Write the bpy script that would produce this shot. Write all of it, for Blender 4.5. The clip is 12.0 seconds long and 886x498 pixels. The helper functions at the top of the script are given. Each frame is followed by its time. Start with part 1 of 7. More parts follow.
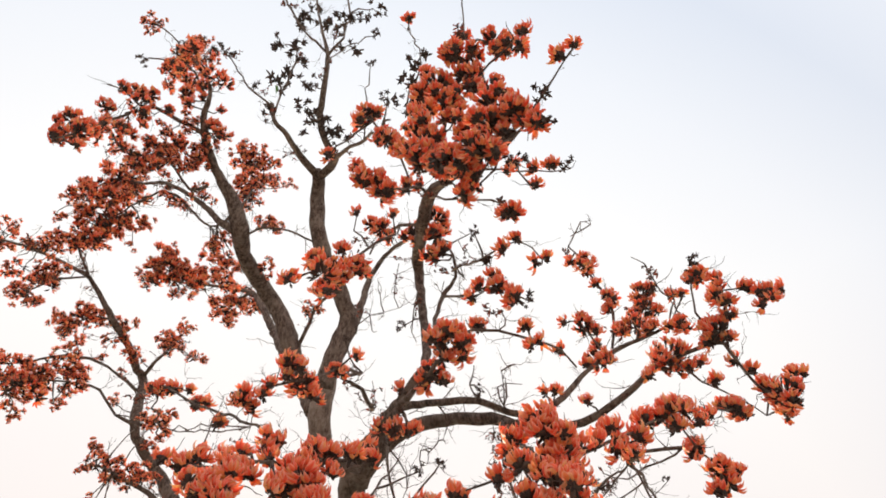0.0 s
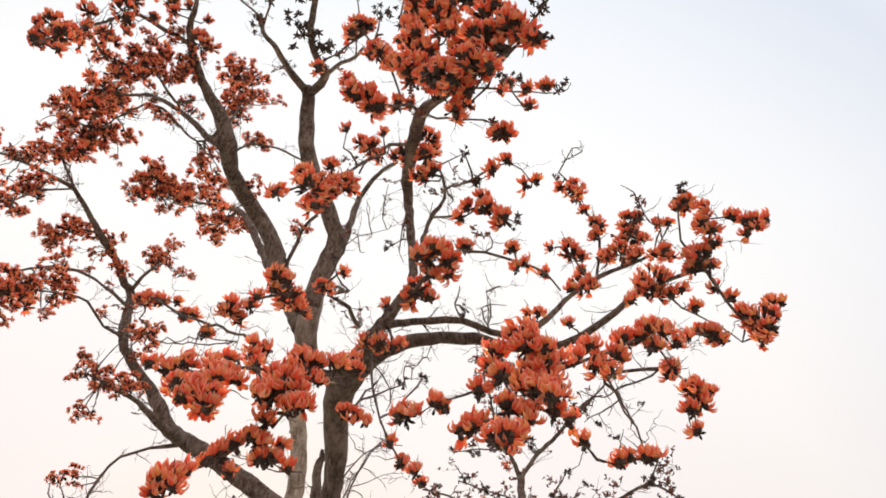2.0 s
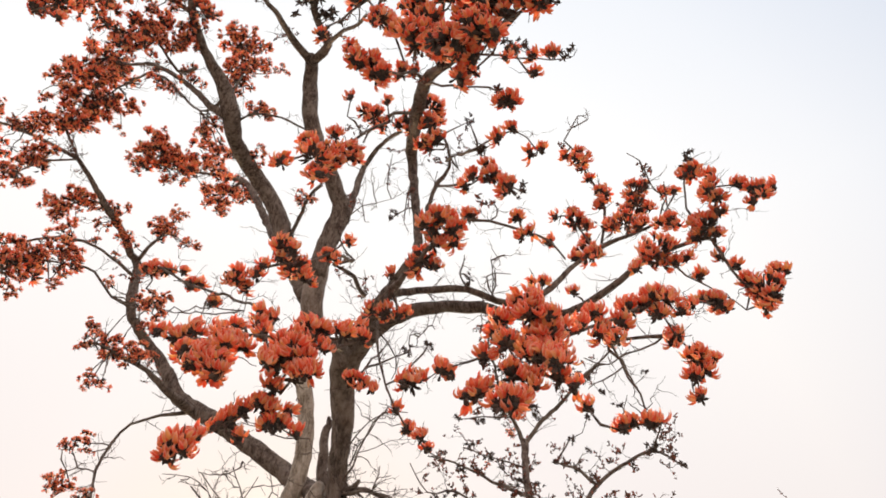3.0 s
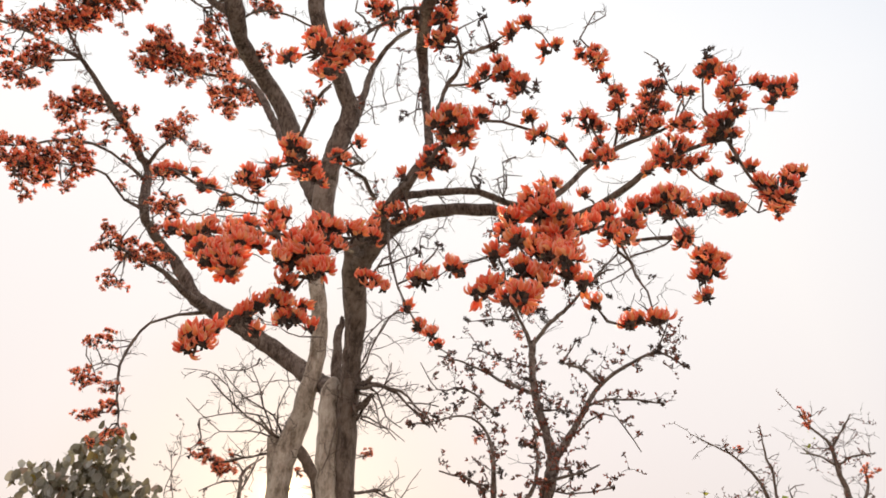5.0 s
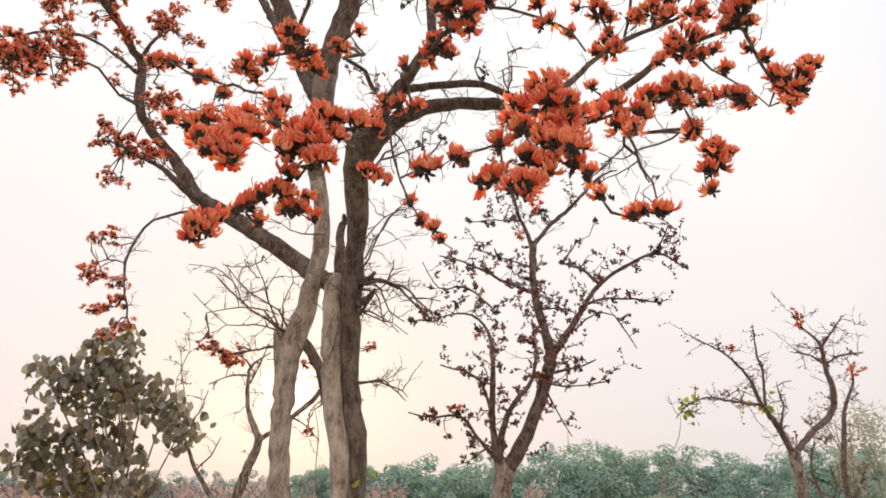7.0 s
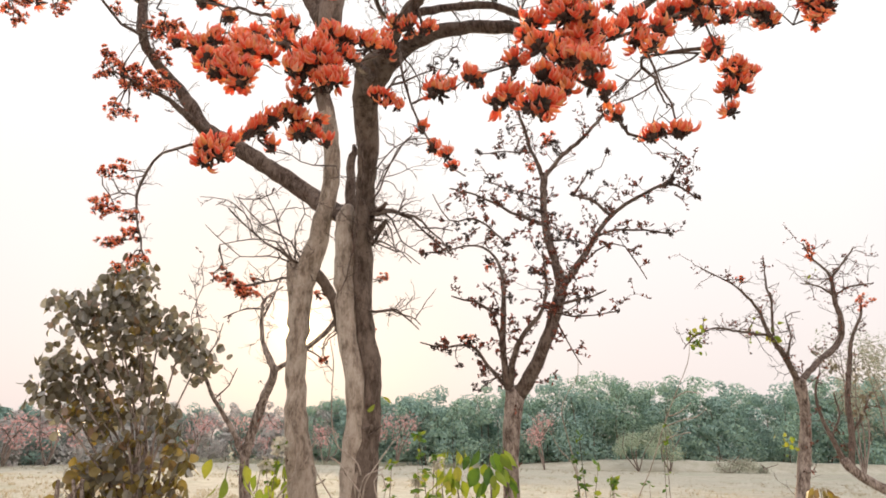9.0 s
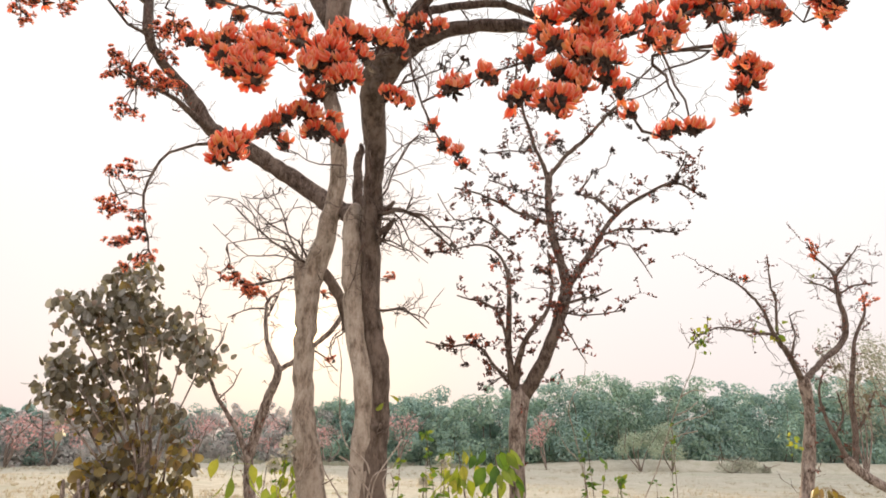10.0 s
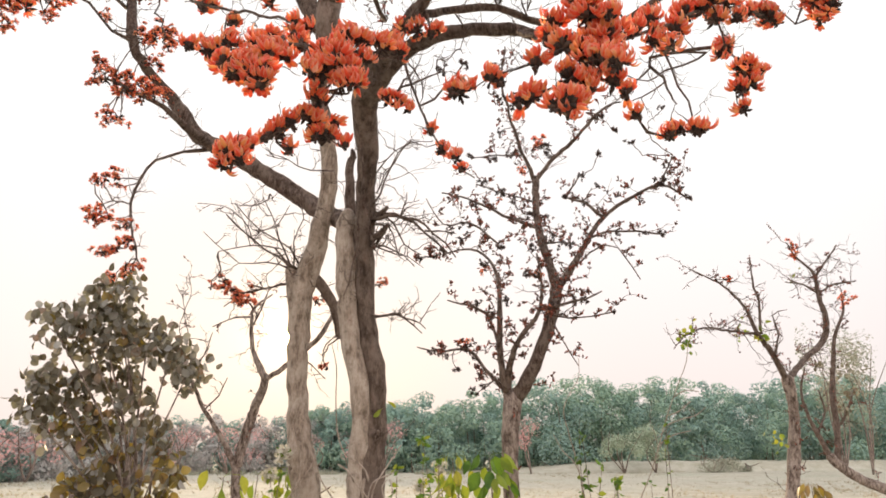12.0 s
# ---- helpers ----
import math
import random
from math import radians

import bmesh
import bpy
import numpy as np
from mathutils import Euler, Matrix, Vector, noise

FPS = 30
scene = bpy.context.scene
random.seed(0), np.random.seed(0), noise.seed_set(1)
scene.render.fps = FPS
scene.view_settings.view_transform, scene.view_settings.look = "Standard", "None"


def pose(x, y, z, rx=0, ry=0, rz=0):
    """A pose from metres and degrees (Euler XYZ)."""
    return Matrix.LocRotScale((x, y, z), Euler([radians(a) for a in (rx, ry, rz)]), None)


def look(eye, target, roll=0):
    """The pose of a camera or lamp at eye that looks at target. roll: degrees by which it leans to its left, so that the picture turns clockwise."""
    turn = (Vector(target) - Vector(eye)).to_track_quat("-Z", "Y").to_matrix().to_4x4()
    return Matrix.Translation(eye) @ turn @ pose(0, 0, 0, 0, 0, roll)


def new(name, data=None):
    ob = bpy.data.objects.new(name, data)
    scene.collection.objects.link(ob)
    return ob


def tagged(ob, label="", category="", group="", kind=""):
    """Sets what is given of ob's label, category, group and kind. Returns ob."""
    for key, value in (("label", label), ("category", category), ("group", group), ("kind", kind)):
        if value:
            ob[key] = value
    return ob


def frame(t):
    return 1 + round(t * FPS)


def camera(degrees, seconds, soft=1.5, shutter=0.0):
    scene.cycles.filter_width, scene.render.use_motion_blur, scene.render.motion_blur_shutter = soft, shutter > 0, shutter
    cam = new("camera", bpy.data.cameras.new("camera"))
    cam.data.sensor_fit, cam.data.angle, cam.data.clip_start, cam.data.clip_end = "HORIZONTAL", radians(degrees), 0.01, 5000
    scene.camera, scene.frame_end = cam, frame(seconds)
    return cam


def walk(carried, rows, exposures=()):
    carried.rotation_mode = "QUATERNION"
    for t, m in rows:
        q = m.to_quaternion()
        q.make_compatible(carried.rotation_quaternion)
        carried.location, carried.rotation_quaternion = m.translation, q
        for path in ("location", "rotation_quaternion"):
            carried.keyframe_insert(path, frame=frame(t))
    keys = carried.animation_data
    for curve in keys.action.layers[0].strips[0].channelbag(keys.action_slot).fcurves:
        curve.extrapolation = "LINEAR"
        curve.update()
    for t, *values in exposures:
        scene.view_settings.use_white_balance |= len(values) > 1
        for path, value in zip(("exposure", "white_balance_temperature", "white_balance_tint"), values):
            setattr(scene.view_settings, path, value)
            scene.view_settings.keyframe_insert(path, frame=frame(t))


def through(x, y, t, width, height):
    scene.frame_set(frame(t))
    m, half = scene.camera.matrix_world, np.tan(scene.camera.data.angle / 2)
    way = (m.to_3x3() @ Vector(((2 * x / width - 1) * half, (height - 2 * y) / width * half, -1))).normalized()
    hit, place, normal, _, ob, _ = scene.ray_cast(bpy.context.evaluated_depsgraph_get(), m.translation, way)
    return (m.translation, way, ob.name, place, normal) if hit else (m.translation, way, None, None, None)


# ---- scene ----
cam = camera(67.22, 12.0, soft=1.75)
PATH = [
    (0, (0.0423, -0.1056, 1.6893), (0.0891, 3.3106, 5.3399), -0.844),
    (0.5, (0.0481, -0.0987, 1.6839), (0.1430, 3.3978, 5.2568), -0.773),
    (1, (0.0465, -0.0995, 1.6774), (0.1529, 3.4722, 5.1748), -0.523),
    (1.5, (0.0450, -0.0861, 1.6675), (0.1651, 3.5880, 5.0567), -0.287),
    (2, (0.0461, -0.0755, 1.6601), (0.1794, 3.7059, 4.9286), 0.227),
    (2.5, (0.0445, -0.0728, 1.6558), (0.1636, 3.7790, 4.8417), 0.336),
    (4.5, (0.0435, -0.0697, 1.6349), (0.1084, 4.1352, 4.3395), 0.855),
    (5, (0.0410, -0.0593, 1.6267), (0.0892, 4.2544, 4.1545), 1.146),
    (5.5, (0.0367, -0.0425, 1.6167), (0.0829, 4.3680, 3.9716), 1.359),
    (6, (0.0338, -0.0354, 1.6088), (0.0673, 4.4622, 3.7929), 1.348),
    (6.5, (0.0315, -0.0317, 1.6018), (0.0891, 4.5451, 3.6141), 1.318),
    (7, (0.0340, -0.0270, 1.5910), (0.0946, 4.6019, 3.4804), 1.339),
    (9, (0.0174, -0.0056, 1.5581), (0.0239, 4.7833, 2.9954), 1.171),
    (9.5, (0.0000, 0.0000, 1.5500), (-0.0000, 4.7922, 2.9763), 0.941),
    (10, (-0.0228, -0.0039, 1.5487), (-0.0246, 4.7846, 2.9875), 1.113),
    (10.5, (-0.0453, 0.0005, 1.5481), (-0.0334, 4.7888, 2.9876), 0.688),
    (11, (-0.0671, 0.0049, 1.5452), (-0.0518, 4.7926, 2.9866), 0.457),
    (11.5, (-0.0922, 0.0086, 1.5449), (-0.0094, 4.7932, 2.9941), 0.376),
    (12.0, (-0.1072, 0.0097, 1.5434), (0.0359, 4.7832, 3.0242), -0.249),
]
EXPOSURES = [(0.0, 0.28), (7.0, 0.32), (9.0, 0.44), (12.0, 0.48)]
walk(cam, [(t, look(eye, target, roll)) for t, eye, target, roll in PATH], EXPOSURES)

# ---- sky and sun ----
SUN_AZ, SUN_EL = 11.75, 9.5          # degrees left of +y, above the horizon
world = bpy.data.worlds.new("hazy_sky")
scene.world = world
world.use_nodes = True
wn, wl = world.node_tree.nodes, world.node_tree.links
wn.clear()
sky = wn.new("ShaderNodeTexSky")
sky.sky_type, sky.sun_disc = "NISHITA", False
sky.sun_elevation, sky.sun_rotation = radians(SUN_EL), radians(-SUN_AZ)
sky.air_density, sky.dust_density, sky.ozone_density = 1.0, 5.0, 1.0
clear = wn.new("ShaderNodeBackground")
clear.inputs["Strength"].default_value = 0.004
haze = wn.new("ShaderNodeBackground")
rise = wn.new("ShaderNodeTexCoord")
part_xyz = wn.new("ShaderNodeSeparateXYZ")
tint = wn.new("ShaderNodeValToRGB")
wl.new(rise.outputs["Generated"], part_xyz.inputs[0])
wl.new(part_xyz.outputs[2], tint.inputs[0])
for k in range(2):
    tint.color_ramp.elements.new(0.5)
for e, (height, col) in zip(tint.color_ramp.elements, ((0.0, (0.66, 0.58, 0.56)), (0.25, (0.755, 0.702, 0.688)), (0.62, (0.86, 0.84, 0.825)), (0.95, (0.82, 0.83, 0.85)))):
    e.position, e.color = height, (*col, 1)
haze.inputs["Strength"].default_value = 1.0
both = wn.new("ShaderNodeAddShader")
wout = wn.new("ShaderNodeOutputWorld")
wl.new(sky.outputs[0], clear.inputs[0])
wl.new(clear.outputs[0], both.inputs[0])
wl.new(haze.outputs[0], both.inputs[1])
# the sun's aureole in the haze
towards = wn.new("ShaderNodeVectorMath")
towards.operation = "DOT_PRODUCT"
towards.inputs[1].default_value = (-math.sin(radians(SUN_AZ)) * math.cos(radians(SUN_EL)), math.cos(radians(SUN_AZ)) * math.cos(radians(SUN_EL)), math.sin(radians(SUN_EL)))
wl.new(rise.outputs["Generated"], towards.inputs[0])
# warmer near the sun, bluer and dimmer aside, brightened opposite it as fill light
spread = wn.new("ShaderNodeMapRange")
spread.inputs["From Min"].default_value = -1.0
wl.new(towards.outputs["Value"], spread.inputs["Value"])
cool_and_fill = wn.new("ShaderNodeValToRGB")
while len(cool_and_fill.color_ramp.elements) < 7:
    cool_and_fill.color_ramp.elements.new(0.5)
for e, (dot, col) in zip(cool_and_fill.color_ramp.elements, ((-1.0, (1.65, 1.57, 1.5)), (0.1, (0.98, 0.99, 1.02)), (0.42, (0.75, 0.8, 0.885)), (0.56, (0.89, 0.915, 0.955)), (0.72, (1, 1, 0.995)), (0.95, (0.98, 0.965, 0.965)), (1.0, (0.9, 0.84, 0.815)))):
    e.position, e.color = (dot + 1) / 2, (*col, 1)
wl.new(spread.outputs["Result"], cool_and_fill.inputs[0])
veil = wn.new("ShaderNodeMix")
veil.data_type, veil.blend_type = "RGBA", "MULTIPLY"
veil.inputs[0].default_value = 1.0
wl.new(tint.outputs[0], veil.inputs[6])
wl.new(cool_and_fill.outputs[0], veil.inputs[7])
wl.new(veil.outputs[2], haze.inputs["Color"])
lit = both.outputs[0]
for tight, strength, col in ((90.0, 0.06, (1.0, 0.78, 0.5)), (1200.0, 0.55, (1.0, 0.74, 0.38)), (9000.0, 12.0, (1.0, 0.72, 0.3))):
    near_sun = wn.new("ShaderNodeMath")
    near_sun.operation, near_sun.use_clamp = "POWER", True
    wl.new(towards.outputs["Value"], near_sun.inputs[0])
    near_sun.inputs[1].default_value = tight
    glow = wn.new("ShaderNodeMath")
    glow.operation = "MULTIPLY"
    glow.inputs[1].default_value = strength
    wl.new(near_sun.outputs[0], glow.inputs[0])
    aureole = wn.new("ShaderNodeBackground")
    aureole.inputs["Color"].default_value = (*col, 1)
    wl.new(glow.outputs[0], aureole.inputs["Strength"])
    more = wn.new("ShaderNodeAddShader")
    wl.new(lit, more.inputs[0])
    wl.new(aureole.outputs[0], more.inputs[1])
    lit = more.outputs[0]
wl.new(lit, wout.inputs[0])

sun = new("sun", bpy.data.lights.new("sun", "SUN"))
sun.data.energy, sun.data.angle, sun.data.color = 3.2, radians(2), (1.0, 0.74, 0.46)
sun.matrix_world = look((0, 0, 0), (math.sin(radians(SUN_AZ)), -math.cos(radians(SUN_AZ)), -math.tan(radians(SUN_EL))))

# ---- materials ----
def material(name):
    m = bpy.data.materials.new(name)
    m.use_nodes = True
    return m, m.node_tree.nodes, m.node_tree.links, m.node_tree.nodes["Principled BSDF"]


def ramp(nodes, links, source, stops):
    r = nodes.new("ShaderNodeValToRGB")
    links.new(source, r.inputs[0])
    while len(r.color_ramp.elements) < len(stops):
        r.color_ramp.elements.new(0.5)
    for e, (at, col) in zip(r.color_ramp.elements, stops):
        e.position, e.color = at, (*col, 1)
    return r.outputs[0]


def noise_tex(nodes, links, scale, detail=5.0, stretch=None, rough=0.6, kind="Object"):
    co = nodes.new("ShaderNodeTexCoord")
    n = nodes.new("ShaderNodeTexNoise")
    n.inputs["Scale"].default_value, n.inputs["Detail"].default_value, n.inputs["Roughness"].default_value = scale, detail, rough
    src = co.outputs[kind]
    if stretch:
        mp = nodes.new("ShaderNodeMapping")
        mp.inputs["Scale"].default_value = stretch
        links.new(src, mp.inputs[0])
        src = mp.outputs[0]
    links.new(src, n.inputs["Vector"])
    return n.outputs["Fac"]


def mix_col(nodes, links, fac, a, b, mode="MIX"):
    mx = nodes.new("ShaderNodeMix")
    mx.data_type, mx.blend_type = "RGBA", mode
    for sock, v in ((mx.inputs[0], fac), (mx.inputs[6], a), (mx.inputs[7], b)):
        if isinstance(v, (int, float)):
            sock.default_value = v
        elif isinstance(v, tuple):
            sock.default_value = (*v, 1)
        else:
            links.new(v, sock)
    return mx.outputs[2]


def bump(nodes, links, height, strength, distance, bsdf):
    b = nodes.new("ShaderNodeBump")
    b.inputs["Strength"].default_value, b.inputs["Distance"].default_value = strength, distance
    links.new(height, b.inputs["Height"])
    links.new(b.outputs[0], bsdf.inputs["Normal"])


def bark(name, dark, mid, pale, scale=9.0):
    """Fissured grey-brown bark with pale lichen blotches."""
    m, n, l, b = material(name)
    fiss = noise_tex(n, l, scale * 2.2, 9, (1.5, 1.5, 0.5), 0.75)
    blot = noise_tex(n, l, scale * 0.7, 8, (1, 1, 0.75), 0.7)
    grain = noise_tex(n, l, scale * 9, 4, (3, 3, 0.8), 0.7)
    col = ramp(n, l, fiss, [(0.38, dark), (0.49, mid), (0.62, pale)])
    col = mix_col(n, l, ramp(n, l, blot, [(0.48, (0, 0, 0)), (0.62, (0.8, 0.8, 0.8))]), col, pale)
    stain = noise_tex(n, l, scale * 2.4, 8, (1, 1, 0.8), 0.75)
    col = mix_col(n, l, ramp(n, l, stain, [(0.56, (0, 0, 0)), (0.68, (0.8, 0.8, 0.8))]), col, dark)
    col = mix_col(n, l, 0.35, col, ramp(n, l, grain, [(0.3, (0.35, 0.33, 0.32)), (0.7, (1, 1, 1))]), "MULTIPLY")
    l.new(col, b.inputs["Base Color"])
    b.inputs["Roughness"].default_value = 0.92
    b.inputs["Specular IOR Level"].default_value = 0.15
    mx = n.new("ShaderNodeMath")
    mx.operation = "MULTIPLY_ADD"
    mx.inputs[1].default_value = 0.35
    l.new(grain, mx.inputs[0])
    l.new(fiss, mx.inputs[2])
    bump(n, l, mx.outputs[0], 0.9, 0.012, b)
    return m


def leafy(name, stops, through, rough=0.55, scale=3.0, share=0.35, rim=None, veins=0.45):
    """Thin leaf or petal: varied from piece to piece, lets light through."""
    m, n, l, b = material(name)
    info = n.new("ShaderNodeObjectInfo")
    geo = n.new("ShaderNodeNewGeometry")
    add = n.new("ShaderNodeMath")
    add.operation = "ADD"
    l.new(info.outputs["Random"], add.inputs[0])
    l.new(geo.outputs["Random Per Island"], add.inputs[1])
    fr = n.new("ShaderNodeMath")
    fr.operation = "FRACT"
    l.new(add.outputs[0], fr.inputs[0])
    col = ramp(n, l, fr.outputs[0], stops)
    if rim:
        edge = n.new("ShaderNodeAttribute")
        edge.attribute_name = "rim"
        col = mix_col(n, l, ramp(n, l, edge.outputs["Fac"], [(0.45, (0, 0, 0)), (1.0, (0.75, 0.75, 0.75))]), col, rim)
    vein = noise_tex(n, l, scale, 4)
    col = mix_col(n, l, veins, col, ramp(n, l, vein, [(0.3, (0.6, 0.55, 0.5)), (0.7, (1, 1, 1))]), "MULTIPLY")
    l.new(col, b.inputs["Base Color"])
    b.inputs["Roughness"].default_value = rough
    b.inputs["Specular IOR Level"].default_value = 0.3
    tr = n.new("ShaderNodeBsdfTranslucent")
    l.new(mix_col(n, l, 1.0, col, through, "MULTIPLY"), tr.inputs[0])
    ms = n.new("ShaderNodeMixShader")
    ms.inputs[0].default_value = share
    l.new(b.outputs[0], ms.inputs[1])
    l.new(tr.outputs[0], ms.inputs[2])
    l.new(ms.outputs[0], n["Material Output"].inputs[0])
    return m


BARK = bark("brown_bark", (0.095, 0.068, 0.056), (0.2, 0.15, 0.124), (0.31, 0.245, 0.208))
BARK_PALE = bark("pale_grey_bark", (0.17, 0.13, 0.1), (0.37, 0.297, 0.24), (0.55, 0.468, 0.395), 7)
BARK_BROWN = bark("dark_trunk_bark", (0.062, 0.044, 0.035), (0.135, 0.1, 0.08), (0.235, 0.18, 0.148), 8)
BARK_DARK = bark("dark_branch_bark", (0.04, 0.028, 0.024), (0.12, 0.085, 0.07), (0.24, 0.185, 0.155), 14)
BARK_FAR = bark("weathered_bark", (0.055, 0.04, 0.035), (0.2, 0.15, 0.125), (0.46, 0.38, 0.33), 8)
PETAL = leafy("orange_petal", [(0.0, (0.96, 0.13, 0.065)), (0.3, (0.97, 0.19, 0.095)), (0.6, (0.98, 0.27, 0.12)), (0.84, (0.98, 0.37, 0.14)), (0.93, (0.98, 0.5, 0.18)), (1.0, (0.97, 0.48, 0.36))], (1.0, 0.9, 0.7), 0.4, 40, 0.55, (0.99, 0.64, 0.5), 0.2)
PETAL.node_tree.nodes["Principled BSDF"].inputs["Sheen Weight"].default_value = 0.25
CALYX = leafy("velvety_dark_calyx", [(0.0, (0.035, 0.025, 0.022)), (0.6, (0.07, 0.047, 0.04)), (1.0, (0.12, 0.078, 0.064))], (0.4, 0.3, 0.2), 0.8, 60, 0.05)
LEAF_DUSTY = leafy("dusty_old_leaf", [(0.0, (0.13, 0.11, 0.075)), (0.3, (0.2, 0.18, 0.14)), (0.6, (0.28, 0.265, 0.235)), (0.85, (0.42, 0.415, 0.41)), (1.0, (0.27, 0.17, 0.11))], (1.0, 0.95, 0.5), 0.5, 12, 0.3)
LEAF_DUSTY.node_tree.nodes["Principled BSDF"].inputs["Specular IOR Level"].default_value = 0.4
LEAF_YELLOW = leafy("yellowing_leaf", [(0.0, (0.24, 0.2, 0.08)), (0.5, (0.33, 0.25, 0.1)), (0.9, (0.27, 0.17, 0.1)), (1.0, (0.42, 0.32, 0.06))], (1.0, 1.0, 0.4), 0.45, 12, 0.4)
LEAF_GREEN = leafy("young_green_leaf", [(0.0, (0.08, 0.17, 0.04)), (0.5, (0.13, 0.24, 0.05)), (1.0, (0.28, 0.34, 0.06))], (1.0, 1.0, 0.45), 0.58, 12, 0.48)
# woodland greens lifted to pale blue-green: distance haze put into the leaf colour
WOODS = leafy("hazed_woodland_leaves", [(0.0, (0.26, 0.39, 0.36)), (0.4, (0.3, 0.435, 0.39)), (0.8, (0.335, 0.475, 0.41)), (1.0, (0.38, 0.5, 0.4))], (0.97, 1.0, 0.95), 0.9, 0.15, 0.25, None, 0.3)
WOODS_B = leafy("hazed_olive_woodland", [(0.0, (0.29, 0.43, 0.37)), (0.5, (0.34, 0.48, 0.39)), (1.0, (0.4, 0.52, 0.38))], (0.97, 1.0, 0.92), 0.9, 0.15, 0.25, None, 0.3)
# dry grey-brown paled to light grey, with the haze painted in
DRY_WOODS = leafy("hazed_dry_twigs", [(0.0, (0.48, 0.48, 0.46)), (0.6, (0.54, 0.53, 0.51)), (1.0, (0.57, 0.5, 0.49))], (1.0, 0.97, 0.94), 0.9, 0.15, 0.2, None, 0.25)
PALE_BUSH = leafy("pale_green_bush_leaves", [(0.0, (0.38, 0.46, 0.34)), (0.6, (0.46, 0.54, 0.4)), (1.0, (0.52, 0.54, 0.42))], (1.0, 1.0, 0.85), 0.8, 0.5, 0.2, None, 0.25)
STRAW = leafy("straw_grass", [(0.0, (0.46, 0.4, 0.32)), (0.6, (0.58, 0.52, 0.43)), (1.0, (0.4, 0.4, 0.3))], (1.0, 0.95, 0.75), 0.8, 3, 0.4)
SCRUB = leafy("dry_scrub_leaves", [(0.0, (0.33, 0.36, 0.28)), (0.6, (0.42, 0.43, 0.34)), (1.0, (0.4, 0.35, 0.29))], (1.0, 0.97, 0.85), 0.8, 0.5, 0.2, None, 0.25)
# red blossom washed out to pink, the far haze mixed into its colour
RED_WOODS = leafy("hazed_red_blossom", [(0.0, (0.74, 0.42, 0.4)), (0.6, (0.8, 0.5, 0.48)), (1.0, (0.6, 0.5, 0.47))], (1.0, 0.88, 0.82), 0.8, 0.5, 0.25, None, 0.25)
LEAF_YELLOW_GREEN = leafy("lime_green_leaf", [(0.0, (0.22, 0.32, 0.06)), (0.6, (0.33, 0.4, 0.07)), (1.0, (0.36, 0.36, 0.08))], (1.0, 1.0, 0.45), 0.58, 12, 0.5)
BUD = leafy("red_brown_bud", [(0.0, (0.07, 0.04, 0.03)), (0.6, (0.16, 0.07, 0.05)), (1.0, (0.42, 0.1, 0.06))], (0.5, 0.3, 0.2), 0.8, 60, 0.05)
WHITE_BLOOM = leafy("white_blossom", [(0.0, (0.6, 0.58, 0.5)), (1.0, (0.75, 0.73, 0.66))], (1, 1, 0.9), 0.6, 30, 0.3)


def dry_field():
    m, n, l, b = material("dry_grass_field")
    big = noise_tex(n, l, 0.12, 6, (1.0, 2.2, 1.0))
    mid = noise_tex(n, l, 1.1, 6)
    fine = noise_tex(n, l, 14, 6, (1, 1, 1), 0.75)
    col = ramp(n, l, big, [(0.3, (0.56, 0.52, 0.43)), (0.5, (0.64, 0.605, 0.515)), (0.7, (0.53, 0.535, 0.43))])
    col = mix_col(n, l, 0.75, col, ramp(n, l, mid, [(0.35, (0.74, 0.72, 0.64)), (0.62, (1, 1, 1))]), "MULTIPLY")
    col = mix_col(n, l, 0.6, col, ramp(n, l, fine, [(0.35, (0.6, 0.56, 0.5)), (0.65, (1, 1, 1))]), "MULTIPLY")
    l.new(col, b.inputs["Base Color"])
    b.inputs["Roughness"].default_value = 0.95
    b.inputs["Specular IOR Level"].default_value = 0.1
    bump(n, l, fine, 0.8, 0.06, b)
    return m


FIELD = dry_field()


# ---- building helpers ----
def mesh_of(name, verts, faces, mats, index=None, smooth=True):
    me = bpy.data.meshes.new(name)
    me.from_pydata(np.array(verts, float).tolist(), [], faces)
    for m in mats:
        me.materials.append(m)
    if index is not None:
        me.polygons.foreach_set("material_index", index)
    me.polygons.foreach_set("use_smooth", [smooth] * len(faces))
    me.update()
    return me


def part(name, me, parent, label=""):
    ob = new(name, me)
    ob.parent = parent
    return tagged(ob, label) if label else ob


def thing(name, at, label, category, group="", kind=""):
    ob = new(name)
    ob.location = at
    return tagged(ob, label, category, group, kind)


def spline(points, step):
    """A smooth run through points of (x, y, z, r)."""
    p = [np.array(q, float) for q in points]
    p = [2 * p[0] - p[1]] + p + [2 * p[-1] - p[-2]]
    out = []
    for a, b, c, d in zip(p, p[1:], p[2:], p[3:]):
        n = max(2, int(np.linalg.norm(c[:3] - b[:3]) / step))
        for i in range(n):
            t = i / n
            q = 0.5 * (2 * b + (c - a) * t + (2 * a - 5 * b + 4 * c - d) * t * t + (3 * b - a - 3 * c + d) * t ** 3)
            q[3] = b[3] + (c[3] - b[3]) * t
            out.append(q)
    out.append(p[-2])
    return np.array(out)


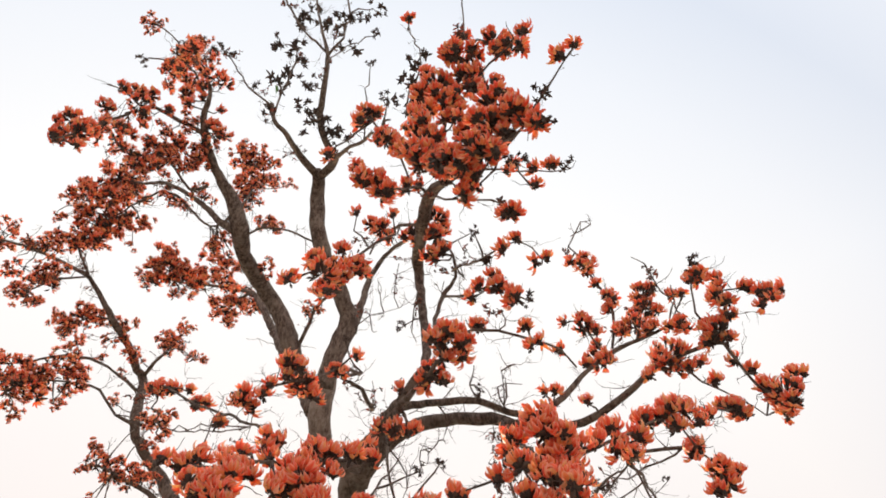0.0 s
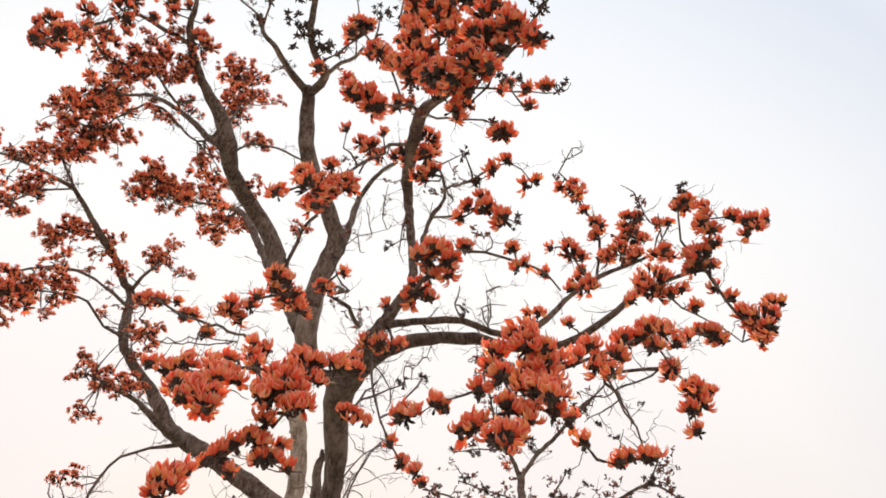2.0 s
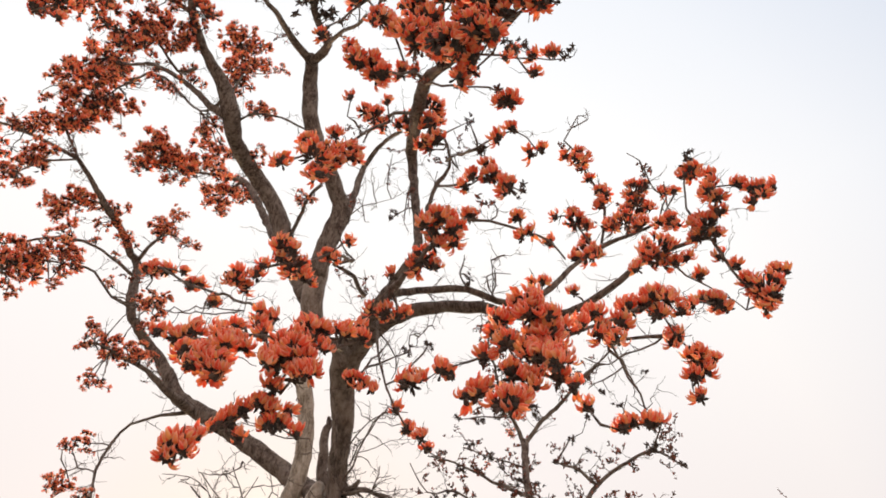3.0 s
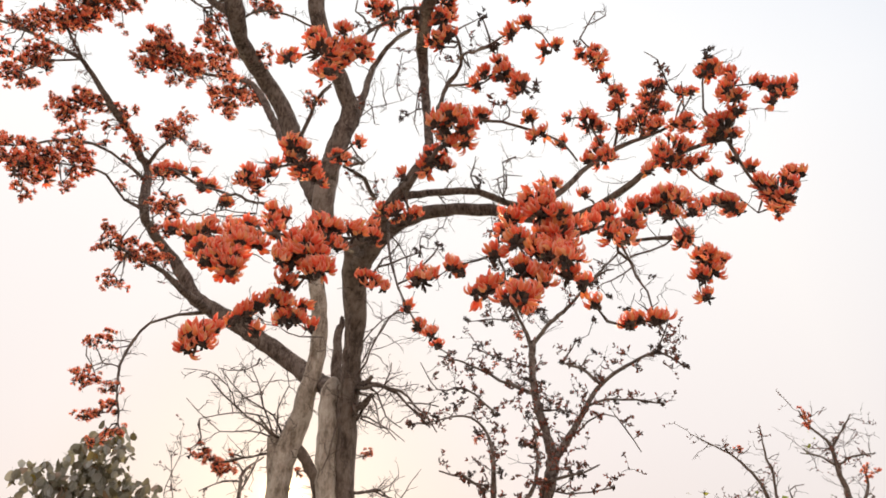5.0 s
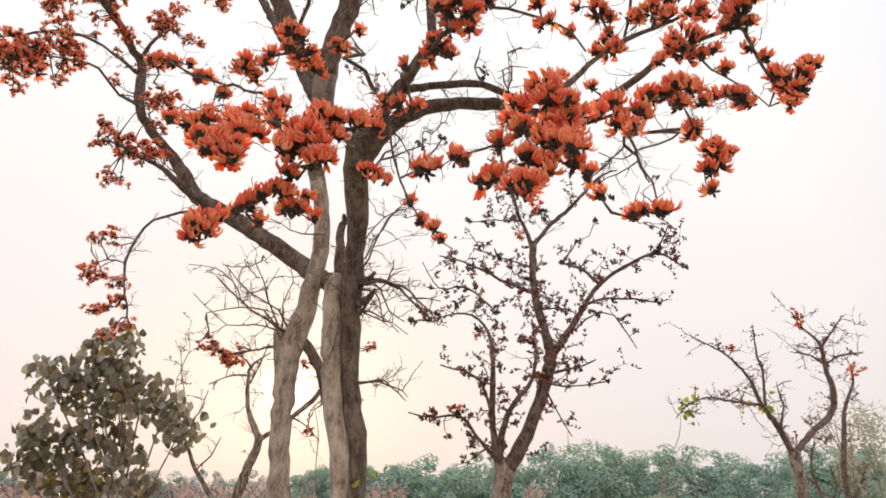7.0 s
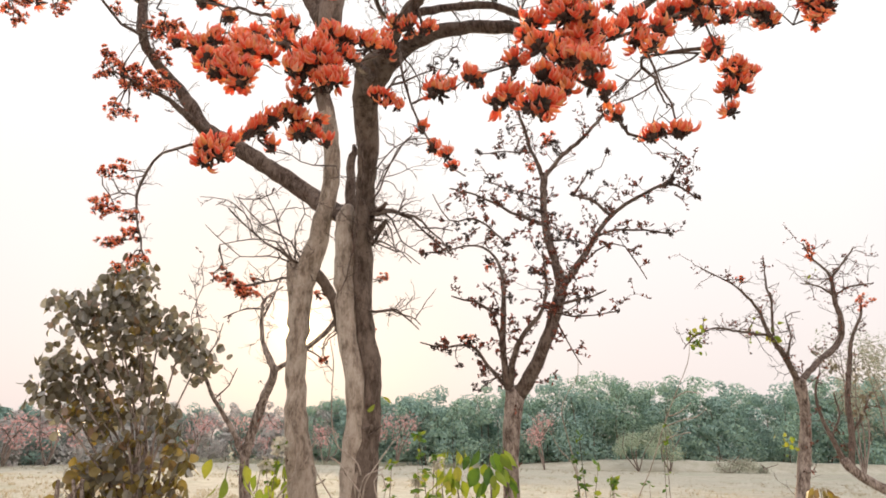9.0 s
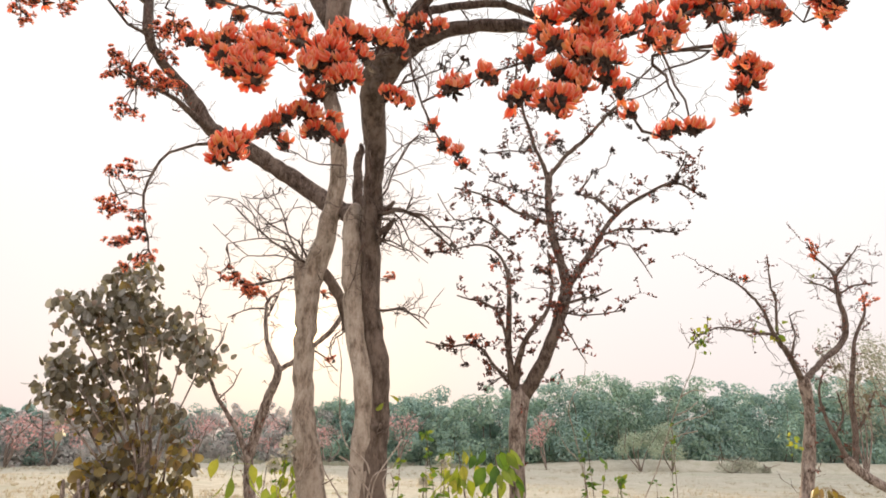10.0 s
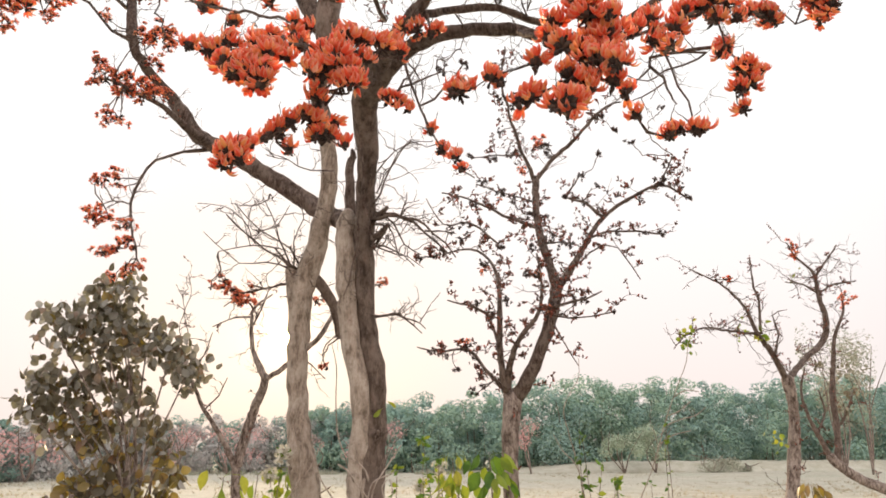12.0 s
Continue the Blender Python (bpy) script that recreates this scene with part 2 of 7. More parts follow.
def tube(verts, faces, run, sides, rng, rough=0.0):
    """Adds a tapering, slightly uneven round bar along run."""
    tip = run[-1].copy()
    tip[:3] += (run[-1][:3] - run[-2][:3]) / (np.linalg.norm(run[-1][:3] - run[-2][:3]) + 1e-9) * tip[3] * 0.6
    tip[3] *= 0.45
    run = np.vstack([run, tip])
    base = len(verts)
    tang = np.gradient(run[:, :3], axis=0)
    tang /= np.linalg.norm(tang, axis=1)[:, None] + 1e-9
    u = np.cross(tang[0], (0.31, 0.9, 0.2))
    lump = rng.normal(0, 1, (len(run), sides)) * rough
    for i, q in enumerate(run):
        u = u - tang[i] * (u @ tang[i])
        u /= np.linalg.norm(u) + 1e-9
        w = np.cross(tang[i], u)
        for k in range(sides):
            a = 2 * math.pi * k / sides
            r = q[3] * (1 + lump[i, k])
            if rough and q[3] > 0.012:
                s = 0.35 / (q[3] + 0.03)
                r *= 1 + 0.09 * noise.noise(((q[0] + math.cos(a) * q[3]) * s, (q[1] + math.sin(a) * q[3]) * s, q[2] * s * 0.5)) + 0.05 * math.cos(3 * a + q[2] * 2.5)
                if sides > 20:
                    r *= 1 + 0.045 * noise.noise((math.cos(a) * 2.4, math.sin(a) * 2.4, q[2] * 1.8)) + 0.018 * noise.noise((math.cos(a) * 9, math.sin(a) * 9, q[2] * 3))
            verts.append(q[:3] + (u * math.cos(a) + w * math.sin(a)) * r)
    for i in range(len(run) - 1):
        for k in range(sides):
            a, b = base + i * sides + k, base + i * sides + (k + 1) % sides
            faces.append((a, b, b + sides, a + sides))
    faces.append(tuple(base + k for k in range(sides))[::-1])
    faces.append(tuple(base + (len(run) - 1) * sides + k for k in range(sides)))

# ---- ground ----
def lay_ground():
    rng = np.random.default_rng(3)
    ring = [0.0] + [1.5 * 1.16 ** i for i in range(52)]
    ring = [r for r in ring if r < 3200] + [3300.0]
    verts, faces, n = [(0, 8, 0)], [], 72
    for r in ring[1:]:
        for k in range(n):
            a = 2 * math.pi * k / n
            x, y = r * math.cos(a), 8 + r * math.sin(a)
            z = 0.05 * noise.noise((x * 0.3, y * 0.3, 0)) + 0.1 * noise.noise((x * 0.05, y * 0.05, 3)) if r < 160 else 0
            verts.append((x, y, z))
    faces += [(0, 1 + k, 1 + (k + 1) % n) for k in range(n)]
    for i in range(len(ring) - 2):
        for k in range(n):
            a, b = 1 + i * n + k, 1 + i * n + (k + 1) % n
            faces.append((a, a + n, b + n, b))
    tagged(new("ground", mesh_of("ground", verts, faces, [FIELD])), "flat dry grass field of pale straw and bare earth", "ground", kind="structure")


lay_ground()


def clumps(verts, faces, centre, size, count, leaf, rng, fill=0.55, loose=0.45):
    """Loose leaf sprays over and inside an uneven ellipsoid, facing outwards."""
    c, s = np.array(centre), np.array(size)
    d = rng.normal(0, 1, (count, 3))
    d /= np.linalg.norm(d, axis=1)[:, None]
    ph = rng.random(3) * 6.28
    bulge = 0.9 + 0.12 * np.sin(d[:, :1] * 4 + ph[0]) + 0.1 * np.sin(d[:, 2:] * 5 + ph[1]) + 0.05 * rng.normal(0, 1, (count, 1))
    p = c + d * s * (fill + (1 - fill) * rng.random((count, 1)) ** 0.5) * bulge
    face = d + rng.normal(0, loose, (count, 3)) + (0, 0, 0.3)
    a = np.cross(face, rng.normal(0, 1, (count, 3)))
    a /= np.linalg.norm(a, axis=1)[:, None]
    b = np.cross(face, a)
    b /= np.linalg.norm(b, axis=1)[:, None]
    w = leaf * (0.6 + 0.8 * rng.random((count, 1)))
    i = len(verts)
    verts.extend(np.stack([p - a * w, p + b * w * 0.55, p + a * w, p - b * w * 0.6], 1).reshape(-1, 3))
    faces.extend((i + 4 * k, i + 4 * k + 1, i + 4 * k + 2, i + 4 * k + 3) for k in range(count))


def bank_z(x, y):
    """Height of the low earth bank that closes the field."""
    f = min(1, max(0, (x - 2) / 18)) * min(1, max(0, (y - 63.0) / 3.2))
    return 0.95 * f * f * (3 - 2 * f)


def lay_bank():
    verts, faces = [], []
    rows = (60, 62, 63, 63.6, 64.2, 64.8, 65.4, 66.2, 67, 70, 80, 98)
    xs = [1 + 0.7 * k for k in range(170)]
    for y in rows:
        for x in xs:
            z = bank_z(x, y)
            verts.append((x, y + 0.8 * noise.noise((x * 0.15, 7, 0)), z + 0.16 * z * noise.noise((x * 0.6, y * 0.6, 0)) - (0.12 if z < 0.02 else 0.0)))
    n = len(xs)
    for i in range(len(rows) - 1):
        faces += [(i * n + k, i * n + k + 1, i * n + n + k + 1, i * n + n + k) for k in range(n - 1)]
    tagged(new("bank", mesh_of("bank", verts, faces, [FIELD])), "low pale earth bank along the field's far edge", "bank", kind="structure")


lay_bank()
CREST = ((-60, -38, -14, -5, 1, 18, 70), (5.2, 6.2, 6.5, 7.7, 8.4, 10.6, 10.9))


def far_woods(name, label, mats, edge, deep, count, leaf, per, seed):
    """A belt of woodland: loose airy crowns over thin stems, too many to count."""
    rng = np.random.default_rng(seed)
    verts, faces, index = [], [], []
    for k in range(count):
        f = (k + rng.random()) / count * (len(edge) - 1)
        x, y = np.interp(f, range(len(edge)), [p[0] for p in edge]), np.interp(f, range(len(edge)), [p[1] for p in edge])
        back = 1 + deep * rng.random() / math.hypot(x, y)
        x, y = x * back, y * back
        low = bank_z(x, y)
        h = 1.54 + (np.interp(x * 75 / y, *CREST) - 1.54) * y / 75 * (0.66 + 0.36 * rng.random()) - low
        w = h * (0.27 + 0.12 * rng.random())
        run = spline([(x, y, low - 0.1, 0.07), (x + rng.normal(0, 0.3), y, low + h * 0.4, 0.05), (x + rng.normal(0, 0.5), y, low + h * 0.8, 0.02)], 1.5)
        tube(verts, faces, run, 5, rng)
        index += [len(mats) - 1] * (len(faces) - len(index))
        lobes = 11
        for j in range(lobes):
            f = j / (lobes - 1)
            spread = w * (1.0 - 0.85 * abs(f - 0.35))
            cx, cy, cz = x + rng.normal(0, spread * 0.75), y + rng.normal(0, spread * 0.6), low + h * (0.06 + 0.84 * f)
            s = w * (0.5 + 0.35 * rng.random()) * (1.1 - 0.6 * f)
            clumps(verts, faces, (cx, cy, cz), (s, s, s * (0.6 + 0.3 * rng.random())), int(per / lobes * (1.35 - 0.7 * f)), leaf, rng, 0.68, 0.35)
        index += [rng.integers(len(mats) - 1)] * (len(faces) - len(index))
    tagged(new(name, mesh_of(name, verts, faces, mats, index, False)), label, "woods", kind="stuff")


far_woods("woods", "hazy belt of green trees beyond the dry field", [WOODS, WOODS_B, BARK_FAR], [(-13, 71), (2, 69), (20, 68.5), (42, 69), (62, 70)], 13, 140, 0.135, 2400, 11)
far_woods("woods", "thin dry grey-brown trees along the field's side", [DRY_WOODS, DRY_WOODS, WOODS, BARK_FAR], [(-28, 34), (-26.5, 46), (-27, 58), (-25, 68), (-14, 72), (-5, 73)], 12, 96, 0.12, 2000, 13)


def grass(name, label, mat, x0, x1, y0, y1, count, low, high, seed):
    """Short dry grass, blade by blade in small tufts."""
    rng = np.random.default_rng(seed)
    if y0 > 0:
        y = y0 + (y1 - y0) * rng.random((count, 1)) ** 1.3
        x = (x0 + (x1 - x0) * rng.random((count, 1))) * y / y1
    else:
        # thinning out all round
        y = (y0 + y1) / 2 + (y1 - y0) / 4 * rng.normal(0, 1, (count, 1))
        x = (x0 + x1) / 2 + (x1 - x0) / 4 * rng.normal(0, 1, (count, 1))
    spot = np.concatenate([x, y, np.zeros((count, 1))], 1)
    keep = np.array([noise.noise((p[0] * 0.35, p[1] * 0.2, 4)) + 0.5 * noise.noise((p[0] * 1.3, p[1] * 0.8, 9)) for p in spot]) > -0.1
    spot = spot[keep]
    tri = []
    for k in range(5):
        n = len(spot)
        foot = spot + rng.normal(0, 0.05, (n, 3)) * (1, 1, 0) + (0, 0, -0.03)
        up = np.concatenate([rng.normal(0, 0.05, (n, 2)), low + (high - low) * rng.random((n, 1))], 1)
        side = np.concatenate([rng.normal(0, 1, (n, 2)), np.zeros((n, 1))], 1) * 0.014
        tri.append(np.stack([foot - side, foot + side, foot + up], 1))
    v = np.concatenate(tri).reshape(-1, 3)
    tagged(new(name, mesh_of(name, v, [(i, i + 1, i + 2) for i in range(0, len(v), 3)], [mat], None, False)), label, "grass", kind="stuff")


grass("dry_grass", "short straw-coloured dry grass in ragged tufts", STRAW, -40, 42, 14, 64, 9000, 0.05, 0.16, 15)
grass("dry_grass", "sparse dry grass round the trees", STRAW, -14, 14, -9, 19, 6000, 0.05, 0.2, 17)
grass("field_edge_grass", "taller grey-green grass along the field's edge", SCRUB, -58, 4, 61, 68, 5000, 0.15, 0.5, 16)


def far_bush(mat, x, y, h, w, label, category, name, leaf=0.2, count=420, group=""):
    rng = np.random.default_rng(int(abs(x * 100)) + 5)
    top = thing(name, (x, y, 0), label, category, group)
    verts, faces = [], []
    for k in range(4):
        run = spline([(0, 0, -0.05, 0.07), (rng.normal(0, w * 0.2), 0, h * 0.4, 0.05), (rng.normal(0, w * 0.45), rng.normal(0, w * 0.3), h * 0.85, 0.02)], 0.6)
        tube(verts, faces, run, 5, rng)
    part("stem", mesh_of("stem", verts, faces, [BARK_FAR]), top)
    verts, faces = [], []
    for k in range(7):
        c = (rng.normal(0, w * 0.35), rng.normal(0, w * 0.3), h * ((0.35 if h > 2.5 else 0.08) + 0.5 * rng.random()))
        clumps(verts, faces, c, (w * 0.42, w * 0.42, h * (0.2 if h > 2.5 else 0.3)), count // 7, leaf, rng, 0.25)
    part("crown", mesh_of("crown", verts, faces, [mat], None, False), top)


for x, y, h, w in ((18.0, 62.5, 4.2, 2.0), (20.8, 62.5, 4.7, 2.5)):
    far_bush(PALE_BUSH, x, y, h, w, "pale grey-green round bush at the field's edge", "bush", "bush", 0.085, 2200, "pale bushes")
far_bush(RED_WOODS, 9.5, 62, 5.6, 1.7, "thin tree with red blossom paled by haze at the field's edge", "tree", "blossom_tree", 0.1, 520, "far red trees")
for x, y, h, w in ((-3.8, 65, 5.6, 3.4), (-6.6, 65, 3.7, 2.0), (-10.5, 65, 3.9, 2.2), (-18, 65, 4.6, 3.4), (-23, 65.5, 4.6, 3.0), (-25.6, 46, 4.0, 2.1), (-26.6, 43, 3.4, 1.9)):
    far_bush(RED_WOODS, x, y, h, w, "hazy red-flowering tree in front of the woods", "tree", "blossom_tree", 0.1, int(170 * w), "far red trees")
far_bush(SCRUB, 25.2, 60.5, 1.8, 2.9, "low mound of dry grey-green shrub", "shrub", "shrub", 0.06, 2600)
far_bush(SCRUB, 28.6, 61, 1.0, 1.2, "low mound of dry grey-green shrub", "shrub", "shrub", 0.06, 900)
far_bush(SCRUB, -4.45, 8.7, 1.3, 0.5, "feathery dry shrub beside the leafy bush", "shrub", "shrub", 0.022, 1500)

tall = ((30.5, 50, 10.8, 2.4), (33.8, 52, 11.4, 2.8))
for x, y, h, w in tall:
    far_bush(SCRUB, x, y, h, w, "tall thin tree with a sparse pale crown", "tree", "tall_tree", 0.1, 1600, "tall thin trees")

# ---- the flame trees ----
SKIN = {}
NODES = {}


def new_tree(name, x, y, label, skin, twig_skin, group):
    t = thing(name, (x, y, 0), label, "tree", group)
    SKIN[t], NODES[t] = (skin, twig_skin), []
    return t


tree = new_tree("flame_tree", -0.5, 4.0, "tall leafless flame tree in full orange blossom with forked grey trunks", BARK, BARK_DARK, "flame trees")
tree_b = new_tree("flame_tree", 0.72, 6.2, "slender leafless flame tree with dark buds and few red flowers", BARK_FAR, BARK_DARK, "flame trees")
tree_c = new_tree("flame_tree", 5.5, 10.3, "small bare tree with a few green leaves, standing in the field", BARK_FAR, BARK_DARK, "flame trees")
tree_d = new_tree("flame_tree", 10.0, 14.0, "leaning bare tree with withered brown leaves", BARK_FAR, BARK_DARK, "flame trees")
tree_e = new_tree("flame_tree", -2.8, 10.0, "thin forked bare tree with few twigs", BARK_FAR, BARK_DARK, "flame trees")
twig_rng = np.random.default_rng(21)
TWIG = {tree: 1.0, tree_b: 1.05, tree_c: 1.7, tree_d: 1.8, tree_e: 1.7}
DENSE = {tree: 2.3, tree_b: 2.9, tree_c: 3.4, tree_d: 2.6, tree_e: 1.2}
BUDDED = {tree: 0.15, tree_b: 0.9, tree_c: 0.3, tree_d: 0.3, tree_e: 0.25}
FLAT = {tree: 1.0, tree_b: 0.45, tree_c: 0.9, tree_d: 0.9, tree_e: 0.9}
BUD_SIZE = {tree: 0.7, tree_b: 1.05, tree_c: 1.0, tree_d: 1.2, tree_e: 1.0}


def twig_run(start, way, length, r, rng):
    """A crooked, knobbly bare twig."""
    run, p, d, n = [], np.array(start, float), np.array(way, float), 6
    for i in range(n + 1):
        run.append((*p, r * (1 - 0.55 * i / n) * (1.3 if i % 2 else 0.9)))
        d = d + rng.normal(0, 0.1, 3) + (0, 0, 0.05)
        step = d + rng.normal(0, 0.26, 3)
        p = p + step / np.linalg.norm(step) * length / n * (0.6 + 0.8 * rng.random())
    return np.array(run)


def limb(t, name, points, skin=None):
    """A tapering limb, with fine bare twigs along it when it is thin."""
    rng = twig_rng
    big = max(p[3] for p in points)
    run = spline(points, 0.06 if big > 0.02 else 0.09)
    wob = 0.25 * np.minimum(run[:, 3], 0.03)
    wob[:1] = 0
    run[:, :3] += rng.normal(0, 1, (len(run), 3)) * wob[:, None] * 0.5
    if big < 0.03:
        # thin branches are crooked
        for q in run[1:-1]:
            q[:3] += np.array(noise.noise_vector(Vector(q[:3] * 9))) * 0.02 + np.array(noise.noise_vector(Vector(q[:3] * 27))) * 0.007
    verts, faces = [], []
    tube(verts, faces, run, 30 if big > 0.06 else 9 if big > 0.02 else 6, rng, 0.035)
    off = np.array(t.location)
    me = mesh_of(name, [v - off for v in verts], faces, [skin or (SKIN[t][0] if name == "trunk" else SKIN[t][1])])
    ob = part(name, me, t)
    NODES[t].append(run)
    verts, faces, mats = [], [], []
    for a, b in zip(run[:-1], run[1:] if name != "knot" else []):
        ln = np.linalg.norm(b[:3] - a[:3])
        rate = 6.5 if a[3] < 0.02 else 3.2 if a[3] < 0.05 else 1.2
        if rng.random() < rate * DENSE[t] * ln:
            way = rng.normal(0, 1, 3) * (1, 1, FLAT[t]) + np.array((0, 0, 0.3))
            way /= np.linalg.norm(way)
            k = TWIG[t] * (min(1.0, math.hypot(a[0], a[1]) / 4.5) if t is tree else 1.0)
            size = k * (0.09 + 0.24 * rng.random() ** 1.6)
            tw = twig_run(a[:3], way, size, k * (0.0026 + 0.0014 * rng.random()), rng)
            tube(verts, faces, tw, 4, rng)
            tips = [tw]
            for n in range(rng.integers(2, 6)):
                j = rng.integers(1, len(tw))
                w2 = way * 0.6 + rng.normal(0, 0.6, 3)
                tips.append(twig_run(tw[j][:3], w2 / np.linalg.norm(w2), size * (0.3 + 0.3 * rng.random()), k * 0.0019, rng))
                tube(verts, faces, tips[-1], 4, rng)
            mats += [0] * (len(faces) - len(mats))
            if rng.random() < (BUDDED[t] if t is not tree or a[2] > 3.7 else 0.0):
                for tp in tips:
                    for n in range(rng.integers(3, 8)):
                        c = tp[rng.integers(3, len(tp))][:3]
                        g = BUD_SIZE[t]
                        d = rng.normal(0, 1, 3) + (0, 0, 0.6)
                        d *= 0.022 * g / np.linalg.norm(d)
                        tube(verts, faces, np.array([(*c, 0.003 * g), (*(c + d * 0.5), 0.0065 * g), (*(c + d), 0.006 * g), (*(c + d * 1.3), 0.002 * g)]), 4, rng)
                mats += [1] * (len(faces) - len(mats))
    if faces:
        tagged(part("twig_spray", mesh_of("twig_spray", [v - off for v in verts], faces, [SKIN[t][1], BUD], mats), ob), kind="stuff")
    return ob


# ---- blossom ----
def strip(verts, faces, mats, run, wide, cup, side, mat):
    """A cupped petal along run; wide gives half widths."""
    tang = np.gradient(run, axis=0)
    tang /= np.linalg.norm(tang, axis=1)[:, None] + 1e-9
    i0 = len(verts)
    for p, t, w in zip(run, tang, wide):
        s = side - t * (side @ t)
        s /= np.linalg.norm(s) + 1e-9
        nrm = np.cross(t, s)
        verts += [p + s * w + nrm * w * cup, p, p - s * w + nrm * w * cup]
    for i in range(len(run) - 1):
        a = i0 + i * 3
        faces += [(a, a + 1, a + 4, a + 3), (a + 1, a + 2, a + 5, a + 4)]
        mats += [mat, mat]


def flower_mesh(seed, steps=7, sides=7):
    """A pea flower one unit long along +z: dark velvet cup, sickle-shaped petals that curl up to +x."""
    rng = np.random.default_rng(seed)
    verts, faces, mats, rims = [], [], [], []
    cup = np.array([(0, 0, -0.35, 0.035), (0, 0, -0.08, 0.1), (0, 0, 0.1, 0.165), (0, 0, 0.27, 0.175), (0, 0, 0.4, 0.14)])
    tube(verts, faces, cup if steps > 5 else cup[::2], sides, rng, 0.05)
    mats += [0] * len(faces)
    rims += [0.0] * len(verts)
    # sideways lean, first angle, curl, length, half width: keel, two wings, standard
    for lean, first, curl, length, w in ((0.0, -0.7, 3.1, 1.2, 0.165), (0.55, -0.45, 2.7, 1.0, 0.13), (-0.55, -0.45, 2.7, 1.0, 0.13), (0.0, 0.65, 1.3, 0.85, 0.16)):
        lean += rng.normal(0, 0.12)
        curl *= 0.8 + 0.4 * rng.random()
        ahead = np.array((0, math.sin(lean), math.cos(lean)))
        side = np.array((0, math.cos(lean), -math.sin(lean)))
        p, run = np.array((0, lean * 0.14, 0.28)), []
        for i in range(steps + 1):
            run.append(p.copy())
            a = first + curl * i / steps
            p = p + (ahead * math.cos(a) + np.array((1.0, 0, 0)) * math.sin(a)) * length / steps
        shape = (0.4, 0.8, 1.0, 1.0, 0.9, 0.7, 0.42, 0.03) if steps == 7 else (0.5, 1.0, 0.95, 0.6, 0.03)
        strip(verts, faces, mats, np.array(run), [w * k for k in shape], -0.8, side, 1)
        for i in range(steps + 1):
            f = i / steps
            rims += [0.5 + 0.5 * f, 0.8 * f * f, 0.5 + 0.5 * f]
    me = mesh_of("flower", verts, faces, [CALYX, PETAL], mats)
    me.attributes.new("rim", "FLOAT", "POINT").data.foreach_set("value", rims)
    return me


FLOWERS = [flower_mesh(s) for s in range(40, 46)]
FAR_FLOWERS = [flower_mesh(s, 4, 4) for s in range(40, 46)]


def bud_mesh(seed):
    """A slender pointed bud, one unit long along +z."""
    rng = np.random.default_rng(seed)
    verts, faces = [], []
    bow = 0.1 + 0.15 * rng.random()
    tube(verts, faces, np.array([(0, 0, -0.2, 0.05), (0, 0, 0.1, 0.17), (bow * 0.5, 0, 0.4, 0.2), (bow * 1.3, 0, 0.65, 0.14), (bow * 2.2, 0, 0.82, 0.015)]), 6, rng)
    return mesh_of("bud", verts, faces, [CALYX])


BUDS = [bud_mesh(s) for s in range(50, 53)]


def bud_star_mesh(seed):
    """A tight star of pointed buds, radius one."""
    rng = np.random.default_rng(seed)
    verts, faces = [], []
    for k in range(9):
        a, up = k * 2.4 + rng.normal(0, 0.25), -0.75 + 1.65 * (k + 0.5) / 9
        d = np.array((math.cos(a) * math.sqrt(1 - up * up), math.sin(a) * math.sqrt(1 - up * up), up))
        d *= 0.75 + 0.5 * rng.random()
        bow = rng.normal(0, 0.1, 3)
        tube(verts, faces, np.array([(0, 0, 0, 0.1), (*(d * 0.35), 0.2), (*(d * 0.7 + bow), 0.17), (*(d + bow * 1.8), 0.02)]), 5, rng)
    return mesh_of("bud", verts, faces, [CALYX])


STARS = [bud_star_mesh(s) for s in range(54, 58)]
head_rng = np.random.default_rng(8)


def nearest(t, p):
    best, at = 1e9, None
    for run in NODES[t]:
        d = np.linalg.norm(run[:, :3] - p, axis=1)
        i = d.argmin()
        if d[i] < best:
            best, at = d[i], run[i]
    return at, best


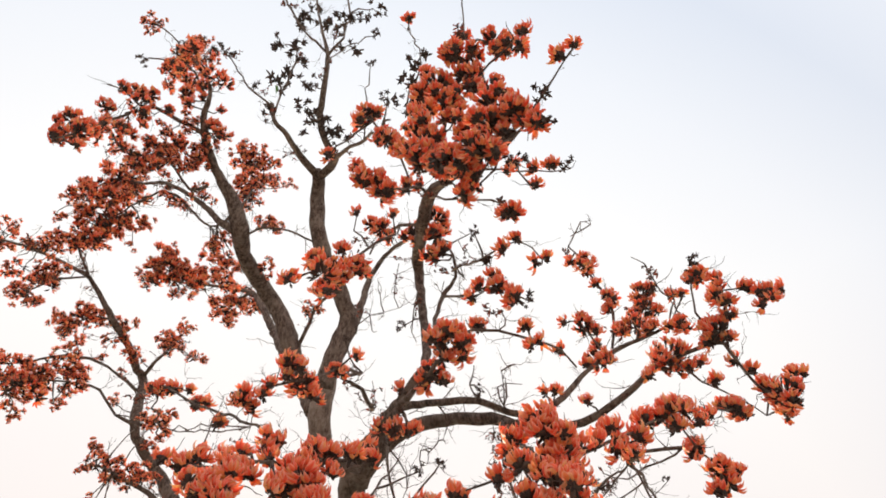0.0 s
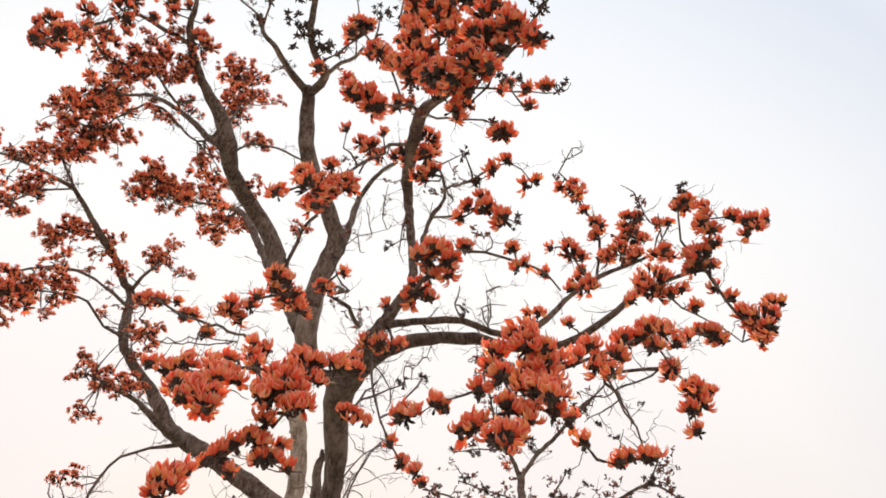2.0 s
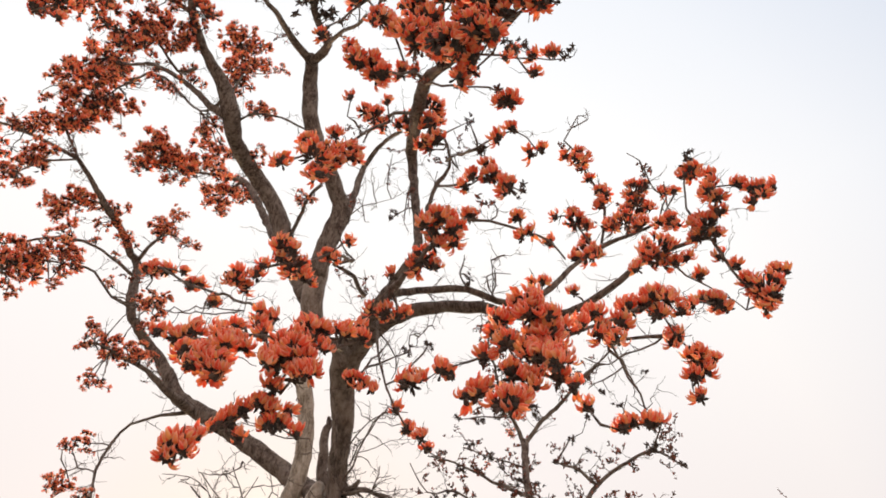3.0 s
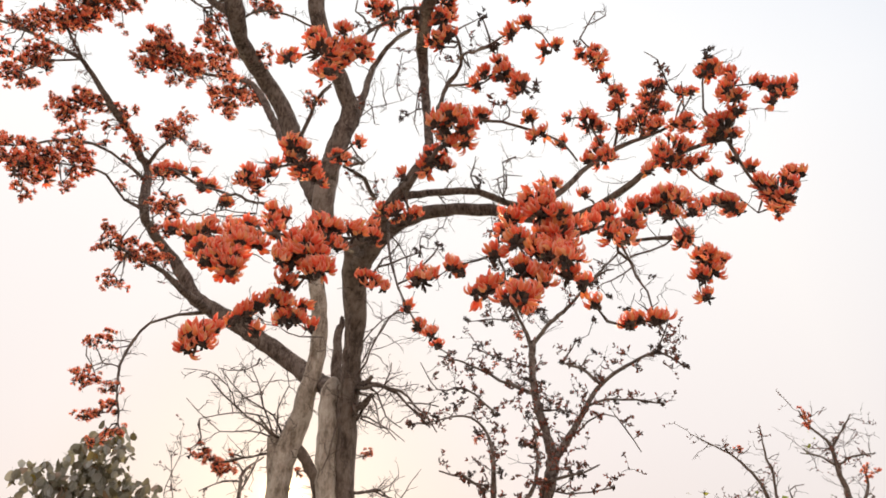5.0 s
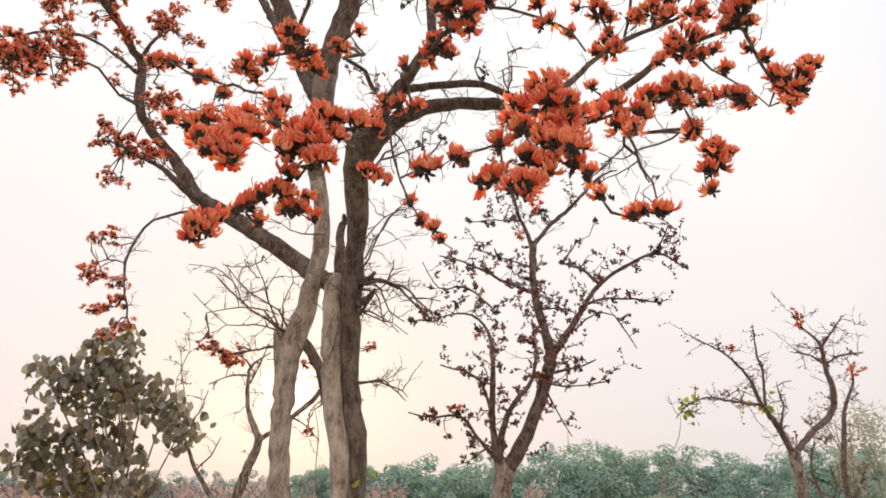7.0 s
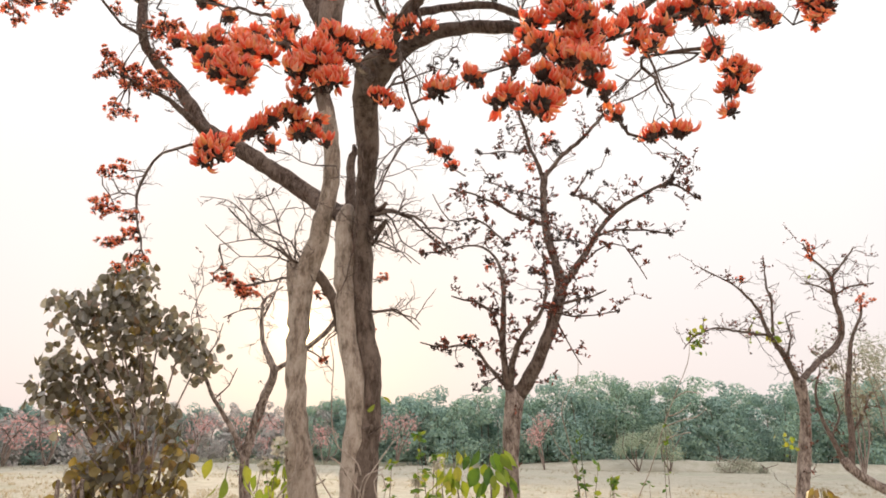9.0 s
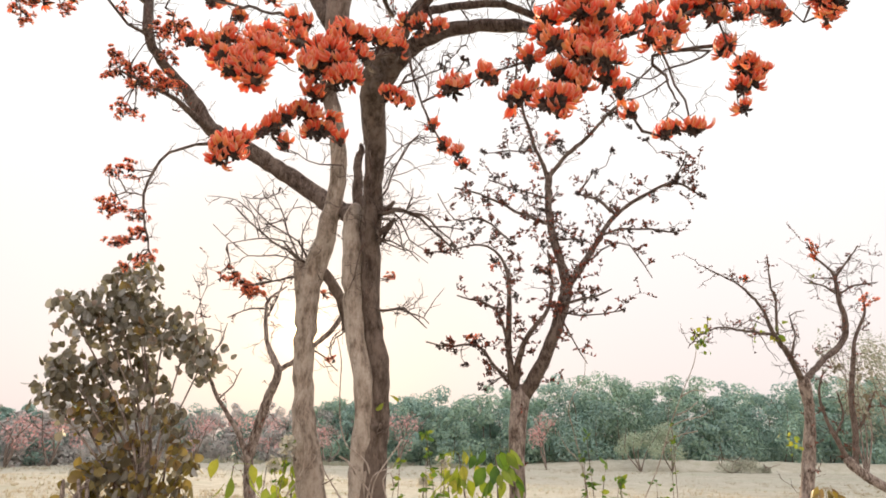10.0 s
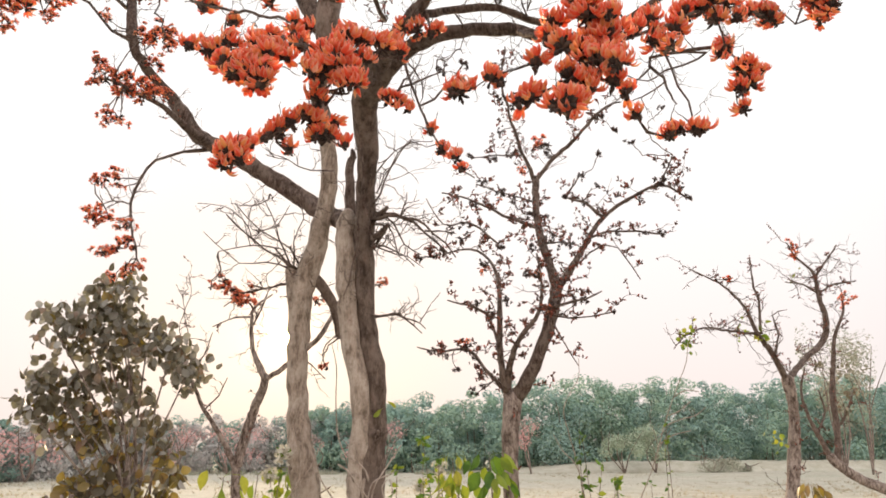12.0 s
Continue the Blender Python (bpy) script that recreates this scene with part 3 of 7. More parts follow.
def head(t, x, y, z, r, meshes, name, size, fill):
    rng = head_rng
    p = np.array((x, y, z))
    at, gap = nearest(t, p)
    axis = p - at[:3]
    axis = axis / (np.linalg.norm(axis) + 1e-6) * 0.7 + np.array((0, 0, 0.75)) + rng.normal(0, 0.25, 3)
    axis /= np.linalg.norm(axis)
    base = p - axis * r * 0.55
    # a crooked stalk with short spurs
    n = max(2, int(gap / 0.055))
    bow = rng.normal(0, 0.1, 3) * gap
    stalk = [(*at[:3], min(0.0055, at[3]))]
    for i in range(1, n):
        f = i / n
        q = at[:3] * (1 - f) + base * f + bow * 4 * f * (1 - f) + rng.normal(0, 0.011, 3)
        stalk.append((*q, (0.0048 - 0.0014 * f) * (1.25 if i % 2 else 0.95)))
    stalk = np.array(stalk + [(*base, 0.003), (*(p + axis * r * 0.25), 0.002)])
    verts, faces = [], []
    tube(verts, faces, stalk, 5, rng, 0.1)
    for i in range(1, n):
        if rng.random() < 0.55:
            d = rng.normal(0, 1, 3)
            tube(verts, faces, twig_run(stalk[i][:3], d / np.linalg.norm(d), 0.03 + 0.1 * rng.random() ** 2, 0.0022, rng), 4, rng)
    mats = [0] * len(faces)
    for k in range(7 if meshes is FLOWERS else 0):
        d = rng.normal(0, 1, 3) - axis * 0.5
        d /= np.linalg.norm(d)
        c = p - axis * r * (0.2 + 0.4 * rng.random())
        tube(verts, faces, np.array([(*c, 0.002), (*(c + d * r * 0.25), 0.0045), (*(c + d * r * 0.42), 0.0055), (*(c + d * r * (0.5 + 0.2 * rng.random())), 0.0012)]), 5, rng)
    off = np.array(t.location)
    mats += [1] * (len(faces) - len(mats))
    ob = part(name, mesh_of(name, [v - off for v in verts], faces, [SKIN[t][1], CALYX], mats), t)
    if meshes is STARS:
        for k in range(fill):
            c = p + rng.normal(0, 0.45, 3) * r
            s = size * (0.75 + 0.5 * rng.random())
            fl = new("bud", meshes[rng.integers(len(meshes))])
            fl.parent = ob
            fl.matrix_basis = Matrix.Translation(c - off) @ Euler(rng.random(3) * 6.28).to_matrix().to_4x4() @ Matrix.Diagonal((s, s, s, 1))
        return
    count = int(min(21, max(4, fill * (r / size) ** 2)))
    if meshes is FLOWERS and math.hypot(x, y) > 3.3:
        wide = r * (1.32 if z > 4.4 else 1.1)
        mass = new("blossom", MASSES[rng.integers(len(MASSES))])
        mass.parent = ob
        turn = Euler((rng.normal(0, 0.4), rng.normal(0, 0.4), rng.random() * 6.28)).to_matrix().to_4x4()
        mass.matrix_basis = Matrix.Translation(p - off) @ turn @ Matrix.Diagonal((wide, wide, wide * 0.92, 1))
        return
    for start, m, s in cluster(p, axis, r, size, count, rng):
        fl = new("flower", meshes[rng.integers(len(meshes))])
        fl.parent = ob
        fl.matrix_basis = Matrix.Translation(start - off) @ m @ Matrix.Diagonal((s, s, s, 1))


def cluster(p, axis, r, size, count, rng):
    """Places for the flowers of one head: round its axis, tips up and outwards."""
    u = np.cross(axis, (0.3, 0.8, 0.1))
    u /= np.linalg.norm(u)
    w = np.cross(axis, u)
    for k in range(count):
        a = k * 2.4 + rng.normal(0, 0.3)
        lift = -0.4 + 1.2 * (k + 0.5) / count
        out = (u * math.cos(a) + w * math.sin(a)) * math.sqrt(max(0.05, 1 - lift * lift)) + axis * lift
        out += rng.normal(0, 0.15, 3)
        out /= np.linalg.norm(out)
        s = size * (0.85 + 0.35 * rng.random())
        zax = out * 0.8 + np.array((0, 0, 0.38))
        zax /= np.linalg.norm(zax)
        xax = np.array((0, 0, 1.0)) + out * 0.2 + rng.normal(0, 0.35, 3)
        xax -= zax * (xax @ zax)
        xax /= np.linalg.norm(xax) + 1e-6
        m = Matrix((xax, np.cross(zax, xax), zax)).transposed().to_4x4()
        yield p - axis * r * 0.3 + out * max(0.0, 1.1 * r - s * 0.95), m, s


def mass_mesh(seed):
    """A far flower head of radius one, its flowers joined: a few loose bunches with dark buds between."""
    rng = np.random.default_rng(seed)
    verts, faces, mats, rims = [], [], [], []
    for n in range(6):
        c = rng.normal(0, 1, 3) * (0.58, 0.58, 0.46)
        axis = c + (0, 0, 0.7)
        axis /= np.linalg.norm(axis)
        picks = [(*q, FAR_FLOWERS) for q in cluster(c, axis, 0.44, 0.35, 8, rng)] + [(*q, BUDS) for q in cluster(c, axis, 0.5, 0.3, 2, rng)]
        for start, m, s, kind in picks:
            src = kind[rng.integers(len(kind))]
            i = len(verts)
            verts += [start + np.array(m.to_3x3() @ v.co) * s for v in src.vertices]
            faces += [tuple(i + k for k in f.vertices) for f in src.polygons]
            mats += [f.material_index for f in src.polygons]
            rims += [d.value for d in src.attributes["rim"].data] if kind is FAR_FLOWERS else [0.0] * len(src.vertices)
    me = mesh_of("blossom", verts, faces, [CALYX, PETAL], mats)
    me.attributes.new("rim", "FLOAT", "POINT").data.foreach_set("value", rims)
    return me


MASSES = [mass_mesh(s) for s in range(60, 68)]


def heads(t, rows):
    for x, y, z, r in rows:
        if t is tree and math.hypot(x, y) > 3.3 and r > 0.05 and z > 4.4:
            # small side bunches round a far head
            for k in range(2):
                a = head_rng.random() * 6.28
                d = r * (1.15 + 0.7 * head_rng.random())
                head(t, x + math.cos(a) * d, y + math.sin(a) * d * 0.6, z + head_rng.normal(0, 0.5) * r, r * (0.4 + 0.2 * head_rng.random()), FLOWERS, "flower_head", 0.047, 8.5)
        elif t is tree and r > 0.055:
            # a lower bunch that fills a near cluster
            a = head_rng.random() * 6.28
            head(t, x + math.cos(a) * r * 0.9, y + math.sin(a) * r * 0.9, z - r * (0.3 + 0.5 * head_rng.random()), r * (0.6 + 0.2 * head_rng.random()), FLOWERS, "flower_head", 0.045, 8.5)
        head(t, x, y, z, r, FLOWERS, "flower_head", 0.047, 10.0)


def buds(t, rows):
    for x, y, z, r in rows:
        head(t, x, y, z, r * (1.2 if t is tree else 1.0), STARS, "bud_spike", 0.006 + 0.36 * r, 6)

# ---- limbs: x, y, z and radius along each one ----
limb(tree, "trunk", [(-0.348, 4.000, -0.120, 0.1819), (-0.366, 4.000, 0.496, 0.1347), (-0.388, 4.000, 0.878, 0.1223), (-0.424, 4.000, 1.277, 0.1003), (-0.424, 4.000, 1.465, 0.0989), (-0.407, 4.000, 1.653, 0.0885), (-0.396, 4.000, 1.829, 0.0777), (-0.390, 4.000, 1.994, 0.0665), (-0.429, 4.000, 2.178, 0.0659), (-0.462, 4.000, 2.351, 0.0636), (-0.480, 4.000, 2.709, 0.0636), (-0.479, 3.950, 3.095, 0.0580), (-0.472, 3.850, 3.400, 0.0644), (-0.479, 3.700, 3.636, 0.0790), (-0.429, 3.500, 3.731, 0.0728), (-0.325, 3.350, 3.750, 0.0527)], BARK_BROWN)
limb(tree, "trunk", [(-0.687, 4.514, -0.120, 0.1554), (-0.714, 4.500, 0.351, 0.1151), (-0.771, 4.470, 0.848, 0.0997), (-0.817, 4.450, 1.232, 0.0860), (-0.865, 4.430, 1.509, 0.0840), (-0.914, 4.450, 1.861, 0.0650), (-0.939, 4.450, 2.231, 0.0640), (-0.943, 4.450, 2.540, 0.0763), (-0.904, 4.450, 2.741, 0.0808), (-0.835, 4.420, 3.020, 0.0639), (-0.782, 4.380, 3.344, 0.0575), (-0.788, 4.350, 3.636, 0.0545), (-0.836, 4.300, 3.878, 0.0548)], BARK_PALE)
limb(tree, "trunk", [(-0.802, 4.340, 3.720, 0.0535), (-0.836, 4.300, 3.878, 0.0555), (-0.867, 4.200, 4.047, 0.0542), (-0.725, 3.800, 4.001, 0.0680), (-0.738, 3.700, 4.137, 0.0716), (-0.714, 3.650, 4.407, 0.0702)])
limb(tree, "trunk", [(-0.377, 4.193, -0.120, 0.1071), (-0.428, 4.060, 0.924, 0.0793), (-0.462, 3.970, 1.278, 0.0711), (-0.464, 3.960, 1.526, 0.0578), (-0.459, 3.950, 1.745, 0.0528), (-0.479, 3.950, 1.937, 0.0580), (-0.531, 3.970, 2.171, 0.0608), (-0.559, 3.980, 2.345, 0.0617), (-0.592, 4.000, 2.707, 0.0684), (-0.600, 4.020, 2.900, 0.0690), (-0.600, 4.030, 2.990, 0.0560), (-0.590, 4.040, 3.040, 0.0300)], BARK_PALE)
limb(tree, "limb", [(-0.580, 4.060, 2.930, 0.0480), (-0.586, 4.070, 3.080, 0.0380), (-0.596, 4.080, 3.260, 0.0300), (-0.604, 4.080, 3.380, 0.0270), (-0.580, 4.080, 3.440, 0.0240), (-0.590, 4.080, 3.500, 0.0110)])
limb(tree, "limb", [(-0.719, 3.660, 4.318, 0.0695), (-0.669, 3.600, 4.569, 0.0677), (-0.595, 3.570, 4.835, 0.0661), (-0.636, 3.500, 4.963, 0.0628), (-0.713, 3.400, 5.120, 0.0594), (-0.776, 3.250, 5.197, 0.0549), (-0.842, 3.150, 5.416, 0.0556), (-0.866, 3.100, 5.678, 0.0533), (-0.858, 2.950, 5.820, 0.0454)])
limb(tree, "limb", [(-0.856, 2.950, 5.771, 0.0354), (-0.967, 2.750, 5.760, 0.0250), (-1.012, 2.450, 5.623, 0.0170), (-1.078, 2.400, 5.666, 0.0145), (-1.105, 2.350, 5.806, 0.0123)])
limb(tree, "limb", [(-0.853, 2.950, 5.750, 0.0353), (-0.714, 2.800, 5.758, 0.0315), (-0.780, 2.650, 5.832, 0.0249), (-0.808, 2.500, 5.937, 0.0248), (-0.761, 2.300, 6.156, 0.0180), (-0.768, 2.240, 6.346, 0.0158), (-0.827, 2.200, 6.593, 0.0108), (-0.916, 2.150, 7.000, 0.0085), (-0.978, 2.100, 7.464, 0.0060)])
limb(tree, "branch", [(-0.768, 2.240, 6.346, 0.0105), (-0.973, 2.200, 6.643, 0.0082), (-1.180, 2.200, 7.118, 0.0087), (-1.310, 2.200, 7.472, 0.0061)])
limb(tree, "branch", [(-0.763, 2.240, 6.302, 0.0104), (-0.678, 2.200, 6.544, 0.0081), (-0.659, 2.200, 6.951, 0.0085), (-0.715, 2.100, 7.339, 0.0059)])
limb(tree, "branch", [(-0.720, 2.800, 5.736, 0.0182), (-0.556, 2.550, 5.561, 0.0122), (-0.400, 2.300, 5.304, 0.0112), (-0.215, 1.900, 4.887, 0.0058)])
limb(tree, "branch", [(-1.099, 2.350, 5.768, 0.0073), (-1.319, 2.350, 6.042, 0.0064), (-1.496, 2.350, 6.384, 0.0054), (-1.715, 2.350, 6.763, 0.0056)])
limb(tree, "branch", [(-1.090, 2.400, 5.739, 0.0073), (-1.066, 2.350, 6.000, 0.0076), (-1.007, 2.300, 6.330, 0.0053), (-1.086, 2.300, 6.706, 0.0056)])
limb(tree, "limb", [(-0.574, 3.600, 4.797, 0.0439), (-0.548, 3.700, 5.075, 0.0290), (-0.526, 3.780, 5.388, 0.0272), (-0.478, 3.800, 5.600, 0.0203), (-0.348, 3.700, 5.732, 0.0175), (-0.191, 3.400, 5.541, 0.0137)])
limb(tree, "branch", [(-1.041, 4.000, 4.981, 0.0164), (-0.974, 3.900, 5.138, 0.0165), (-0.890, 3.750, 5.151, 0.0135), (-0.772, 3.550, 5.084, 0.0131)])
limb(tree, "limb", [(-0.796, 3.800, 4.246, 0.0622), (-1.023, 4.000, 4.775, 0.0655), (-1.154, 4.000, 5.136, 0.0689), (-1.282, 3.960, 5.373, 0.0666), (-1.426, 3.800, 5.509, 0.0623), (-1.469, 3.500, 5.495, 0.0558), (-1.479, 3.300, 5.569, 0.0707), (-1.576, 3.200, 5.828, 0.0522), (-1.698, 3.100, 5.991, 0.0372), (-1.776, 2.900, 6.133, 0.0302), (-1.800, 2.750, 6.266, 0.0268), (-1.733, 2.600, 6.355, 0.0165), (-1.826, 2.600, 6.623, 0.0114), (-2.244, 2.800, 7.464, 0.0097)])
limb(tree, "limb", [(-1.490, 3.300, 5.537, 0.0469), (-1.648, 3.300, 5.657, 0.0265), (-1.977, 3.400, 6.065, 0.0205), (-2.340, 3.500, 6.406, 0.0155), (-2.682, 3.700, 6.669, 0.0131), (-3.152, 3.900, 6.997, 0.0104), (-3.338, 3.900, 6.757, 0.0067)])
limb(tree, "branch", [(-1.569, 3.300, 5.739, 0.0166), (-1.826, 3.500, 5.834, 0.0086), (-2.282, 3.600, 6.372, 0.0125), (-2.585, 3.750, 6.563, 0.0097), (-3.063, 4.000, 6.496, 0.0066)])
limb(tree, "limb", [(-1.801, 2.900, 6.237, 0.0197), (-2.037, 2.850, 6.385, 0.0171), (-2.265, 2.800, 6.503, 0.0144), (-2.265, 2.600, 6.132, 0.0107), (-2.224, 2.400, 5.665, 0.0097), (-2.111, 2.100, 5.073, 0.0062), (-2.187, 2.100, 5.014, 0.0041)])
limb(tree, "branch", [(-1.752, 3.100, 5.845, 0.0137), (-1.939, 3.200, 5.939, 0.0112), (-2.071, 2.950, 6.013, 0.0082), (-2.132, 2.780, 5.810, 0.0078), (-2.267, 2.700, 5.790, 0.0051)])
limb(tree, "branch", [(-2.169, 2.500, 6.063, 0.0078), (-2.273, 2.400, 6.094, 0.0052), (-2.357, 2.350, 6.088, 0.0051)])
limb(tree, "branch", [(-2.235, 2.800, 7.430, 0.0097), (-2.456, 2.750, 7.708, 0.0066), (-2.655, 2.700, 7.881, 0.0067)])
limb(tree, "branch", [(-1.822, 2.700, 6.439, 0.0113), (-2.020, 2.700, 6.903, 0.0090), (-2.277, 2.800, 7.300, 0.0096), (-2.597, 2.800, 7.377, 0.0064)])
limb(tree, "branch", [(-1.491, 3.400, 5.550, 0.0109), (-1.301, 3.300, 5.568, 0.0081), (-1.084, 3.250, 5.490, 0.0080), (-0.861, 3.200, 5.307, 0.0077)])
limb(tree, "branch", [(-1.525, 3.300, 5.809, 0.0112), (-1.531, 3.400, 6.192, 0.0089), (-1.617, 3.500, 6.654, 0.0096), (-1.736, 3.500, 6.860, 0.0065)])
limb(tree, "limb", [(-1.161, 4.300, 5.001, 0.0310), (-1.473, 4.700, 5.691, 0.0354), (-1.749, 4.950, 6.272, 0.0388), (-1.919, 5.050, 6.540, 0.0259), (-2.171, 5.200, 6.733, 0.0192), (-2.369, 5.000, 6.602, 0.0148), (-2.359, 4.400, 6.064, 0.0099), (-2.422, 4.100, 5.857, 0.0093)])
limb(tree, "branch", [(-1.965, 5.100, 6.570, 0.0187), (-2.180, 5.400, 6.724, 0.0156), (-2.432, 5.700, 6.849, 0.0122)])
limb(tree, "limb", [(-0.624, 4.250, 3.035, 0.0577), (-0.892, 4.750, 3.318, 0.0689), (-1.246, 4.850, 3.578, 0.0678), (-1.618, 4.850, 3.809, 0.0651), (-1.927, 4.950, 4.021, 0.0589), (-2.145, 5.000, 4.324, 0.0522), (-2.370, 5.000, 4.582, 0.0407), (-2.447, 4.720, 4.705, 0.0394), (-2.731, 5.100, 5.462, 0.0402), (-2.798, 5.050, 5.543, 0.0361), (-2.881, 4.900, 5.695, 0.0321), (-2.850, 4.500, 5.634, 0.0305), (-2.953, 4.300, 5.761, 0.0219), (-3.054, 4.140, 5.873, 0.0187), (-3.286, 4.050, 5.977, 0.0156), (-3.609, 4.000, 6.110, 0.0126), (-3.867, 3.950, 6.170, 0.0095), (-4.063, 3.900, 6.154, 0.0063)])
limb(tree, "limb", [(-2.700, 5.000, 5.272, 0.0192), (-2.715, 4.600, 5.178, 0.0121), (-2.802, 4.300, 5.088, 0.0115), (-2.909, 4.100, 4.974, 0.0110), (-3.075, 4.000, 4.844, 0.0080), (-3.321, 3.950, 4.782, 0.0053)])
limb(tree, "branch", [(-2.422, 4.700, 4.701, 0.0172), (-2.523, 4.500, 4.691, 0.0112), (-2.625, 4.300, 4.794, 0.0110), (-2.741, 4.200, 4.787, 0.0082), (-2.911, 4.000, 4.661, 0.0078), (-3.088, 3.950, 4.552, 0.0051)])
limb(tree, "branch", [(-3.031, 4.140, 5.852, 0.0124), (-3.246, 4.050, 6.237, 0.0129), (-3.178, 4.050, 6.473, 0.0099), (-3.022, 3.900, 6.626, 0.0100)])
limb(tree, "branch", [(-3.040, 4.100, 5.848, 0.0093), (-3.219, 4.000, 5.717, 0.0090), (-3.402, 4.000, 5.585, 0.0059)])
limb(tree, "branch", [(-2.887, 4.500, 5.667, 0.0095), (-3.158, 4.600, 5.824, 0.0098), (-3.399, 4.700, 5.808, 0.0066)])
limb(tree, "branch", [(-2.713, 5.050, 5.478, 0.0198), (-2.643, 5.000, 5.590, 0.0166), (-2.560, 5.000, 5.724, 0.0101), (-2.440, 5.000, 5.984, 0.0069)])
limb(tree, "limb", [(-1.771, 4.800, 3.860, 0.0368), (-1.881, 4.500, 3.883, 0.0285), (-1.989, 4.350, 3.953, 0.0179), (-2.162, 4.250, 4.016, 0.0126), (-2.352, 4.200, 4.087, 0.0075), (-2.489, 4.200, 4.062, 0.0050)])
limb(tree, "limb", [(-1.809, 4.850, 3.859, 0.0195), (-1.946, 4.700, 3.761, 0.0108), (-2.122, 4.650, 3.663, 0.0106), (-2.203, 4.600, 3.501, 0.0104), (-2.214, 4.550, 3.292, 0.0102), (-2.169, 4.500, 3.100, 0.0075), (-2.121, 4.500, 2.940, 0.0074), (-2.067, 4.500, 2.808, 0.0049)])
limb(tree, "branch", [(-2.216, 4.550, 3.278, 0.0051), (-2.351, 4.550, 3.298, 0.0041), (-2.467, 4.550, 3.252, 0.0038)])
limb(tree, "limb", [(-0.936, 4.450, 2.443, 0.0621), (-0.984, 4.450, 2.619, 0.0628), (-1.016, 4.460, 2.750, 0.0458), (-1.028, 4.460, 2.802, 0.0265)], BARK_PALE)
limb(tree, "branch", [(-1.008, 4.450, 2.771, 0.0085), (-1.116, 4.350, 2.890, 0.0060), (-1.262, 4.250, 2.876, 0.0042), (-1.447, 4.200, 2.818, 0.0030)])
limb(tree, "branch", [(-1.016, 4.450, 2.779, 0.0085), (-1.083, 4.350, 2.951, 0.0060), (-1.128, 4.250, 3.079, 0.0043), (-1.184, 4.200, 3.201, 0.0031)])
limb(tree, "branch", [(-1.023, 4.450, 2.771, 0.0073), (-1.151, 4.300, 2.774, 0.0052), (-1.310, 4.200, 2.743, 0.0037), (-1.519, 4.100, 2.920, 0.0027)])
limb(tree, "branch", [(-1.000, 4.450, 2.780, 0.0073), (-0.984, 4.350, 2.933, 0.0048), (-0.906, 4.200, 3.044, 0.0035), (-0.910, 4.100, 3.107, 0.0028)])
limb(tree, "branch", [(-1.233, 4.200, 2.908, 0.0046), (-1.286, 4.150, 3.020, 0.0037), (-1.410, 4.100, 3.098, 0.0030), (-1.559, 4.050, 3.096, 0.0025)])
limb(tree, "branch", [(-1.181, 4.200, 2.960, 0.0047), (-1.047, 4.100, 2.967, 0.0036), (-0.972, 4.050, 3.087, 0.0027)])
limb(tree, "branch", [(-1.264, 4.700, 3.422, 0.0079), (-1.272, 4.600, 3.314, 0.0052), (-1.344, 4.500, 3.253, 0.0035), (-1.456, 4.400, 3.234, 0.0030)])
limb(tree, "branch", [(-0.416, 3.950, 2.974, 0.0088), (-0.289, 3.800, 2.875, 0.0063), (-0.228, 3.700, 2.719, 0.0041), (-0.124, 3.600, 2.623, 0.0028)])
limb(tree, "branch", [(-0.428, 3.950, 3.251, 0.0067), (-0.340, 3.800, 3.302, 0.0044), (-0.224, 3.700, 3.351, 0.0034), (-0.058, 3.600, 3.324, 0.0025)])
limb(tree, "branch", [(-0.436, 3.950, 2.795, 0.0065), (-0.287, 3.850, 2.730, 0.0042), (-0.161, 3.750, 2.598, 0.0029)])
limb(tree, "branch", [(-0.511, 3.850, 3.093, 0.0065), (-0.514, 3.870, 2.841, 0.0064), (-0.530, 3.870, 2.625, 0.0053), (-0.578, 3.850, 2.445, 0.0041)])
limb(tree, "branch", [(-0.737, 4.300, 3.440, 0.0061), (-0.874, 4.200, 3.393, 0.0048), (-1.010, 4.100, 3.429, 0.0035), (-1.136, 4.000, 3.420, 0.0028)])
limb(tree, "branch", [(-0.495, 3.750, 3.352, 0.0065), (-0.476, 3.800, 3.073, 0.0064), (-0.443, 3.820, 2.843, 0.0053), (-0.392, 3.800, 2.731, 0.0042)])
limb(tree, "branch", [(-0.929, 4.450, 2.708, 0.0145), (-1.112, 4.500, 2.669, 0.0073), (-1.370, 4.800, 2.698, 0.0052), (-1.530, 4.860, 2.658, 0.0052)])
limb(tree, "branch", [(-0.952, 4.450, 2.760, 0.0121), (-1.092, 4.350, 2.830, 0.0072), (-1.233, 4.200, 2.908, 0.0058), (-1.385, 4.100, 3.039, 0.0046)])
limb(tree, "branch", [(-0.953, 4.450, 2.772, 0.0097), (-1.031, 4.400, 2.907, 0.0061), (-1.181, 4.200, 2.960, 0.0047), (-1.338, 4.100, 3.119, 0.0035)])
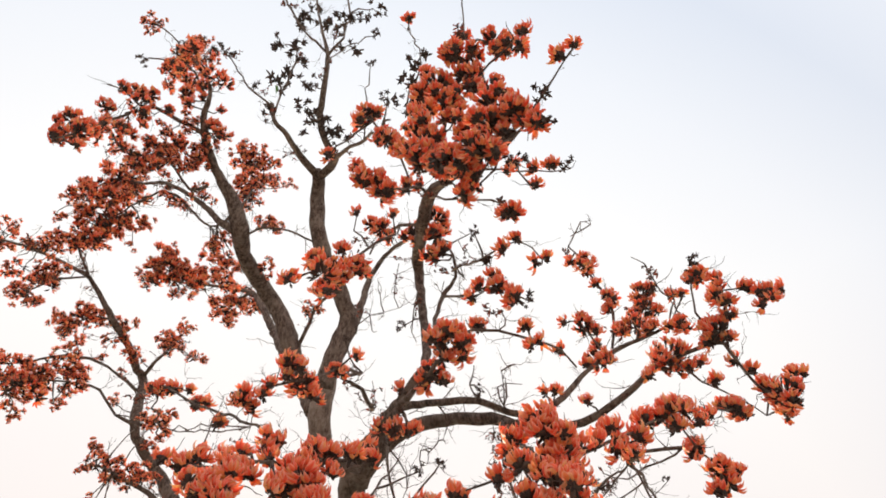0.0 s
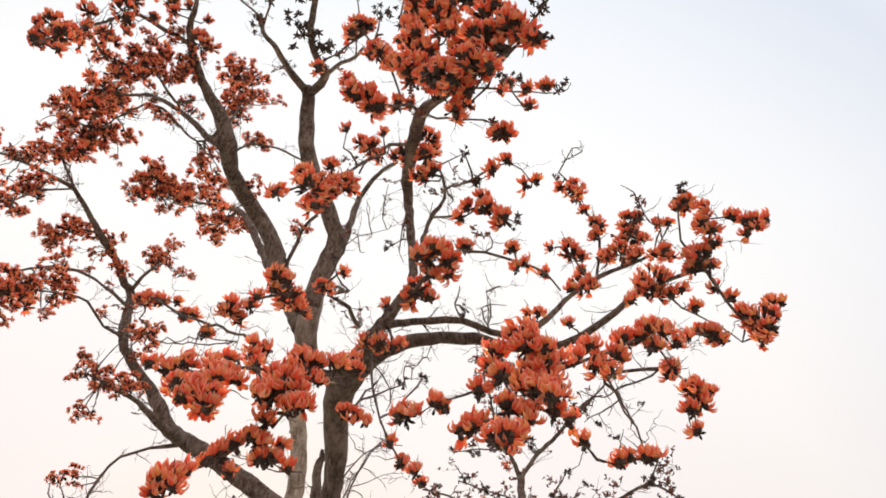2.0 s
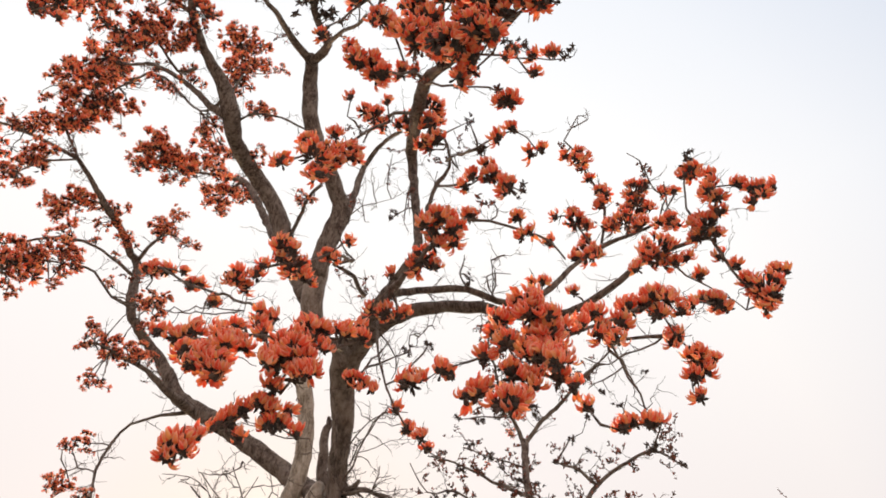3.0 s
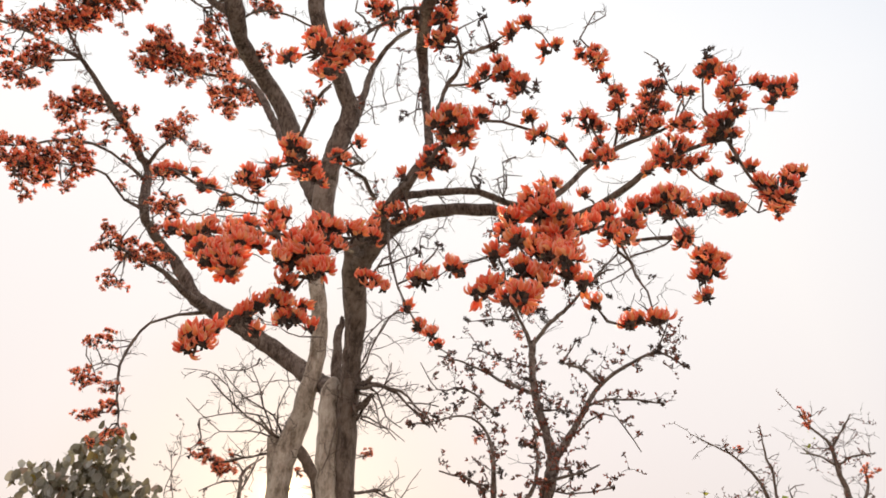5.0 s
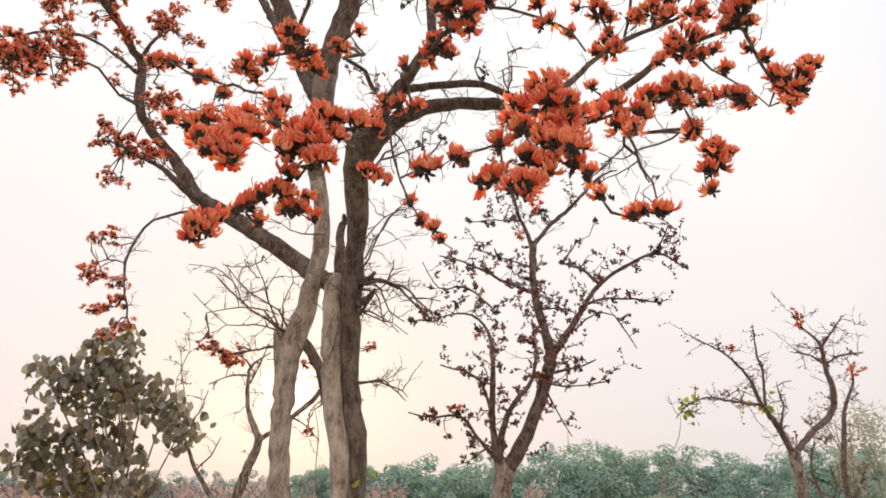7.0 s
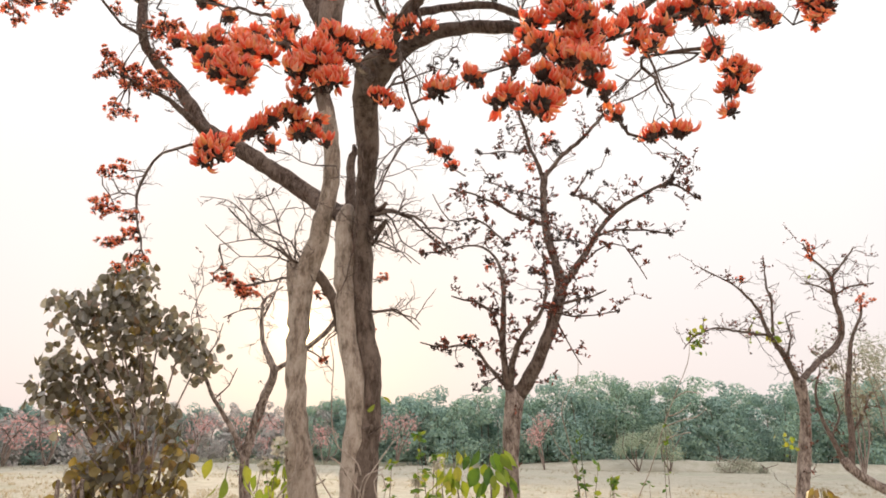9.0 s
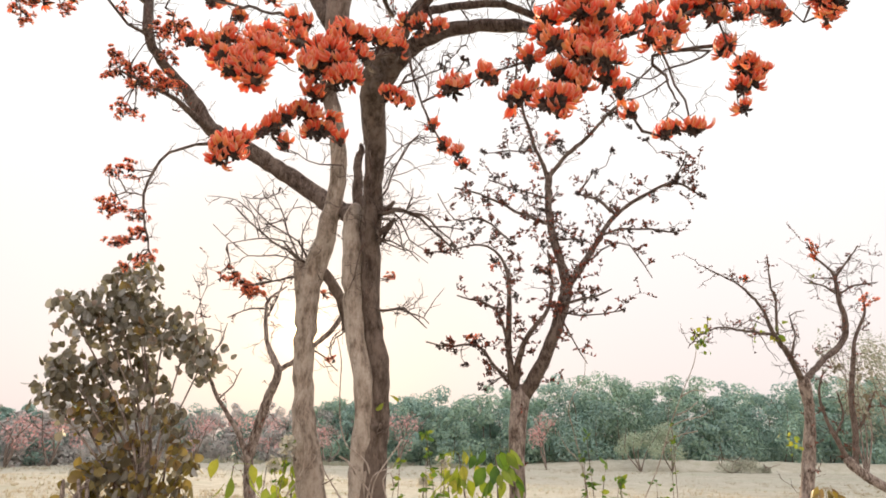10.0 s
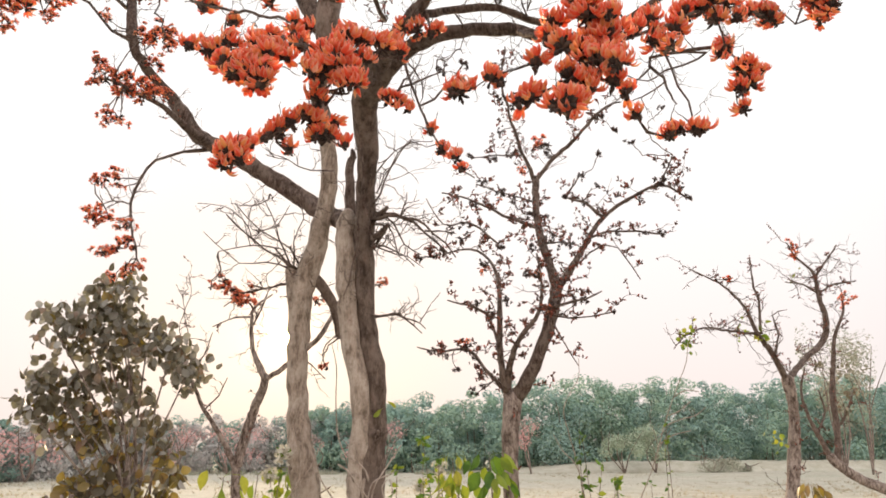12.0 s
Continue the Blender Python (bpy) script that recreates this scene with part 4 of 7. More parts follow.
limb(tree, "limb", [(-0.434, 3.600, 3.629, 0.0698), (-0.342, 3.450, 3.714, 0.0620), (-0.201, 3.300, 3.757, 0.0453), (-0.016, 3.100, 3.715, 0.0373), (0.140, 3.000, 3.672, 0.0334), (0.317, 2.900, 3.611, 0.0324), (0.480, 2.800, 3.504, 0.0238), (0.659, 2.700, 3.435, 0.0188), (0.804, 2.600, 3.439, 0.0183), (0.968, 2.500, 3.521, 0.0160), (1.057, 2.400, 3.557, 0.0113), (1.156, 2.250, 3.527, 0.0092), (1.229, 2.100, 3.462, 0.0087), (1.257, 2.100, 3.424, 0.0072), (1.324, 2.150, 3.334, 0.0058), (1.383, 2.180, 3.272, 0.0058), (1.461, 2.150, 3.212, 0.0043)])
limb(tree, "branch", [(1.221, 2.100, 3.461, 0.0073), (1.252, 2.000, 3.532, 0.0057), (1.225, 1.950, 3.621, 0.0043), (1.299, 1.880, 3.570, 0.0028), (1.384, 1.850, 3.515, 0.0027)])
limb(tree, "branch", [(1.203, 2.100, 3.558, 0.0059), (1.140, 2.000, 3.619, 0.0043), (1.141, 1.950, 3.695, 0.0043), (1.174, 1.930, 3.772, 0.0029)])
limb(tree, "limb", [(-0.305, 3.300, 3.814, 0.0364), (-0.211, 3.100, 3.792, 0.0265), (-0.094, 2.950, 3.730, 0.0208), (0.073, 2.750, 3.615, 0.0195), (0.242, 2.700, 3.586, 0.0170), (0.380, 2.680, 3.508, 0.0168), (0.537, 2.700, 3.507, 0.0169), (0.671, 2.700, 3.608, 0.0171), (0.829, 2.750, 3.798, 0.0129), (1.004, 2.750, 3.940, 0.0131), (1.145, 2.700, 3.970, 0.0093), (1.279, 2.600, 3.984, 0.0073)])
limb(tree, "branch", [(0.990, 2.750, 3.948, 0.0075), (1.030, 2.700, 4.162, 0.0076), (0.943, 2.600, 4.308, 0.0057), (0.849, 2.500, 4.366, 0.0056), (0.784, 2.450, 4.435, 0.0037)])
limb(tree, "branch", [(1.112, 2.700, 3.949, 0.0074), (1.206, 2.700, 4.210, 0.0058), (1.277, 2.600, 4.281, 0.0038)])
limb(tree, "branch", [(0.941, 2.750, 3.907, 0.0056), (0.892, 2.800, 4.084, 0.0058), (0.859, 2.820, 4.202, 0.0039)])
limb(tree, "branch", [(1.093, 2.350, 3.558, 0.0064), (1.205, 2.300, 3.413, 0.0046), (1.341, 2.350, 3.363, 0.0031), (1.475, 2.400, 3.297, 0.0031)])
limb(tree, "limb", [(-0.355, 3.300, 3.657, 0.0459), (-0.198, 2.800, 3.571, 0.0333), (-0.095, 2.500, 3.492, 0.0283), (-0.016, 2.420, 3.583, 0.0217), (-0.016, 2.500, 3.817, 0.0212), (-0.052, 2.650, 4.323, 0.0266), (-0.070, 2.600, 4.466, 0.0355), (-0.036, 2.250, 4.389, 0.0355), (0.007, 2.000, 4.342, 0.0335), (0.085, 1.850, 4.253, 0.0204), (0.183, 1.600, 4.020, 0.0106), (0.284, 1.400, 3.897, 0.0069), (0.392, 1.200, 3.822, 0.0052), (0.459, 1.100, 3.861, 0.0038), (0.514, 1.050, 3.936, 0.0026)])
limb(tree, "limb", [(0.090, 1.850, 4.262, 0.0118), (0.057, 1.600, 4.139, 0.0093), (0.097, 1.400, 4.097, 0.0073), (0.144, 1.270, 4.193, 0.0058), (0.183, 1.200, 4.330, 0.0044), (0.164, 1.150, 4.524, 0.0031), (0.167, 1.150, 4.770, 0.0033)])
limb(tree, "branch", [(0.112, 1.700, 4.098, 0.0079), (0.038, 1.400, 3.814, 0.0054), (-0.040, 1.350, 3.935, 0.0055), (-0.084, 1.400, 4.234, 0.0045), (-0.028, 1.400, 4.591, 0.0033), (-0.100, 1.500, 5.171, 0.0038)])
limb(tree, "branch", [(0.143, 1.270, 4.146, 0.0043), (0.219, 1.200, 4.111, 0.0042), (0.305, 1.120, 4.120, 0.0041), (0.394, 1.100, 4.250, 0.0028)])
limb(tree, "branch", [(0.182, 1.600, 4.012, 0.0060), (0.336, 1.650, 4.079, 0.0046), (0.504, 1.730, 4.165, 0.0032), (0.651, 1.730, 4.186, 0.0024)])
limb(tree, "branch", [(0.272, 1.400, 3.881, 0.0041), (0.347, 1.250, 3.741, 0.0038), (0.415, 1.150, 3.714, 0.0025)])
limb(tree, "limb", [(-0.042, 2.250, 4.390, 0.0113), (-0.156, 2.350, 4.505, 0.0098), (-0.265, 2.500, 4.602, 0.0082), (-0.365, 2.700, 4.645, 0.0064)])
limb(tree, "branch", [(0.001, 2.000, 4.342, 0.0106), (-0.061, 1.900, 4.283, 0.0069), (-0.162, 1.700, 4.005, 0.0061), (-0.246, 1.580, 3.916, 0.0044)])
limb(tree, "branch", [(-0.090, 1.900, 4.329, 0.0052), (-0.145, 1.650, 4.257, 0.0065), (-0.255, 1.600, 4.394, 0.0049)])
limb(tree, "branch", [(0.007, 2.000, 4.319, 0.0071), (0.161, 1.750, 3.986, 0.0046), (0.286, 1.760, 3.978, 0.0046), (0.369, 1.760, 3.930, 0.0031)])
limb(tree, "limb", [(0.033, 2.200, 3.509, 0.0092), (0.038, 2.350, 3.853, 0.0103), (0.076, 2.400, 4.031, 0.0126), (0.135, 2.350, 4.104, 0.0090), (0.121, 2.250, 4.168, 0.0072), (0.049, 2.300, 4.354, 0.0057)])
limb(tree, "branch", [(0.076, 2.400, 4.012, 0.0072), (0.187, 2.100, 3.750, 0.0048), (0.302, 1.960, 3.685, 0.0045), (0.369, 1.960, 3.618, 0.0030)])
limb(tree, "branch", [(0.121, 2.350, 4.145, 0.0055), (0.240, 2.000, 3.867, 0.0048), (0.392, 1.850, 3.835, 0.0031), (0.523, 2.000, 3.865, 0.0032)])
limb(tree, "limb", [(-0.158, 2.500, 3.377, 0.0172), (-0.078, 2.200, 3.262, 0.0138), (-0.014, 2.000, 3.189, 0.0093), (0.045, 1.900, 3.206, 0.0078), (0.097, 1.850, 3.245, 0.0065), (0.198, 2.200, 3.619, 0.0078), (0.323, 2.300, 3.702, 0.0066), (0.481, 2.250, 3.615, 0.0063), (0.609, 2.350, 3.622, 0.0049), (0.686, 2.400, 3.562, 0.0049)])
limb(tree, "branch", [(-0.373, 2.000, 3.834, 0.0063), (-0.284, 2.200, 4.202, 0.0072), (-0.180, 2.300, 4.378, 0.0076)])
limb(tree, "branch", [(-0.388, 3.000, 3.981, 0.0100), (-0.429, 2.500, 3.629, 0.0067), (-0.523, 2.300, 3.436, 0.0061), (-0.596, 2.180, 3.322, 0.0058), (-0.726, 2.150, 3.247, 0.0042)])
limb(tree, "branch", [(-0.330, 3.200, 3.869, 0.0142), (-0.379, 3.000, 3.866, 0.0117), (-0.495, 2.900, 3.871, 0.0096), (-0.388, 3.000, 3.981, 0.0100)])
limb(tree, "limb", [(-0.427, 3.500, 3.653, 0.0233), (-0.380, 2.600, 3.199, 0.0156), (-0.368, 2.000, 2.861, 0.0088), (-0.432, 1.850, 2.773, 0.0070), (-0.532, 1.800, 2.766, 0.0057), (-0.653, 1.820, 2.747, 0.0046), (-0.811, 1.950, 2.838, 0.0037), (-0.907, 2.000, 2.885, 0.0038)])
limb(tree, "branch", [(-0.382, 1.950, 2.779, 0.0048), (-0.422, 1.920, 2.672, 0.0047), (-0.487, 1.930, 2.581, 0.0046), (-0.575, 1.920, 2.512, 0.0034), (-0.652, 1.840, 2.415, 0.0032)])
limb(tree, "branch", [(-0.470, 1.930, 2.592, 0.0035), (-0.427, 1.950, 2.520, 0.0023), (-0.382, 1.970, 2.500, 0.0023)])
limb(tree, "branch", [(-0.481, 1.920, 2.897, 0.0049), (-0.704, 2.200, 3.153, 0.0057), (-0.950, 2.500, 3.400, 0.0065), (-1.210, 2.750, 3.638, 0.0063), (-1.452, 2.870, 3.816, 0.0057)])
limb(tree, "branch", [(-0.950, 2.500, 3.400, 0.0049), (-0.973, 2.500, 3.292, 0.0032), (-0.957, 2.450, 3.215, 0.0031)])
limb(tree, "limb", [(0.359, 2.880, 3.588, 0.0129), (0.377, 2.300, 3.126, 0.0102), (0.367, 1.750, 2.732, 0.0078), (0.459, 1.720, 2.723, 0.0066), (0.603, 1.800, 2.821, 0.0058), (0.741, 1.800, 2.877, 0.0047), (0.873, 1.850, 2.948, 0.0048), (1.060, 2.050, 3.100, 0.0040), (1.290, 2.300, 3.267, 0.0045)])
limb(tree, "branch", [(0.357, 1.700, 2.687, 0.0054), (0.307, 1.620, 2.570, 0.0040), (0.252, 1.650, 2.519, 0.0040), (0.199, 1.700, 2.516, 0.0031)])
limb(tree, "branch", [(0.849, 1.850, 2.919, 0.0036), (0.971, 2.050, 2.945, 0.0039), (1.043, 2.080, 2.867, 0.0039), (1.018, 2.080, 2.714, 0.0025)])
limb(tree, "branch", [(0.621, 1.800, 2.811, 0.0046), (0.675, 1.830, 2.722, 0.0034), (0.730, 1.870, 2.620, 0.0034), (0.746, 1.880, 2.514, 0.0022), (0.662, 1.880, 2.492, 0.0022)])
limb(tree, "branch", [(0.270, 1.700, 2.684, 0.0032), (0.169, 1.740, 2.643, 0.0032), (0.092, 1.760, 2.612, 0.0022), (0.005, 1.800, 2.601, 0.0022)])
limb(tree, "branch", [(-0.242, 3.200, 3.692, 0.0101), (-0.191, 2.700, 3.228, 0.0067), (-0.119, 2.550, 2.970, 0.0046), (-0.078, 2.600, 2.871, 0.0046), (-0.001, 2.650, 2.774, 0.0031), (0.113, 2.700, 2.705, 0.0031)])
limb(tree, "branch", [(-0.164, 2.700, 3.229, 0.0050), (-0.213, 2.450, 2.996, 0.0045), (-0.245, 2.350, 2.874, 0.0028)])
limb(tree, "branch", [(-0.431, 3.980, 3.000, 0.0133), (-0.295, 3.850, 2.948, 0.0107), (-0.157, 3.700, 2.874, 0.0083), (-0.047, 3.600, 2.758, 0.0060), (0.065, 3.500, 2.580, 0.0038)])
limb(tree, "branch", [(-0.404, 3.900, 3.115, 0.0066), (-0.335, 3.800, 3.188, 0.0043), (-0.247, 3.700, 3.313, 0.0043), (-0.176, 3.600, 3.340, 0.0031)])
limb(tree, "branch", [(-0.414, 4.000, 2.349, 0.0085), (-0.291, 4.100, 2.378, 0.0066), (-0.219, 4.100, 2.358, 0.0055), (-0.118, 4.100, 2.267, 0.0033)])
limb(tree, "branch", [(-0.423, 4.000, 2.774, 0.0110), (-0.348, 3.900, 2.872, 0.0087), (-0.335, 3.850, 2.892, 0.0064)])
limb(tree, "branch", [(-0.444, 3.950, 2.951, 0.0150), (-0.380, 3.880, 2.935, 0.0130), (-0.268, 3.810, 2.934, 0.0110), (-0.171, 3.740, 2.874, 0.0090), (-0.074, 3.670, 2.771, 0.0070), (0.029, 3.600, 2.632, 0.0050)])
limb(tree, "branch", [(-0.101, 3.680, 2.795, 0.0060), (-0.025, 3.640, 2.783, 0.0045), (0.075, 3.600, 2.750, 0.0030)])
limb(tree, "branch", [(-0.448, 3.950, 3.050, 0.0080), (-0.414, 3.888, 3.053, 0.0067), (-0.343, 3.825, 3.161, 0.0055), (-0.272, 3.763, 3.339, 0.0043), (-0.170, 3.700, 3.371, 0.0030)])
limb(tree, "branch", [(-0.428, 3.950, 2.925, 0.0080), (-0.395, 3.900, 2.901, 0.0067), (-0.334, 3.850, 2.870, 0.0055), (-0.285, 3.800, 2.757, 0.0043), (-0.249, 3.750, 2.659, 0.0030)])
limb(tree, "branch", [(-0.436, 3.950, 2.781, 0.0070), (-0.401, 3.883, 2.753, 0.0055), (-0.274, 3.817, 2.706, 0.0040), (-0.111, 3.750, 2.589, 0.0025)])
limb(tree, "branch", [(-0.247, 3.750, 2.912, 0.0050), (-0.216, 3.735, 3.015, 0.0040), (-0.209, 3.720, 3.046, 0.0030)])
limb(tree, "branch", [(-0.419, 3.980, 2.355, 0.0090), (-0.380, 3.935, 2.337, 0.0075), (-0.266, 3.890, 2.336, 0.0060), (-0.172, 3.845, 2.295, 0.0045), (-0.097, 3.800, 2.241, 0.0030)])
limb(tree, "branch", [(-0.265, 3.880, 2.331, 0.0040), (-0.226, 3.865, 2.386, 0.0030), (-0.202, 3.850, 2.404, 0.0020)])
limb(tree, "branch", [(-0.431, 3.950, 2.825, 0.0240), (-0.386, 3.915, 2.840, 0.0185), (-0.330, 3.880, 2.895, 0.0130)])
limb(tree, "branch", [(-0.436, 3.950, 2.944, 0.0220), (-0.384, 3.905, 2.981, 0.0170), (-0.336, 3.860, 3.006, 0.0120)])


def droop(points):
    """A thin branch hanging from the nearest limb."""
    root = nearest(tree, np.array(points[0][:3]))[0]
    limb(tree, "branch", [(*root[:3], points[0][3])] + points)


for tip in ((-0.22, 3.30, 4.74), (-0.38, 3.50, 4.70), (-0.08, 3.00, 4.20), (-0.57, 3.60, 4.57), (-0.37, 3.40, 4.21), (-0.12, 3.10, 3.77), (0.07, 2.90, 3.49), (-0.21, 3.00, 4.87), (-1.12, 3.90, 4.74), (-1.29, 4.00, 4.42), (0.22, 2.50, 3.65), (0.16, 2.30, 4.15), (0.29, 2.20, 3.93), (0.39, 2.20, 4.16), (-0.37, 3.30, 5.00), (-0.64, 3.50, 4.91), (0.44, 2.50, 3.54), (0.35, 2.50, 3.62), (-0.00, 3.00, 3.48), (-0.25, 3.30, 3.65), (0.25, 2.20, 4.30), (0.08, 2.40, 4.12), (0.33, 2.30, 3.84), (-0.90, 3.80, 3.95), (-1.28, 4.00, 4.16), (-0.14, 3.20, 3.33), (-0.03, 3.00, 3.36), (0.96, 2.50, 4.68), (0.86, 2.60, 4.69), (1.14, 2.50, 4.40), (0.43, 2.60, 3.73), (0.39, 2.70, 3.77), (1.21, 2.30, 3.99)):
    root = nearest(tree, np.array(tip))[0]
    bend = (root[:3] + np.array(tip)) / 2 + twig_rng.normal(0, 0.04, 3)
    limb(tree, "branch", [(*root[:3], 0.0045), (*bend, 0.0036), (*tip, 0.002)])
droop([(0.793, 2.300, 3.056, 0.0075), (0.825, 2.330, 3.011, 0.0064), (0.833, 2.300, 2.934, 0.0053), (0.875, 2.330, 2.900, 0.0041), (0.877, 2.300, 2.851, 0.0030)])
droop([(1.016, 2.300, 3.085, 0.0053), (0.928, 2.330, 3.041, 0.0045), (0.822, 2.300, 2.985, 0.0037), (0.767, 2.330, 2.975, 0.0030), (0.684, 2.300, 2.981, 0.0023)])
droop([(0.794, 2.350, 3.041, 0.0045), (0.751, 2.380, 2.998, 0.0037), (0.692, 2.350, 2.926, 0.0030), (0.626, 2.380, 2.872, 0.0023)])
droop([(0.834, 2.320, 2.950, 0.0037), (0.760, 2.350, 2.913, 0.0028), (0.687, 2.320, 2.855, 0.0019)])
limb(tree, "knot", [(-0.420, 3.935, 1.663, 0.0210), (-0.381, 3.915, 1.668, 0.0168), (-0.358, 3.895, 1.673, 0.0126)], BARK_BROWN)
limb(tree, "knot", [(-0.906, 4.395, 1.520, 0.0210), (-0.916, 4.380, 1.497, 0.0175), (-0.915, 4.365, 1.471, 0.0140)], BARK_BROWN)
limb(tree, "knot", [(-0.581, 3.965, 2.448, 0.0098), (-0.552, 3.950, 2.452, 0.0077), (-0.530, 3.935, 2.435, 0.0056)], BARK_BROWN)
limb(tree, "limb", [(-0.890, 4.460, 2.721, 0.0420), (-0.822, 4.480, 2.674, 0.0390), (-0.755, 4.500, 2.587, 0.0360), (-0.705, 4.520, 2.466, 0.0330), (-0.671, 4.540, 2.325, 0.0300)], BARK_BROWN)
limb(tree_b, "trunk", [(0.671, 6.200, -0.120, 0.1263), (0.668, 6.200, 0.256, 0.0936), (0.662, 6.200, 0.779, 0.0786), (0.663, 6.200, 1.144, 0.0711), (0.669, 6.200, 1.570, 0.0726), (0.695, 6.200, 1.890, 0.0783), (0.725, 6.220, 2.068, 0.0932)])
limb(tree_b, "limb", [(0.748, 6.200, 2.041, 0.0650), (0.862, 6.050, 2.256, 0.0595), (0.965, 5.950, 2.497, 0.0547), (1.055, 5.950, 2.756, 0.0554), (1.167, 6.200, 3.066, 0.0584), (1.134, 6.300, 3.334, 0.0416), (1.088, 6.500, 3.721, 0.0392), (1.078, 6.600, 4.069, 0.0358), (1.104, 6.700, 4.435, 0.0369)])
limb(tree_b, "branch", [(1.103, 6.700, 4.401, 0.0228), (0.967, 6.600, 4.674, 0.0190), (0.845, 6.500, 5.006, 0.0152), (0.731, 6.400, 5.462, 0.0114), (0.768, 6.300, 5.820, 0.0076)])
limb(tree_b, "branch", [(1.103, 6.700, 4.388, 0.0228), (1.302, 6.600, 4.626, 0.0227), (1.566, 6.500, 4.863, 0.0189), (1.798, 6.400, 5.104, 0.0150), (1.986, 6.300, 5.153, 0.0074)])
limb(tree_b, "limb", [(1.167, 6.200, 3.055, 0.0365), (1.367, 6.300, 3.338, 0.0333), (1.585, 6.450, 3.671, 0.0250), (1.775, 6.550, 3.930, 0.0219), (2.001, 6.400, 4.071, 0.0180), (2.271, 6.150, 4.129, 0.0139), (2.543, 6.100, 3.946, 0.0069)])
limb(tree_b, "branch", [(1.775, 6.550, 3.930, 0.0183), (1.583, 6.600, 4.122, 0.0148), (1.406, 6.600, 4.183, 0.0112), (1.567, 6.600, 4.433, 0.0075)])
limb(tree_b, "branch", [(2.260, 6.150, 4.141, 0.0105), (2.357, 6.100, 4.352, 0.0070), (2.404, 6.100, 4.446, 0.0053)])
limb(tree_b, "branch", [(1.597, 6.450, 3.671, 0.0143), (1.863, 6.400, 3.732, 0.0107), (2.148, 6.400, 3.707, 0.0106), (2.347, 6.400, 3.692, 0.0071)])
limb(tree_b, "branch", [(1.367, 6.300, 3.327, 0.0103), (1.713, 6.300, 3.548, 0.0069), (1.899, 6.300, 3.405, 0.0069), (2.023, 6.300, 3.189, 0.0051)])
limb(tree_b, "limb", [(0.666, 6.250, 2.069, 0.0351), (0.675, 6.100, 2.310, 0.0308), (0.764, 5.950, 2.555, 0.0220), (0.922, 5.850, 2.759, 0.0188), (1.007, 6.100, 3.110, 0.0132), (0.993, 6.200, 3.418, 0.0102)])
limb(tree_b, "branch", [(0.948, 5.850, 2.785, 0.0157), (1.142, 5.800, 2.829, 0.0125), (1.341, 5.780, 2.880, 0.0093), (1.490, 5.800, 2.949, 0.0063)])
limb(tree_b, "branch", [(1.031, 5.900, 2.756, 0.0095), (1.287, 5.800, 2.704, 0.0062), (1.590, 5.800, 2.760, 0.0062)])
limb(tree_b, "branch", [(1.064, 5.900, 2.669, 0.0094), (1.148, 5.900, 2.492, 0.0062), (1.265, 5.900, 2.295, 0.0046)])
limb(tree_b, "limb", [(0.651, 6.200, 2.090, 0.0349), (0.594, 6.100, 2.463, 0.0311), (0.598, 6.070, 3.041, 0.0197), (0.526, 6.200, 3.353, 0.0136), (0.335, 6.200, 3.464, 0.0102), (0.033, 6.200, 3.402, 0.0068), (-0.213, 6.200, 3.369, 0.0051)])
limb(tree_b, "branch", [(0.631, 6.200, 2.116, 0.0192), (0.456, 6.200, 2.318, 0.0162), (0.301, 6.240, 2.505, 0.0131), (0.073, 6.200, 2.458, 0.0098), (-0.165, 6.200, 2.507, 0.0065)])
limb(tree_b, "branch", [(0.584, 6.100, 2.514, 0.0161), (0.524, 6.100, 2.724, 0.0130), (0.419, 6.100, 2.845, 0.0131), (0.118, 6.100, 2.931, 0.0066)])
limb(tree_b, "branch", [(1.090, 6.500, 3.783, 0.0217), (0.921, 6.700, 3.931, 0.0187), (0.711, 6.870, 4.079, 0.0154), (0.459, 6.800, 4.199, 0.0115), (0.088, 6.800, 4.292, 0.0077)])
limb(tree_b, "branch", [(1.103, 6.600, 4.101, 0.0111), (0.806, 6.600, 4.192, 0.0074), (0.446, 6.600, 4.315, 0.0075)])
limb(tree_b, "branch", [(0.610, 6.200, 3.527, 0.0103), (0.362, 6.200, 3.727, 0.0103), (0.084, 6.200, 3.722, 0.0069), (-0.088, 6.200, 3.987, 0.0052)])
limb(tree_b, "branch", [(0.966, 6.600, 4.654, 0.0114), (0.691, 6.600, 4.649, 0.0076), (0.416, 6.600, 4.624, 0.0057)])
limb(tree_b, "branch", [(1.103, 6.400, 3.599, 0.0141), (1.265, 6.300, 3.570, 0.0070), (1.432, 6.300, 3.543, 0.0052)])
limb(tree_c, "trunk", [(5.193, 10.300, -0.120, 0.1459), (5.203, 10.300, 0.036, 0.1080), (5.299, 10.300, 0.786, 0.0958), (5.470, 10.300, 1.652, 0.0907), (5.497, 10.200, 2.220, 0.0697), (5.418, 10.100, 2.642, 0.0915)])
limb(tree_c, "limb", [(5.399, 10.100, 2.625, 0.0503), (5.076, 9.800, 2.984, 0.0439), (4.798, 9.600, 3.247, 0.0313), (4.671, 9.600, 3.629, 0.0226), (4.504, 9.600, 3.839, 0.0182), (4.337, 9.600, 3.991, 0.0137), (3.938, 9.600, 4.202, 0.0092)])
limb(tree_c, "branch", [(4.796, 9.600, 3.230, 0.0224), (4.423, 9.600, 3.274, 0.0180), (4.017, 9.600, 3.325, 0.0135), (3.717, 9.600, 3.196, 0.0090), (3.537, 9.600, 3.013, 0.0067)])
